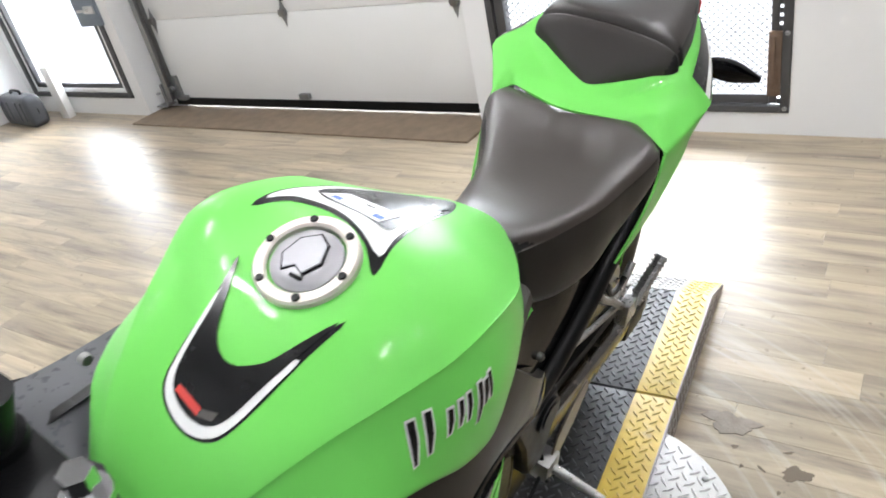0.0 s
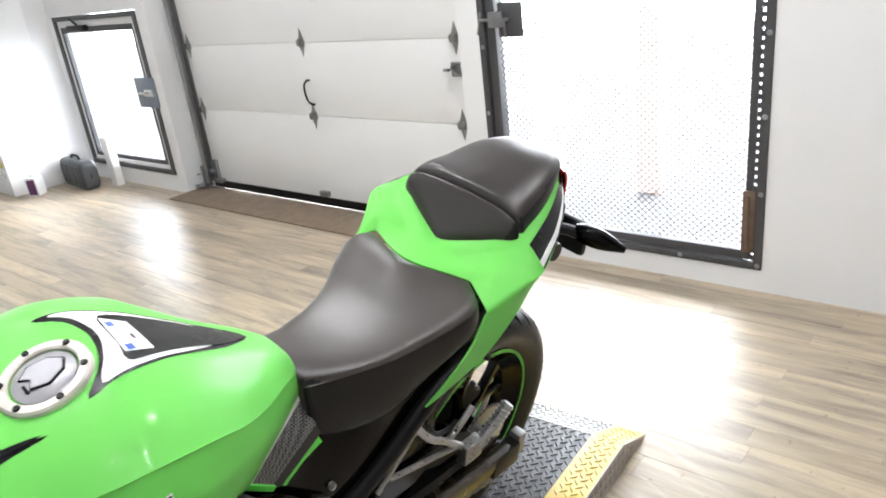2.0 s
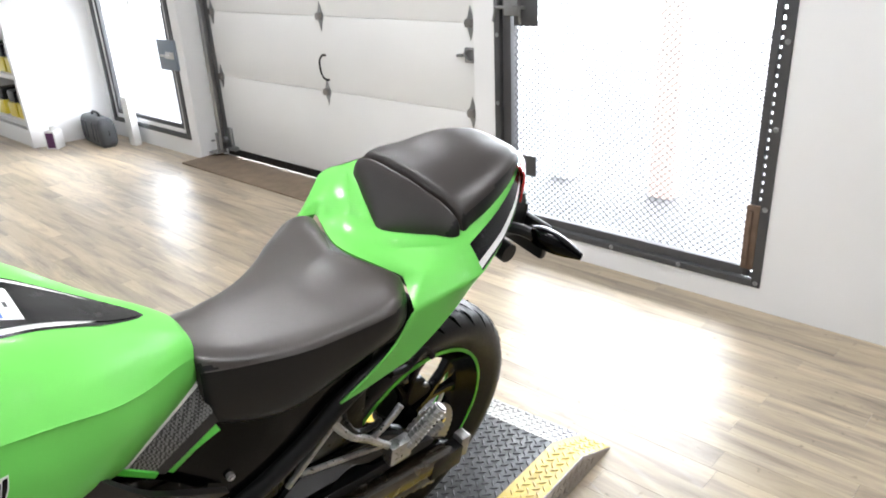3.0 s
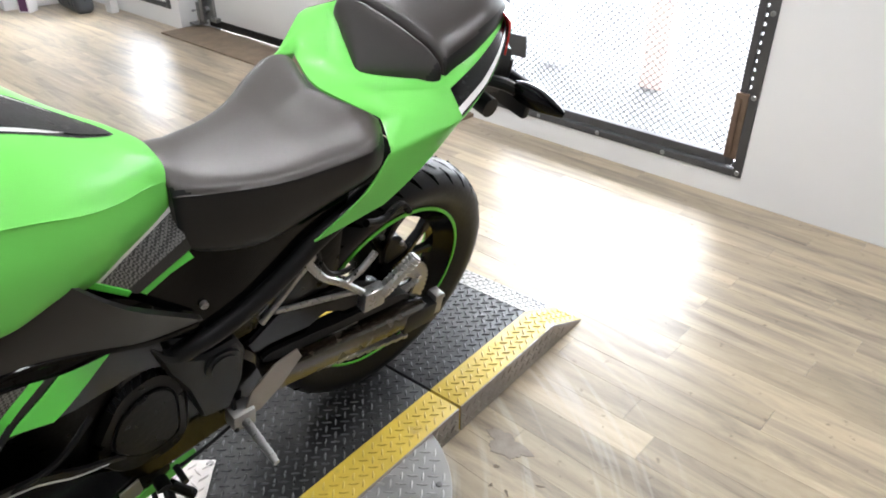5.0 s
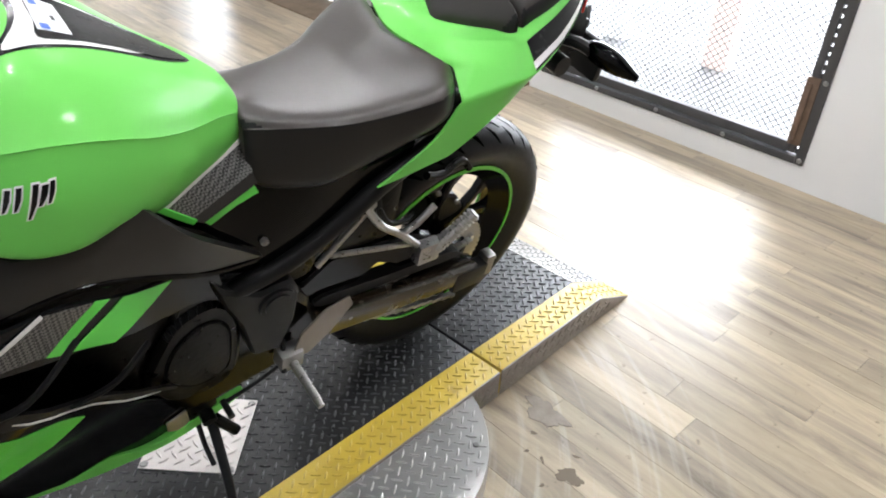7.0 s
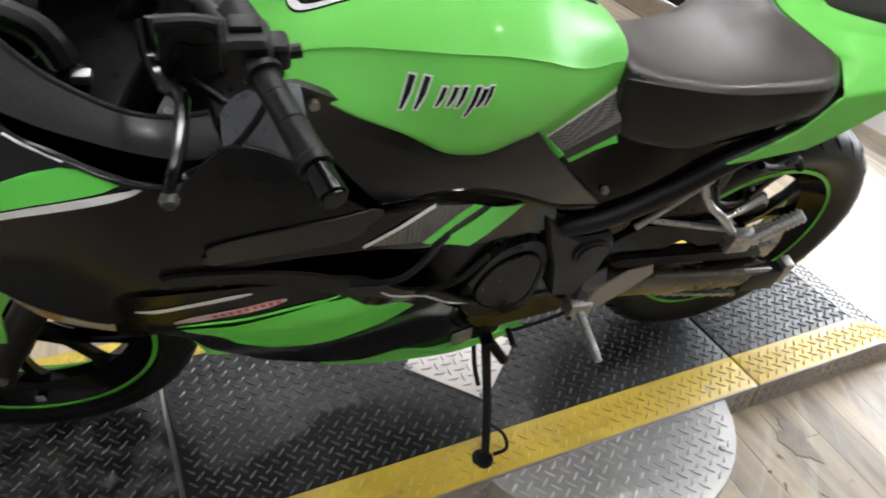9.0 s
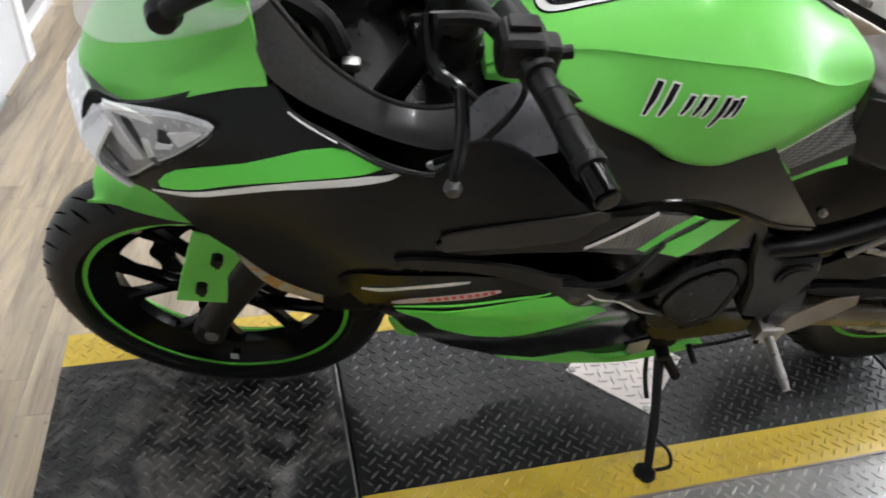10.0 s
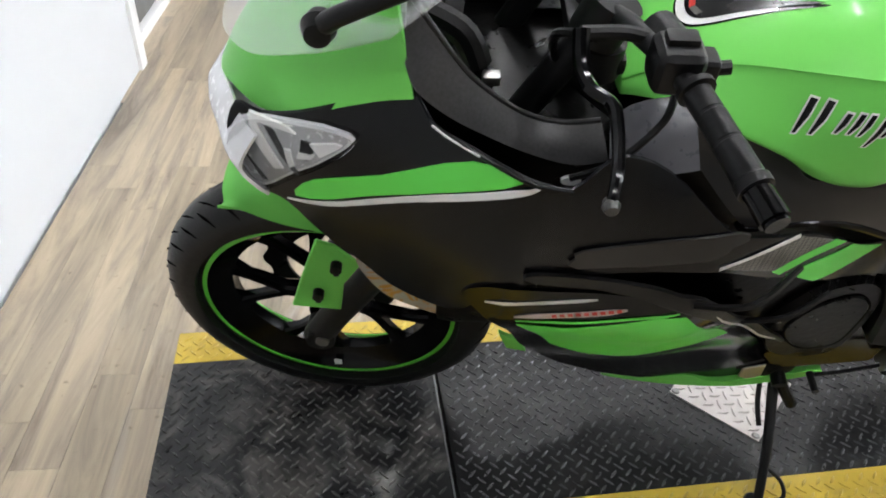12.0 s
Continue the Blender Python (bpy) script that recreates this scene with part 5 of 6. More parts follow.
    part("inner_cowl", sheet([[(x, side * y, z) for x, y, z in c] for c in (
        ((1.278, 0.150, 1.030), (1.25, 0.158, 0.993), (1.217, 0.160, 0.948), (1.176, 0.160, 0.912), (1.143, 0.160, 0.894), (1.107, 0.160, 0.888), (1.072, 0.160, 0.893)),
        ((1.280, 0.165, 0.996), (1.259, 0.177, 0.968), (1.226, 0.179, 0.931), (1.181, 0.179, 0.90), (1.142, 0.179, 0.881), (1.101, 0.179, 0.872), (1.066, 0.179, 0.878)),
        ((1.279, 0.180, 0.973), (1.268, 0.190, 0.948), (1.234, 0.190, 0.916), (1.186, 0.190, 0.888), (1.141, 0.190, 0.867), (1.096, 0.190, 0.855), (1.061, 0.190, 0.863)))], mirror=False), CARBON, bike, "grey carbon-weave inner cowl")
    part("cowl_rim", tube([(x, side * y, z) for x, y, z in ((1.278, 0.149, 1.030), (1.25, 0.157, 0.993), (1.217, 0.159, 0.948), (1.176, 0.159, 0.912), (1.143, 0.159, 0.894), (1.107, 0.159, 0.888), (1.072, 0.159, 0.893))], 0.0032, 8), GREY_PLASTIC, bike, "rounded rim of the inner cowl")
    part("fairing_lip", tube([(x, side * (flank(x, z) - 0.001), z) for x, z in ((1.27, 0.948), (1.249, 0.917), (1.206, 0.906), (1.151, 0.888), (1.107, 0.872))], 0.0028, 8), FAIRING, bike)
    # white strip paints the highlight along the fairing's lip
    part("lip_highlight", tube([(x, side * (flank(x, z) + 0.002), z) for x, z in ((1.252, 0.92), (1.236, 0.914), (1.204, 0.906))], 0.0012, 6), WHITE_STRIPE, bike, "pale strip for the highlight on the fairing edge")
    # white patch painted in for a bright spot of light here
    part("cowl_glint", panel([(1.106, 0.829), (1.095, 0.834), (1.083, 0.827), (1.09, 0.821), (1.102, 0.822)], lambda x, z: 0.188, 0.004, side=side, step=0.01), GLINT, bike, "small white patch for a bright glint")
    # black sheet put behind the gap to stand for the shade inside
    part("cowl_gap_shade", panel([(1.27, 0.94), (1.20, 0.88), (1.13, 0.86), (1.04, 0.87), (1.04, 0.82), (1.13, 0.80), (1.25, 0.84)], lambda x, z: 0.165, 0.01, side=side), ENGINE, bike)
    part("front_signal", panel([(1.352, 0.578), (1.309, 0.562), (1.257, 0.52), (1.212, 0.462), (1.205, 0.448), (1.228, 0.445), (1.275, 0.47), (1.318, 0.504)], lambda x, z: 0.122, 0.012, side=side), SIGNAL_LENS, bike, "clear front indicator lens with amber bits")

part("nose_cowl", sheet([
    [(1.515, 0, 0.835), (1.505, 0.04, 0.843), (1.478, 0.083, 0.853), (1.445, 0.115, 0.853), (1.399, 0.151, 0.876), (1.345, 0.174, 0.910), (1.303, 0.184, 0.929), (1.271, 0.189, 0.937)],
    [(1.475, 0, 0.905), (1.465, 0.04, 0.907), (1.44, 0.08, 0.911), (1.41, 0.11, 0.918), (1.372, 0.138, 0.935), (1.33, 0.16, 0.955), (1.30, 0.172, 0.967), (1.278, 0.178, 0.975)],
    [(1.40, 0, 0.985), (1.395, 0.03, 0.985), (1.38, 0.07, 0.988), (1.365, 0.095, 0.993), (1.34, 0.12, 1.0), (1.32, 0.135, 1.008), (1.305, 0.145, 1.015), (1.292, 0.15, 1.04)]]), GREEN, bike, "glossy green nose cowl", sharp=60)
TINT = bpy.data.materials.new("screen_plastic")
TINT.use_nodes = True
tb = TINT.node_tree.nodes["Principled BSDF"]
tb.inputs["Base Color"].default_value, tb.inputs["Roughness"].default_value = (0.86, 0.88, 0.9, 1), 0.12
tb.inputs["Alpha"].default_value = 0.2
part("windscreen", sheet([
    [(1.50, 0, 0.905), (1.488, 0.05, 0.909), (1.445, 0.115, 0.929), (1.37, 0.152, 0.961), (1.296, 0.176, 0.999)],
    [(1.39, 0, 1.01), (1.375, 0.06, 1.01), (1.33, 0.115, 1.01), (1.28, 0.15, 1.02), (1.255, 0.165, 1.03)],
    [(1.26, 0, 1.11), (1.25, 0.05, 1.10), (1.225, 0.09, 1.09), (1.20, 0.12, 1.08), (1.19, 0.14, 1.07)]]), TINT, bike, "clear plastic windscreen")
part("lamp_centre", sheet([
    [(1.515, 0, 0.835), (1.503, 0.045, 0.845), (1.484, 0.09, 0.856), (1.466, 0.13, 0.856), (1.445, 0.160, 0.853)],
    [(1.54, 0, 0.80), (1.528, 0.045, 0.805), (1.507, 0.095, 0.815), (1.489, 0.14, 0.815), (1.468, 0.170, 0.812)],
    [(1.53, 0, 0.76), (1.518, 0.05, 0.762), (1.497, 0.10, 0.775), (1.478, 0.14, 0.782), (1.456, 0.170, 0.782)],
    [(1.49, 0, 0.71), (1.48, 0.05, 0.72), (1.466, 0.10, 0.735), (1.455, 0.135, 0.748), (1.445, 0.160, 0.755)]]), FROST, bike, "pale lens between the headlamps")
# plain dark boxes that fill the bike's inside against see-through
part("engine_block", box(0.56, 1.1, -0.10, 0.10, 0.30, 0.70, 0.03), ENGINE, bike, "black engine behind the fairing")
part("radiator", box(1.08, 1.24, -0.13, 0.13, 0.42, 0.80, 0.03), ENGINE, bike, "black radiator")
part("air_box", box(0.62, 1.0, -0.11, 0.11, 0.66, 0.84, 0.03), ENGINE, bike)
part("frame_core", box(0.38, 0.64, -0.09, 0.09, 0.50, 0.775, 0.03), ENGINE, bike, "black frame core under the seat")
part("head_stock", join(box(1.0, 1.26, -0.14, 0.14, 0.79, 0.84, 0.02)), ENGINE, bike)
part("instrument_panel", join(box(1.24, 1.33, -0.1, 0.1, 0.88, 0.97, 0.03), rod((1.23, 0.04, 0.93), (1.25, 0.04, 0.935), 0.045, 24)), ENGINE, bike, "black instrument panel")
part("wiring_cover", tube([(1.22, 0.10, 0.86), (1.20, 0.11, 0.90), (1.22, 0.10, 0.95), (1.26, 0.09, 0.97)], 0.016, 10), RUBBER, bike)
part("wire_clip", box(1.18, 1.20, 0.115, 0.13, 0.908, 0.92, 0.003), STEEL, bike)
part("steering_head", join(box(1.045, 1.105, -0.115, 0.115, 0.915, 0.938, 0.008), rod((1.065, 0, 0.85), (1.065, 0, 0.95), 0.028), rod((1.075, 0.095, 0.91), (1.075, 0.095, 0.948), 0.028, 20), rod((1.075, -0.095, 0.91), (1.075, -0.095, 0.948), 0.028, 20)), SATIN, bike, "black upper fork clamp")
part("stem_nut", join(rod((1.06, 0.012, 0.945), (1.06, 0.012, 0.98), 0.013, 6), rod((1.06, 0.012, 0.943), (1.06, 0.012, 0.952), 0.02, 16)), CHROME, bike, "chrome stem nut")

# grey stands for the light mirrored on the glossy inner fairing
SHELF = material("shelf_reflection_grey", (0.085, 0.085, 0.095), 0.3, spread=0.2, scale=20)
part("inner_shelf", sheet([
    [(1.062, 0.161, 0.892), (1.043, 0.152, 0.909), (1.007, 0.150, 0.920), (0.978, 0.154, 0.922)],
    [(1.062, 0.180, 0.879), (1.040, 0.186, 0.886), (1.008, 0.186, 0.893), (0.974, 0.182, 0.90)],
    [(1.061, 0.196, 0.862), (1.032, 0.206, 0.863), (1.0, 0.208, 0.864), (0.966, 0.204, 0.868)]], mirror=False), SHELF, bike, "inner fairing shelf, greyed for reflected light")
part("inner_shelf", sheet([[(x, -0.10, z - 0.03), (x, -0.15, z - 0.008), (x - 0.01, -0.205, z)] for x, z in ((1.12, 0.885), (1.06, 0.885), (0.98, 0.872), (0.90, 0.865))], mirror=False), SHELF, bike, "inner fairing shelf, greyed for reflected light")

# wheels
TAPE = material("green_rim_tape", (0.12, 0.62, 0.04), 0.4, spread=0.05)
GROOVE_SHADE = material("tyre_groove_shade", (0.002, 0.002, 0.002), 0.9, spread=0.2, spec=0.0)


def wheel(name, x, y, z, r, half, rim, turn, label, phase=18, groove=1.0):
    spin = Matrix.Translation((x, y, z)) @ Matrix.Rotation(radians(turn), 4, "Z")
    rb = turned([(rim + 0.006, -half * 0.68), (rim + 0.006, -half * 0.58), (rim - 0.008, -half * 0.52), (rim - 0.03, -half * 0.2), (rim - 0.03, half * 0.2), (rim - 0.008, half * 0.52), (rim + 0.006, half * 0.58), (rim + 0.006, half * 0.68), (rim - 0.004, half * 0.7), (rim - 0.016, half * 0.5), (rim - 0.042, half * 0.2), (rim - 0.042, -half * 0.2), (rim - 0.016, -half * 0.5), (rim - 0.004, -half * 0.7)], 72)
    hub = turned([(0.012, -0.05), (0.035, -0.05), (0.04, -0.03), (0.045, 0), (0.04, 0.03), (0.035, 0.05), (0.012, 0.05)], 32)
    bits, spokes = [rb, hub], []
    for i in range(5):
        for fork in (-1, 1):
            rings = []
            for rr, deg, wd, th in ((0.03, 0, 0.017, 0.034), (0.06, 0, 0.014, 0.030), (0.088, 2, 0.011, 0.026), (0.115, 8, 0.0095, 0.024), (rim - 0.07, 13, 0.010, 0.022), (rim - 0.037, 17, 0.019, 0.026)):
                a = radians(phase + 72 * i + fork * deg)
                c, s = math.cos(a), math.sin(a)
                rings.append([Vector((rr * c - wd * u * s, th * v / 2, rr * s + wd * u * c)) for u, v in ((-1, -0.6), (-0.6, -1), (0.6, -1), (1, -0.6), (1, 0.6), (0.6, 1), (-0.6, 1), (-1, 0.6))])
            sb = bmesh.new()
            ring_skin(sb, rings)
            spokes.append(sb)
    w = part(name, join(*bits), BLACK, bike, label, m=spin)
    for sb in spokes:
        part("spoke", sb, BLACK, w)
    ty = part("tyre", turned([(rim - 0.004, -half * 0.62), (rim + 0.012, -half * 0.74), (r - 0.062, -half * 0.97), (r - 0.045, -half), (r - 0.028, -half * 0.93), (r - 0.012, -half * 0.68), (r - 0.003, -half * 0.36), (r, 0), (r - 0.003, half * 0.36), (r - 0.012, half * 0.68), (r - 0.028, half * 0.93), (r - 0.045, half), (r - 0.062, half * 0.97), (rim + 0.012, half * 0.74), (rim - 0.004, half * 0.62)], 96), TYRE, w, "black road tyre with slanted grooves", sharp=60)

    def crown(v):
        v = abs(v)
        return r - 0.003 * (v / 0.36) ** 2 if v < 0.36 else r - 0.003 - 0.009 * (v - 0.36) / 0.32 if v < 0.68 else r - 0.012 - 0.016 * (v - 0.68) / 0.25

    # dark strips laid on the tyre stand for shade in its grooves
    gb = bmesh.new()
    for i in range(34):
        for sd in (1, -1):
            for v0, v1, lead, wide in ((0.08, 0.52, 0.15, 0.0042), (0.44, 0.93, 0.11, 0.0040)):
                a0 = 2 * math.pi * (i + (0.5 if sd > 0 else 0) + (0.35 if v0 > 0.5 else 0)) / 34
                rows = []
                for j in range(9):
                    u = j / 8
                    v, a, wd = v0 + (v1 - v0) * u, a0 + lead * u, groove * wide / r * (1 - 0.7 * abs(2 * u - 1))
                    rows.append([Vector(((crown(v) + 0.0016) * math.cos(b), sd * (half * v + 0.0008), (crown(v) + 0.0016) * math.sin(b))) for b in (a - wd, a + wd)])
                ring_skin(gb, rows, closed=False, caps=False)
    tagged(part("tread_groove_shade", gb, GROOVE_SHADE, ty), "slanted dark strips for the shaded tread grooves", kind="stuff")
    for sd in (1, -1):
        part("rim_tape", turned([(rim + 0.004, sd * (half * 0.70)), (rim + 0.004, sd * (half * 0.70 + 0.002)), (rim - 0.004, sd * (half * 0.72 + 0.002)), (rim - 0.004, sd * half * 0.72)], 72), TAPE, w, "green rim tape")
    part("valve_tag", box(-0.008, 0.008, half * 0.6, half * 0.66, -rim + 0.012, -rim + 0.03, 0.002), WHITE_STRIPE, w)
    return w


fw = wheel("front_wheel", 1.4185, -0.016, 0.300, 0.299, 0.056, 0.2245, -5, "black front wheel with green rim tape", -2)
rw = wheel("rear_wheel", 0.004, -0.046, 0.322, 0.316, 0.066, 0.219, 4, "black rear wheel with green rim tape", 18, 1.7)


def petal_disc(r_out, r_in, y, waves, depth):
    bm = bmesh.new()
    rows = []
    for i in range(161):
        t = 2 * math.pi * i / 160
        ro = r_out + depth * math.cos(waves * t)
        rows.append([Vector((q * math.cos(t), y + o, q * math.sin(t))) for q, o in ((r_in, -0.0025), (ro, -0.0025), (ro, 0.0025), (r_in, 0.0025))])
    ring_skin(bm, rows, closed=True, caps=False)
    bmesh.ops.remove_doubles(bm, verts=bm.verts, dist=1e-6)
    return bm


part("brake_disc", petal_disc(0.142, 0.10, -0.06, 14, 0.005), ENGINE, fw, "dark wave brake disc")
part("brake_disc", petal_disc(0.108, 0.075, -0.07, 12, 0.004), STEEL, rw, "dark wave brake disc")
sp = part("sprocket", petal_disc(0.096, 0.055, 0.075, 42, 0.0035), STEEL, rw, "steel rear sprocket")
for t in [2 * math.pi * i / 5 for i in range(5)]:
    part("sprocket_nut", rod((0.066 * math.cos(t), 0.07, 0.066 * math.sin(t)), (0.066 * math.cos(t), 0.088, 0.066 * math.sin(t)), 0.007, 6), CHROME, sp)
part("axle", join(rod((0, -0.14, 0), (0, 0.118, 0), 0.009), rod((0, 0.105, 0), (0, 0.122, 0), 0.016, 6)), ALU, rw, "steel rear axle nut")
part("axle", join(rod((0, -0.1, 0), (0, 0.105, 0), 0.009), rod((0, 0.085, 0), (0, 0.112, 0), 0.012, 12)), STEEL, fw, "steel front axle")
for side in (1, -1):
    part("fork_leg", join(tube([(1.44, side * 0.075 - 0.01, 0.275), (1.40, side * 0.08 - 0.01, 0.36), (1.31, side * 0.088, 0.535), (1.235, side * 0.09, 0.68)], 0.027, 14, taper=0.024), rod((1.432, side * 0.05 - 0.01, 0.291), (1.432, side * 0.098 - 0.01, 0.291), 0.026, 16), rod((1.24, side * 0.09, 0.67), (1.085, side * 0.095, 0.965), 0.019, 14)), SATIN, bike, "black fork leg")
fen = part("front_fender", sheet([[(1.4185 + q * math.cos(radians(t)), y, 0.300 + q * math.sin(radians(t))) for q, y in ((0.340, 0), (0.338, 0.03), (0.328, 0.05), (s, 0.064))] for t, s in ((66, 0.338), (70, 0.322), (75, 0.292), (82, 0.268), (92, 0.254), (106, 0.250), (121, 0.254), (138, 0.268))], 3, 3), GREEN, bike, "glossy green front fender", sharp=60)
fen.location.y = -0.012
part("fender_stay", upright([(1.412, 0.592), (1.385, 0.58), (1.348, 0.536), (1.378, 0.482), (1.386, 0.411), (1.465, 0.420), (1.446, 0.486), (1.425, 0.552)], 0.006, 0.098, 0.002), GREEN, bike, "green fender stay")
for bx, bz in ((1.385, 0.537), (1.418, 0.464)):
    part("stay_bolt", join(rod((bx, 0.098, bz), (bx, 0.112, bz), 0.009, 12), box(bx - 0.004, bx + 0.004, 0.108, 0.113, bz - 0.012, bz + 0.006, 0.001)), SATIN, bike, "dark bolt")

# swingarm, chain and rests
part("swingarm", join(upright([(0.46, 0.46), (0.40, 0.47), (0.345, 0.515), (0.25, 0.505), (0.16, 0.495), (0.10, 0.46), (0.02, 0.36), (-0.05, 0.325), (-0.06, 0.29), (-0.02, 0.275), (0.10, 0.30), (0.17, 0.375), (0.175, 0.40), (0.20, 0.43), (0.235, 0.448), (0.265, 0.432), (0.30, 0.39), (0.40, 0.35), (0.46, 0.38)], 0.03, 0.075, 0.006), rod((0.46, -0.1, 0.42), (0.46, 0.1, 0.42), 0.04)), BLACK, bike, "black swingarm")
# bronze in the colour stands for the yellow edge mirrored in it
part("swingarm_beam", loft([(0.42, [(0, 0.03), (0.016, 0.028), (0.018, 0), (0.016, -0.03)]), (0.2, [(0, 0.028), (0.016, 0.025), (0.018, 0), (0.016, -0.026)]), (-0.05, [(0, 0.022), (0.014, 0.02), (0.016, 0), (0.014, -0.02)])], 3, 2), material("bronze_reflection_gloss", (0.024, 0.017, 0.009), 0.25, metal=0.3, spread=0.4, coat=0.25), bike, "glossy dark swingarm beam", m=Matrix.Translation((0, 0.09, 0.325)) @ Matrix.Rotation(radians(-6), 4, "Y"))
part("axle_block", box(-0.055, 0.035, 0.075, 0.108, 0.285, 0.345, 0.006), SATIN, bike)
part("axle_adjuster", join(rod((-0.09, 0.09, 0.335), (-0.03, 0.09, 0.325), 0.006), box(-0.075, -0.05, 0.075, 0.105, 0.30, 0.36, 0.004)), STEEL, bike)
chain = []
for i in range(34):
    u = i / 33
    for z0, z1, yy in ((0.36, 0.398, 0.068), (0.345, 0.22, 0.068)):
        cx, cz = 0.44 - 0.45 * u, z0 + (z1 - z0) * u - 0.012 * math.sin(math.pi * u)
        chain.append(box(cx - 0.0075, cx + 0.0075, yy - (0.008 if i % 2 else 0.006), yy + (0.008 if i % 2 else 0.006), cz - 0.0055, cz + 0.0055, 0.002, 1))
part("chain", join(*chain), STEEL, bike, "steel drive chain")
part("chain_guard", panel([(0.36, 0.425), (0.20, 0.415), (0.06, 0.41), (0.03, 0.385), (0.20, 0.39), (0.36, 0.40)], lambda x, z: 0.085, 0.03), SATIN, bike)
for side in (1, -1):
    part("subframe_rail", tube([(0.56, side * 0.115, 0.575), (0.47, side * 0.118, 0.60), (0.38, side * 0.118, 0.65), (0.30, side * 0.118, 0.712), (0.2, side * 0.11, 0.76), (0.05, side * 0.095, 0.83)], 0.017, 12), SATIN, bike, "black subframe rail")
    rest = part("rest_bracket", join(rod((0.40, side * 0.112, 0.558), (0.30, side * 0.114, 0.672), 0.0062, 8), rod((0.375, side * 0.112, 0.572), (0.195, side * 0.122, 0.534), 0.0055, 8), tube([(0.32, side * 0.114, 0.664), (0.285, side * 0.118, 0.612), (0.24, side * 0.122, 0.575), (0.18, side * 0.125, 0.515)], 0.0075, 8), tube([(0.232, side * 0.12, 0.572), (0.20, side * 0.12, 0.59), (0.172, side * 0.12, 0.618)], 0.0068, 8), box(0.148, 0.198, side * 0.13 - 0.012, side * 0.13 + 0.012, 0.487, 0.535, 0.005)), CAST, bike, "bare cast passenger footrest bracket")
    pg = part("passenger_footrest", rod((0.155, side * 0.135, 0.515), (0.093, side * 0.148, 0.592), 0.0125, 10, 0.011), CAST, bike, "folded ribbed passenger footrest")
    for q in range(10):
        u = q / 9
        part("footrest_rib", rod((0.15 - 0.052 * u, side * (0.136 + 0.011 * u), 0.522 + 0.065 * u), (0.148 - 0.052 * u, side * (0.1364 + 0.011 * u), 0.5245 + 0.065 * u), 0.0142, 10), CAST, pg)
    part("helmet_hook", tube([(0.300, side * 0.112, 0.695), (0.295, side * 0.122, 0.655), (0.275, side * 0.126, 0.622), (0.24, side * 0.126, 0.612), (0.222, side * 0.126, 0.622)], 0.005, 8), SATIN, bike)
part("caliper_mass", join(box(0.03, 0.14, -0.05, 0.0, 0.50, 0.57, 0.015), box(0.2, 0.35, -0.07, 0.07, 0.50, 0.72, 0.03), tube([(0.14, 0.05, 0.62), (0.09, 0.04, 0.6), (0.03, 0.02, 0.6), (0.0, 0.02, 0.57)], 0.008)), ENGINE, bike, "black shock linkage and battery box")
cal = part("rear_caliper", upright([(0.072, 0.388), (0.063, 0.452), (0.034, 0.473), (0.003, 0.465), (-0.025, 0.432), (-0.062, 0.417), (-0.101, 0.357), (-0.081, 0.332), (-0.027, 0.337), (0.028, 0.323)], 0.03, -0.045, 0.006), SATIN, bike, "black rear brake caliper")
for x, z in ((0.003, 0.449), (-0.062, 0.401)):
    part("caliper_bolt", join(rod((x, -0.047, z), (x, -0.039, z), 0.006, 12), rod((x, -0.041, z), (x, -0.036, z), 0.0038, 6)), STEEL, cal)
part("pivot_plate", upright([(0.592, 0.63), (0.566, 0.596), (0.512, 0.565), (0.455, 0.572), (0.44, 0.535), (0.446, 0.46), (0.47, 0.395), (0.522, 0.405), (0.545, 0.50), (0.572, 0.56)], 0.03, 0.132, 0.006), SATIN, bike, "dark cast pivot plate")
part("pivot_cap", join(rod((0.483, 0.125, 0.53), (0.483, 0.138, 0.53), 0.032, 24), rod((0.483, 0.13, 0.53), (0.483, 0.141, 0.53), 0.024, 24)), SATIN, bike)
gen = part("generator_cover", upright(smooth_line([(0.672, 0.50), (0.64, 0.548), (0.585, 0.565), (0.548, 0.53), (0.535, 0.45), (0.545, 0.36), (0.60, 0.33), (0.665, 0.345), (0.70, 0.42)], 4, True), 0.04, 0.117, 0.01), ENGINE, bike, "black engine side cover")
part("cover_boss", upright(smooth_line([(0.65, 0.49), (0.60, 0.528), (0.562, 0.505), (0.556, 0.44), (0.565, 0.385), (0.62, 0.37), (0.668, 0.42)], 4, True), 0.006, 0.1205, 0.005), ENGINE, gen)
# black plate added to fill an open area beside the engine
part("crankcase", upright([(0.70, 0.36), (0.64, 0.285), (0.609, 0.272), (0.529, 0.288), (0.461, 0.304), (0.442, 0.33), (0.371, 0.369), (0.40, 0.46), (0.487, 0.569), (0.593, 0.62), (0.641, 0.575), (0.684, 0.463)], 0.06, 0.108, 0.012), BLACK, bike, "gloss black lower crankcase")
part("heel_guard", upright([(0.344, 0.482), (0.334, 0.455), (0.372, 0.402), (0.418, 0.36), (0.452, 0.366), (0.436, 0.425), (0.39, 0.47)], 0.004, 0.142, 0.001), material("worn_heel_plate", (0.19, 0.165, 0.145), 0.4, metal=0.7, spread=0.3), bike, "bare steel heel guard")
ft = part("rider_footrest", join(rod((0.452, 0.14, 0.362), (0.448, 0.235, 0.348), 0.0088, 12, 0.0072), rod((0.448, 0.230, 0.349), (0.448, 0.245, 0.347), 0.0068, 10), box(0.43, 0.475, 0.115, 0.15, 0.34, 0.385, 0.006)), STEEL, bike, "ribbed steel rider footrest")
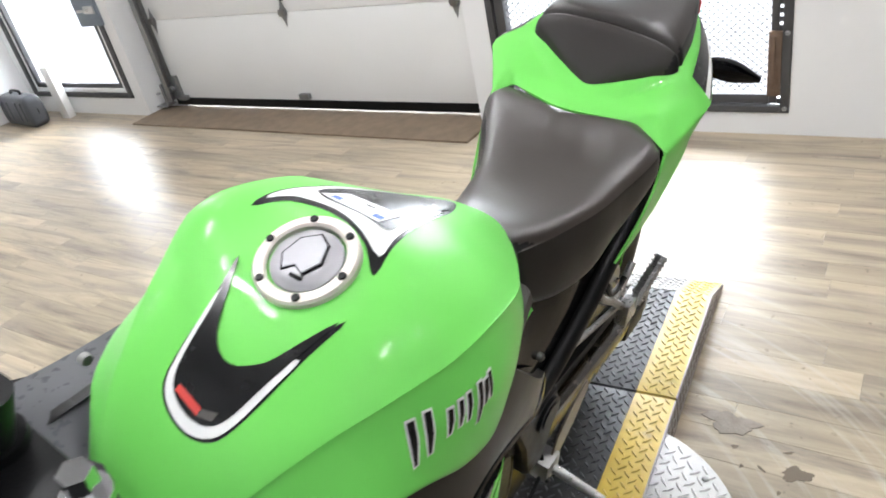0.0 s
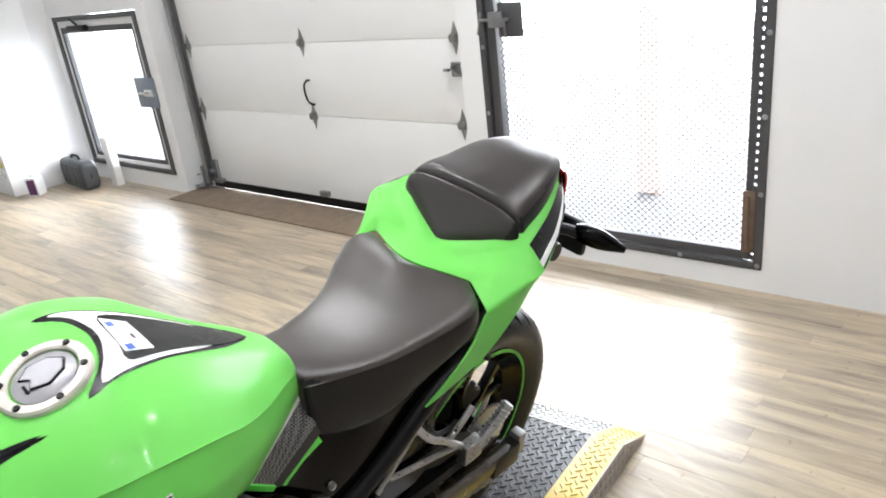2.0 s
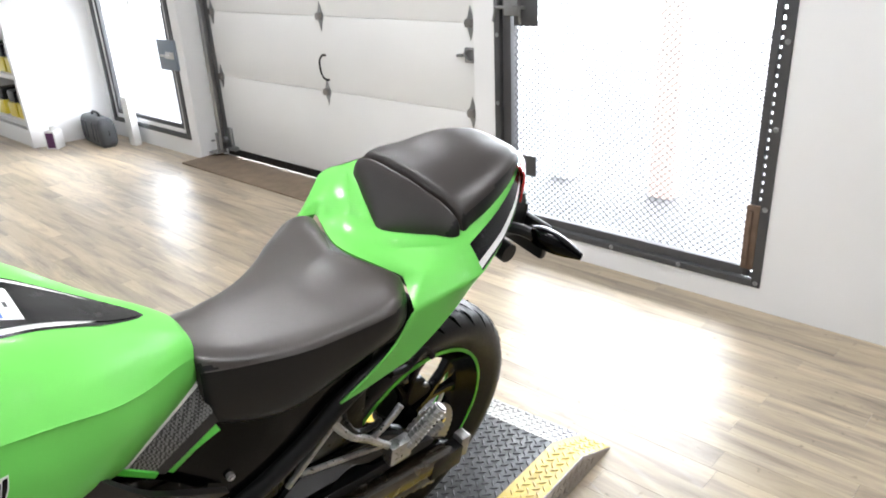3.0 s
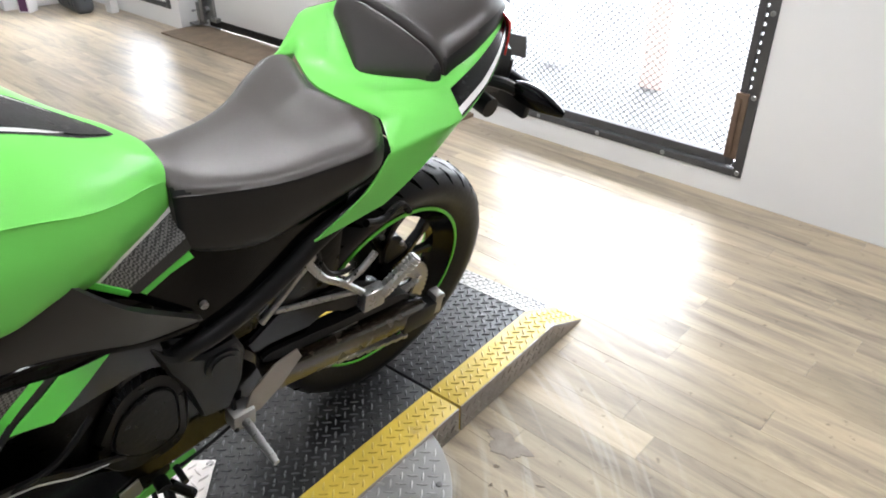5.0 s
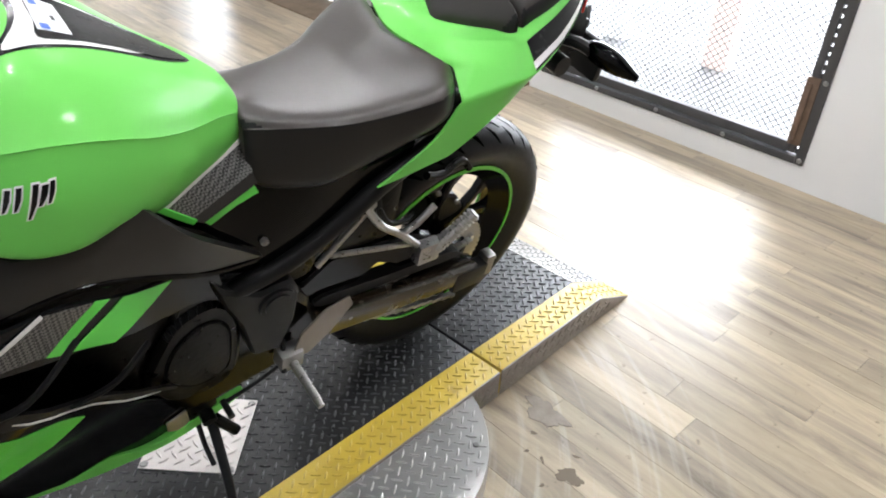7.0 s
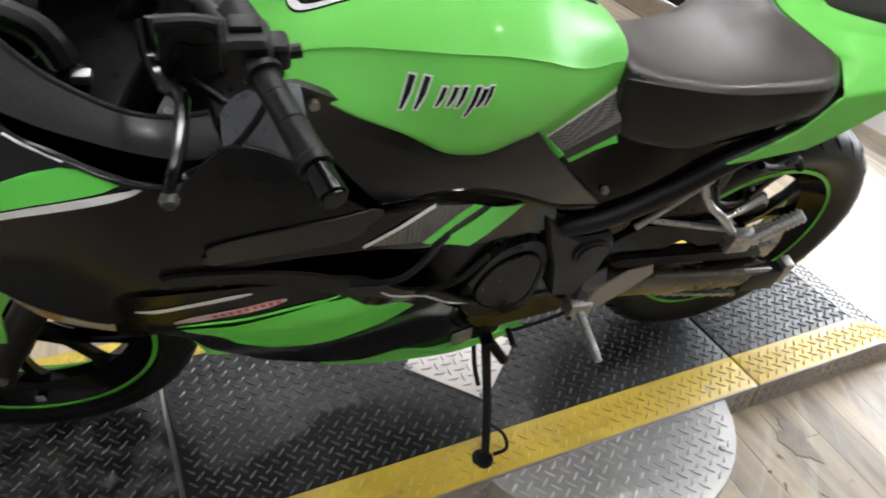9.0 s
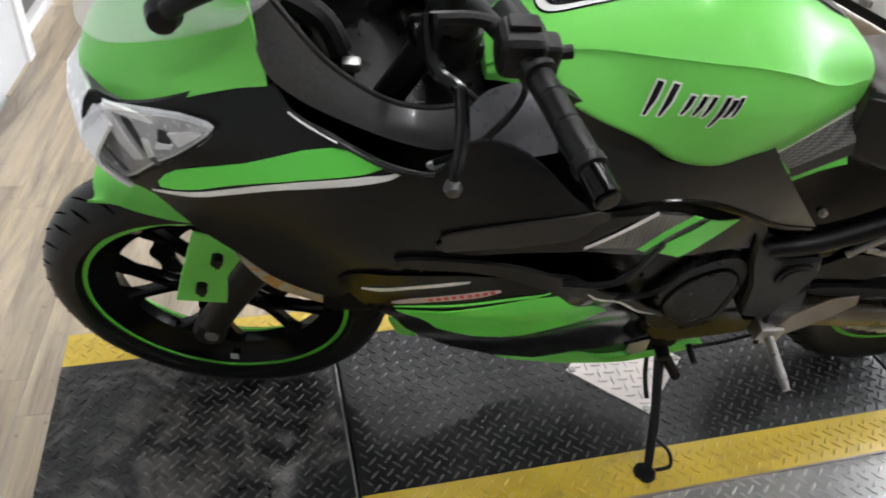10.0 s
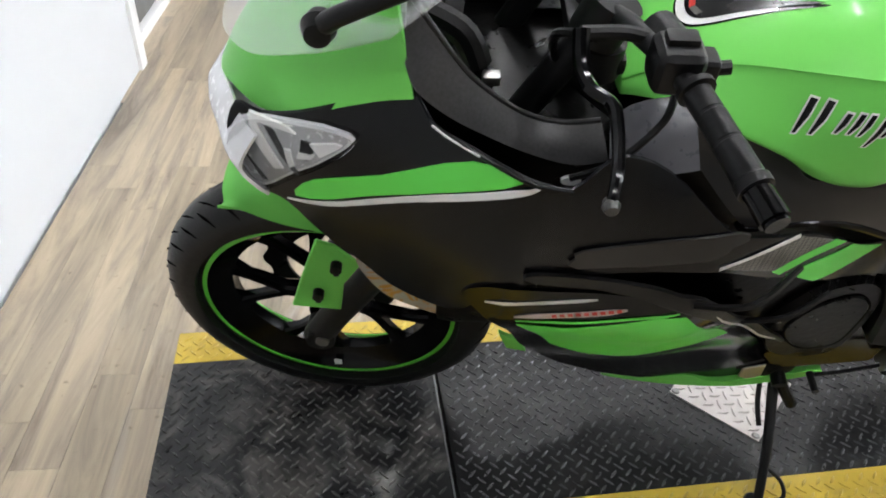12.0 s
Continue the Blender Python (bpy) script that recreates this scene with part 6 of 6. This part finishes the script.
for i in range(16):
    part("footrest_rib", rod((0.4518 - 0.00025 * i, 0.152 + 0.005 * i, 0.3605 - 0.00075 * i), (0.4517 - 0.00025 * i, 0.1542 + 0.005 * i, 0.3602 - 0.00075 * i), 0.0094 - 0.0001 * i, 10), CAST, ft)
part("shift_lever", join(tube([(0.47, 0.135, 0.35), (0.52, 0.14, 0.335), (0.58, 0.14, 0.315)], 0.0036), rod((0.58, 0.135, 0.315), (0.58, 0.172, 0.315), 0.0062), rod((0.46, 0.12, 0.40), (0.47, 0.15, 0.345), 0.005)), SATIN, bike, "black gear lever")
stand = part("side_stand", join(tube([(0.585, 0.06, 0.235), (0.59, 0.12, 0.19), (0.60, 0.20, 0.135), (0.615, 0.276, 0.079)], 0.0105, 12, taper=0.0085), box(0.565, 0.62, 0.02, 0.09, 0.215, 0.265, 0.01)), SATIN, bike, "black side stand, folded out")
part("stand_foot", plate([(0.022 * math.cos(t), 0.024 * math.sin(t)) for t in [2 * math.pi * i / 16 for i in range(16)]], 0.014, 0.004, m=Matrix.Translation((0.622, 0.285, 0.069)) @ Matrix.Rotation(radians(15), 4, "X")), SATIN, stand)
part("stand_tang", tube([(0.605, 0.225, 0.118), (0.575, 0.25, 0.105), (0.572, 0.275, 0.09), (0.60, 0.28, 0.082)], 0.004, 8), SATIN, stand)
part("stand_bracket", join(box(0.575, 0.635, 0.03, 0.105, 0.225, 0.285, 0.012), rod((0.60, 0.10, 0.25), (0.60, 0.125, 0.245), 0.014, 12), rod((0.585, 0.11, 0.225), (0.55, 0.125, 0.175), 0.011, 10), box(0.63, 0.66, 0.06, 0.10, 0.235, 0.27, 0.008)), ENGINE, stand, "black stand bracket and switch")
# plate added where a bright spot shows, not a known stand part
part("bright_spot_plate", upright([(0.670, 0.240), (0.671, 0.268), (0.635, 0.285), (0.630, 0.247), (0.646, 0.228)], 0.004, 0.106, 0.001), ALU, stand, "bare metal plate added for a bright spot")
part("stand_spring", tube([(0.61, 0.07, 0.23), (0.612, 0.12, 0.175), (0.61, 0.16, 0.15)], 0.005, 8), SATIN, stand)

# handlebars and controls
MOTTLED_BALL = material("mottled_dark_ball", (0.06, 0.06, 0.06), 0.3, metal=0.6, spread=0.9, scale=90)
for side in (1, -1):
    bar = part("handlebar", join(tube([(1.075, side * 0.10, 0.985), (1.06, side * 0.15, 1.0), (1.03, side * 0.23, 1.005), (0.987, side * 0.372, 0.99)], 0.011, 12), rod((1.085, side * 0.097, 0.955), (1.07, side * 0.097, 0.998), 0.03, 20)), SATIN, bike, "black handlebar")
    a, b = Vector((1.022, side * 0.245, 1.0045)), Vector((0.994, side * 0.343, 0.994))
    part("grip", stepped(a, b, ((-0.06, 0.0178), (0.0, 0.0178), (0.01, 0.0128), (0.24, 0.0130), (0.25, 0.0122), (0.27, 0.0122), (0.28, 0.0133), (0.56, 0.0133), (0.57, 0.0124), (0.59, 0.0124), (0.60, 0.0135), (0.95, 0.0139), (0.97, 0.0156), (1.06, 0.0158))), RUBBER, bar, "black ribbed rubber grip")
    part("bar_end", join(rod(b + (b - a) * 0.07, b + (b - a) * 0.36, 0.0125, 16, 0.0132), rod(b + (b - a) * 0.36, b + (b - a) * 0.40, 0.0105, 16)), BLACK, bar, "black bar end weight")
    part("switch_box", join(box(1.012, 1.058, side * 0.21 - 0.026, side * 0.21 + 0.022, 0.984, 1.03, 0.014, 3), box(0.996, 1.02, side * 0.208 - 0.016, side * 0.208 + 0.014, 0.99, 1.018, 0.008, 3), rod((1.0, side * 0.212, 1.006), (0.986, side * 0.212, 1.008), 0.007, 10), box(1.02, 1.05, side * 0.205 - 0.01, side * 0.205 + 0.01, 1.026, 1.036, 0.004)), SATIN, bar, "black switch box")
    lev = part("lever_perch", join(tube([(1.045, side * 0.172, 1.004), (1.075, side * 0.17, 1.01), (1.118, side * 0.176, 1.012)], 0.0075, 10), rod((1.04, side * 0.15, 1.003), (1.03, side * 0.185, 1.005), 0.019, 14)), SATIN, bar)
    part("lever", tube([(1.118, side * 0.175, 1.016), (1.116, side * 0.20, 0.992), (1.109, side * 0.225, 0.987), (1.094, side * 0.25, 0.991), (1.094, side * 0.28, 0.992), (1.098, side * 0.315, 0.991), (1.104, side * 0.345, 0.991), (1.109, side * 0.362, 0.982)], 0.0085, 10, taper=0.0048), BLACK, lev, "black hand lever")
    part("lever_ball", turned([(0.0, -0.008), (0.0055, -0.0065), (0.008, 0), (0.0055, 0.0065), (0.0, 0.008)], 16, (1.108, side * 0.360, 0.981)), MOTTLED_BALL, lev, "dark mottled lever ball")
    part("cable", tube([(1.10, side * 0.165, 1.0), (1.13, side * 0.12, 0.97), (1.11, side * 0.10, 0.91), (1.04, side * 0.12, 0.86)], 0.005, 8), RUBBER, bike)
    part("mirror_stem", join(tube([(1.362, side * 0.160, 0.992), (1.348, side * 0.172, 1.012), (1.322, side * 0.182, 1.032), (1.275, side * 0.195, 1.062)], 0.011, 12, taper=0.009), turned([(0.0, -0.02), (0.013, -0.015), (0.018, 0), (0.013, 0.015), (0.0, 0.02)], 20, (1.362, side * 0.160, 0.995))), SATIN, bike, "black mirror stem with a rubber ball joint")
part("cable_tie", tube([(1.10, 0.20, 0.845), (1.06, 0.205, 0.875), (1.02, 0.195, 0.925), (1.01, 0.17, 0.955)], 0.004, 8), RUBBER, bike)
part("reservoir", join(rod((1.04, -0.24, 1.03), (1.04, -0.24, 1.06), 0.022, 16), box(1.02, 1.06, -0.26, -0.22, 1.0, 1.03, 0.006)), SATIN, bike, "black brake fluid reservoir")

# ---- floor planks and wear ----
def plank_material(name, island):
    m = bpy.data.materials.new(name)
    m.use_nodes = True
    nt = m.node_tree
    b = nt.nodes["Principled BSDF"]
    if island:
        rnd = nt.nodes.new("ShaderNodeNewGeometry").outputs["Random Per Island"]
    else:
        rnd = nt.nodes.new("ShaderNodeObjectInfo").outputs["Random"]
    tc = nt.nodes.new("ShaderNodeTexCoord")
    geo = nt.nodes.new("ShaderNodeNewGeometry")
    add = nt.nodes.new("ShaderNodeVectorMath")
    add.operation = "MULTIPLY_ADD"
    comb = nt.nodes.new("ShaderNodeCombineXYZ")
    for i in range(3):
        nt.links.new(rnd, comb.inputs[i])
    nt.links.new(comb.outputs[0], add.inputs[0])
    add.inputs[1].default_value = (37, 61, 0)
    nt.links.new(tc.outputs["Object"], add.inputs[2])
    mp = nt.nodes.new("ShaderNodeMapping")
    mp.inputs["Scale"].default_value = (15, 1.5, 1)
    nt.links.new(add.outputs[0], mp.inputs["Vector"])
    grain = nt.nodes.new("ShaderNodeTexNoise")
    grain.inputs["Scale"].default_value, grain.inputs["Detail"].default_value, grain.inputs["Roughness"].default_value = 1.0, 9, 0.68
    nt.links.new(mp.outputs[0], grain.inputs["Vector"])
    grain.inputs["Distortion"].default_value = 0.6
    r1 = nt.nodes.new("ShaderNodeValToRGB")
    r1.color_ramp.elements[0].position, r1.color_ramp.elements[1].position = 0.30, 0.68
    r1.color_ramp.elements[0].color, r1.color_ramp.elements[1].color = (0.15, 0.118, 0.088, 1), (0.545, 0.452, 0.325, 1)
    e = r1.color_ramp.elements.new(0.42)
    e.color = (0.295, 0.245, 0.188, 1)
    e = r1.color_ramp.elements.new(0.54)
    e.color = (0.435, 0.355, 0.248, 1)
    nt.links.new(grain.outputs["Fac"], r1.inputs["Fac"])
    tone = nt.nodes.new("ShaderNodeMapRange")
    tone.inputs["To Min"].default_value, tone.inputs["To Max"].default_value = 0.76, 1.12
    nt.links.new(rnd, tone.inputs["Value"])
    mul = nt.nodes.new("ShaderNodeVectorMath")
    mul.operation = "SCALE"
    nt.links.new(r1.outputs[0], mul.inputs[0])
    nt.links.new(tone.outputs[0], mul.inputs["Scale"])
    dirt = nt.nodes.new("ShaderNodeTexNoise")
    dirt.inputs["Scale"].default_value, dirt.inputs["Detail"].default_value = 1.6, 8
    nt.links.new(geo.outputs["Position"], dirt.inputs["Vector"])
    dr = nt.nodes.new("ShaderNodeMapRange")
    dr.inputs["From Min"].default_value, dr.inputs["From Max"].default_value = 0.35, 0.7
    dr.inputs["To Min"].default_value, dr.inputs["To Max"].default_value = 0.0, 0.3
    nt.links.new(dirt.outputs["Fac"], dr.inputs["Value"])
    mix = nt.nodes.new("ShaderNodeMix")
    mix.data_type = "RGBA"
    nt.links.new(dr.outputs[0], mix.inputs[0])
    nt.links.new(mul.outputs[0], mix.inputs[6])
    mix.inputs[7].default_value = (0.42, 0.36, 0.285, 1)
    # pale arcs scuffed round the platform's end
    off = nt.nodes.new("ShaderNodeVectorMath")
    off.operation = "SUBTRACT"
    nt.links.new(geo.outputs["Position"], off.inputs[0])
    off.inputs[1].default_value = (0.55, -0.15, 0)
    sep = nt.nodes.new("ShaderNodeSeparateXYZ")
    nt.links.new(off.outputs[0], sep.inputs[0])
    ln = nt.nodes.new("ShaderNodeVectorMath")
    ln.operation = "LENGTH"
    nt.links.new(off.outputs[0], ln.inputs[0])
    ang = nt.nodes.new("ShaderNodeMath")
    ang.operation = "ARCTAN2"
    nt.links.new(sep.outputs["Y"], ang.inputs[0])
    nt.links.new(sep.outputs["X"], ang.inputs[1])
    polar = nt.nodes.new("ShaderNodeCombineXYZ")
    nt.links.new(ln.outputs["Value"], polar.inputs[0])
    nt.links.new(ang.outputs[0], polar.inputs[1])
    pm = nt.nodes.new("ShaderNodeMapping")
    pm.inputs["Scale"].default_value = (30, 1.7, 1)
    nt.links.new(polar.outputs[0], pm.inputs["Vector"])
    arc = nt.nodes.new("ShaderNodeTexNoise")
    arc.inputs["Scale"].default_value, arc.inputs["Detail"].default_value = 1.0, 6
    nt.links.new(pm.outputs[0], arc.inputs["Vector"])
    am = nt.nodes.new("ShaderNodeMapRange")
    am.inputs["From Min"].default_value, am.inputs["From Max"].default_value = 0.52, 0.72
    nt.links.new(arc.outputs["Fac"], am.inputs["Value"])
    reach = nt.nodes.new("ShaderNodeMapRange")
    reach.inputs["From Min"].default_value, reach.inputs["From Max"].default_value = 1.5, 1.0
    reach.inputs["To Max"].default_value = 0.55
    nt.links.new(ln.outputs["Value"], reach.inputs["Value"])
    both = nt.nodes.new("ShaderNodeMath")
    both.operation = "MULTIPLY"
    nt.links.new(am.outputs[0], both.inputs[0])
    nt.links.new(reach.outputs[0], both.inputs[1])
    scuff = nt.nodes.new("ShaderNodeMix")
    scuff.data_type = "RGBA"
    nt.links.new(both.outputs[0], scuff.inputs[0])
    nt.links.new(mix.outputs[2], scuff.inputs[6])
    scuff.inputs[7].default_value = (0.60, 0.57, 0.52, 1)
    # small dark specks of dirt
    speck = nt.nodes.new("ShaderNodeTexNoise")
    speck.inputs["Scale"].default_value, speck.inputs["Detail"].default_value = 34, 4
    nt.links.new(geo.outputs["Position"], speck.inputs["Vector"])
    sm = nt.nodes.new("ShaderNodeMapRange")
    sm.inputs["From Min"].default_value, sm.inputs["From Max"].default_value = 0.66, 0.74
    sm.inputs["To Max"].default_value = 0.6
    nt.links.new(speck.outputs["Fac"], sm.inputs["Value"])
    dirty = nt.nodes.new("ShaderNodeMix")
    dirty.data_type = "RGBA"
    nt.links.new(sm.outputs[0], dirty.inputs[0])
    nt.links.new(scuff.outputs[2], dirty.inputs[6])
    dirty.inputs[7].default_value = (0.14, 0.11, 0.08, 1)
    nt.links.new(dirty.outputs[2], b.inputs["Base Color"])
    rr = nt.nodes.new("ShaderNodeMapRange")
    rr.inputs["To Min"].default_value, rr.inputs["To Max"].default_value = 0.26, 0.46
    nt.links.new(dirt.outputs["Fac"], rr.inputs["Value"])
    nt.links.new(rr.outputs[0], b.inputs["Roughness"])
    bp = nt.nodes.new("ShaderNodeBump")
    bp.inputs["Strength"].default_value, bp.inputs["Distance"].default_value = 0.12, 0.001
    nt.links.new(grain.outputs["Fac"], bp.inputs["Height"])
    nt.links.new(bp.outputs[0], b.inputs["Normal"])
    return m


PLANK, PLANK_FAR = plank_material("vinyl_plank", False), plank_material("vinyl_plank_far", True)
PW, PL = 0.098, 0.92
pb = box(-PW / 2 + 0.0004, PW / 2 - 0.0004, -PL / 2 + 0.0005, PL / 2 - 0.0005, -0.004, 0.0, 0)
bmesh.ops.delete(pb, geom=[f for f in pb.faces if f.normal.z < -0.5], context="FACES")
plank_mesh = bpy.data.meshes.new("plank")
pb.to_mesh(plank_mesh)
pb.free()
plank_mesh.materials.append(PLANK)
rng = random.Random(7)
spots = []
for i in range(int(8.9 / PW)):
    x = 0.022 + PW / 2 + i * PW
    y = -9 + rng.random() * PL
    while y < 6:
        if not (x > 4.1 and y > -2.2):
            spots.append((x, y + PL / 2))
        y += PL
spots.sort(key=lambda s: math.hypot((s[0] - 2.2) * 1.1, s[1] + 0.4))
for x, y in spots[:290]:
    ob = new("plank", plank_mesh)
    ob.parent = floor
    ob.matrix_basis = Matrix.Translation((x, y, ground_z(x))) @ Matrix.Rotation(-math.atan2(ground_z(x + 0.03) - ground_z(x - 0.03), 0.06), 4, "Y")
verts, faces = [], []
for x, y in spots[290:]:
    n = len(verts)
    a, b = PW / 2 - 0.0004, PL / 2 - 0.0005
    verts += [(x + u * a, y + v * b, z + ground_z(x + u * a)) for z in (-0.004, 0.0) for u, v in ((-1, -1), (1, -1), (1, 1), (-1, 1))]
    faces += [(n + 4, n + 5, n + 6, n + 7), (n, n + 1, n + 5, n + 4), (n + 1, n + 2, n + 6, n + 5), (n + 2, n + 3, n + 7, n + 6), (n + 3, n, n + 4, n + 7)]
me = bpy.data.meshes.new("far_planks")
me.from_pydata(verts, [], faces)
me.materials.append(PLANK_FAR)
far = new("far_planks", me)
far.parent = floor
tagged(far, kind="stuff")

# broken vinyl beside the platform
BARE = material("bare_grey_screed", (0.29, 0.25, 0.21), 0.8, spread=0.4, scale=25, bump=0.6, bump_scale=120)
EDGE = material("torn_vinyl_edge", (0.17, 0.135, 0.10), 0.8, spread=0.3)


def torn(name, cx, cy, rx, ry, turn, seed, mat, z=0.0006, n=40):
    rg = random.Random(seed)
    ph = [rg.random() * 6.28 for _ in range(4)]
    pts = []
    for i in range(n):
        t = 2 * math.pi * i / n
        k = 1 + 0.18 * math.sin(3 * t + ph[0]) + 0.12 * math.sin(5 * t + ph[1]) + 0.08 * math.sin(9 * t + ph[2]) + 0.05 * math.sin(17 * t + ph[3])
        pts.append((rx * k * math.cos(t), ry * k * math.sin(t)))
    return part(name, plate(pts, z, m=pose(cx, cy, 0, 0, 0, turn)), mat, floor, m=ROOM.inverted() @ Matrix.Translation((0, 0, 0.0002)))


torn("worn_patch", -0.138, 0.30, 0.0338, 0.0582, 0, 3, EDGE, 0.0008)
torn("worn_patch", -0.138, 0.30, 0.033, 0.057, 0, 3, BARE, 0.0014)
torn("worn_patch", -0.045, 0.47, 0.02, 0.03, 20, 5, EDGE, 0.0008)
for i, (x, y, a, b) in enumerate(((-0.02, 0.36, 0.006, 0.004), (-0.07, 0.33, 0.005, 0.008), (-0.03, 0.40, 0.012, 0.003), (0.02, 0.45, 0.004, 0.006), (-0.10, 0.44, 0.01, 0.003), (0.06, 0.52, 0.02, 0.006))):
    torn("floor_chip", x, y, a, b, 30 * i, 11 + i, EDGE, 0.0007, 14)
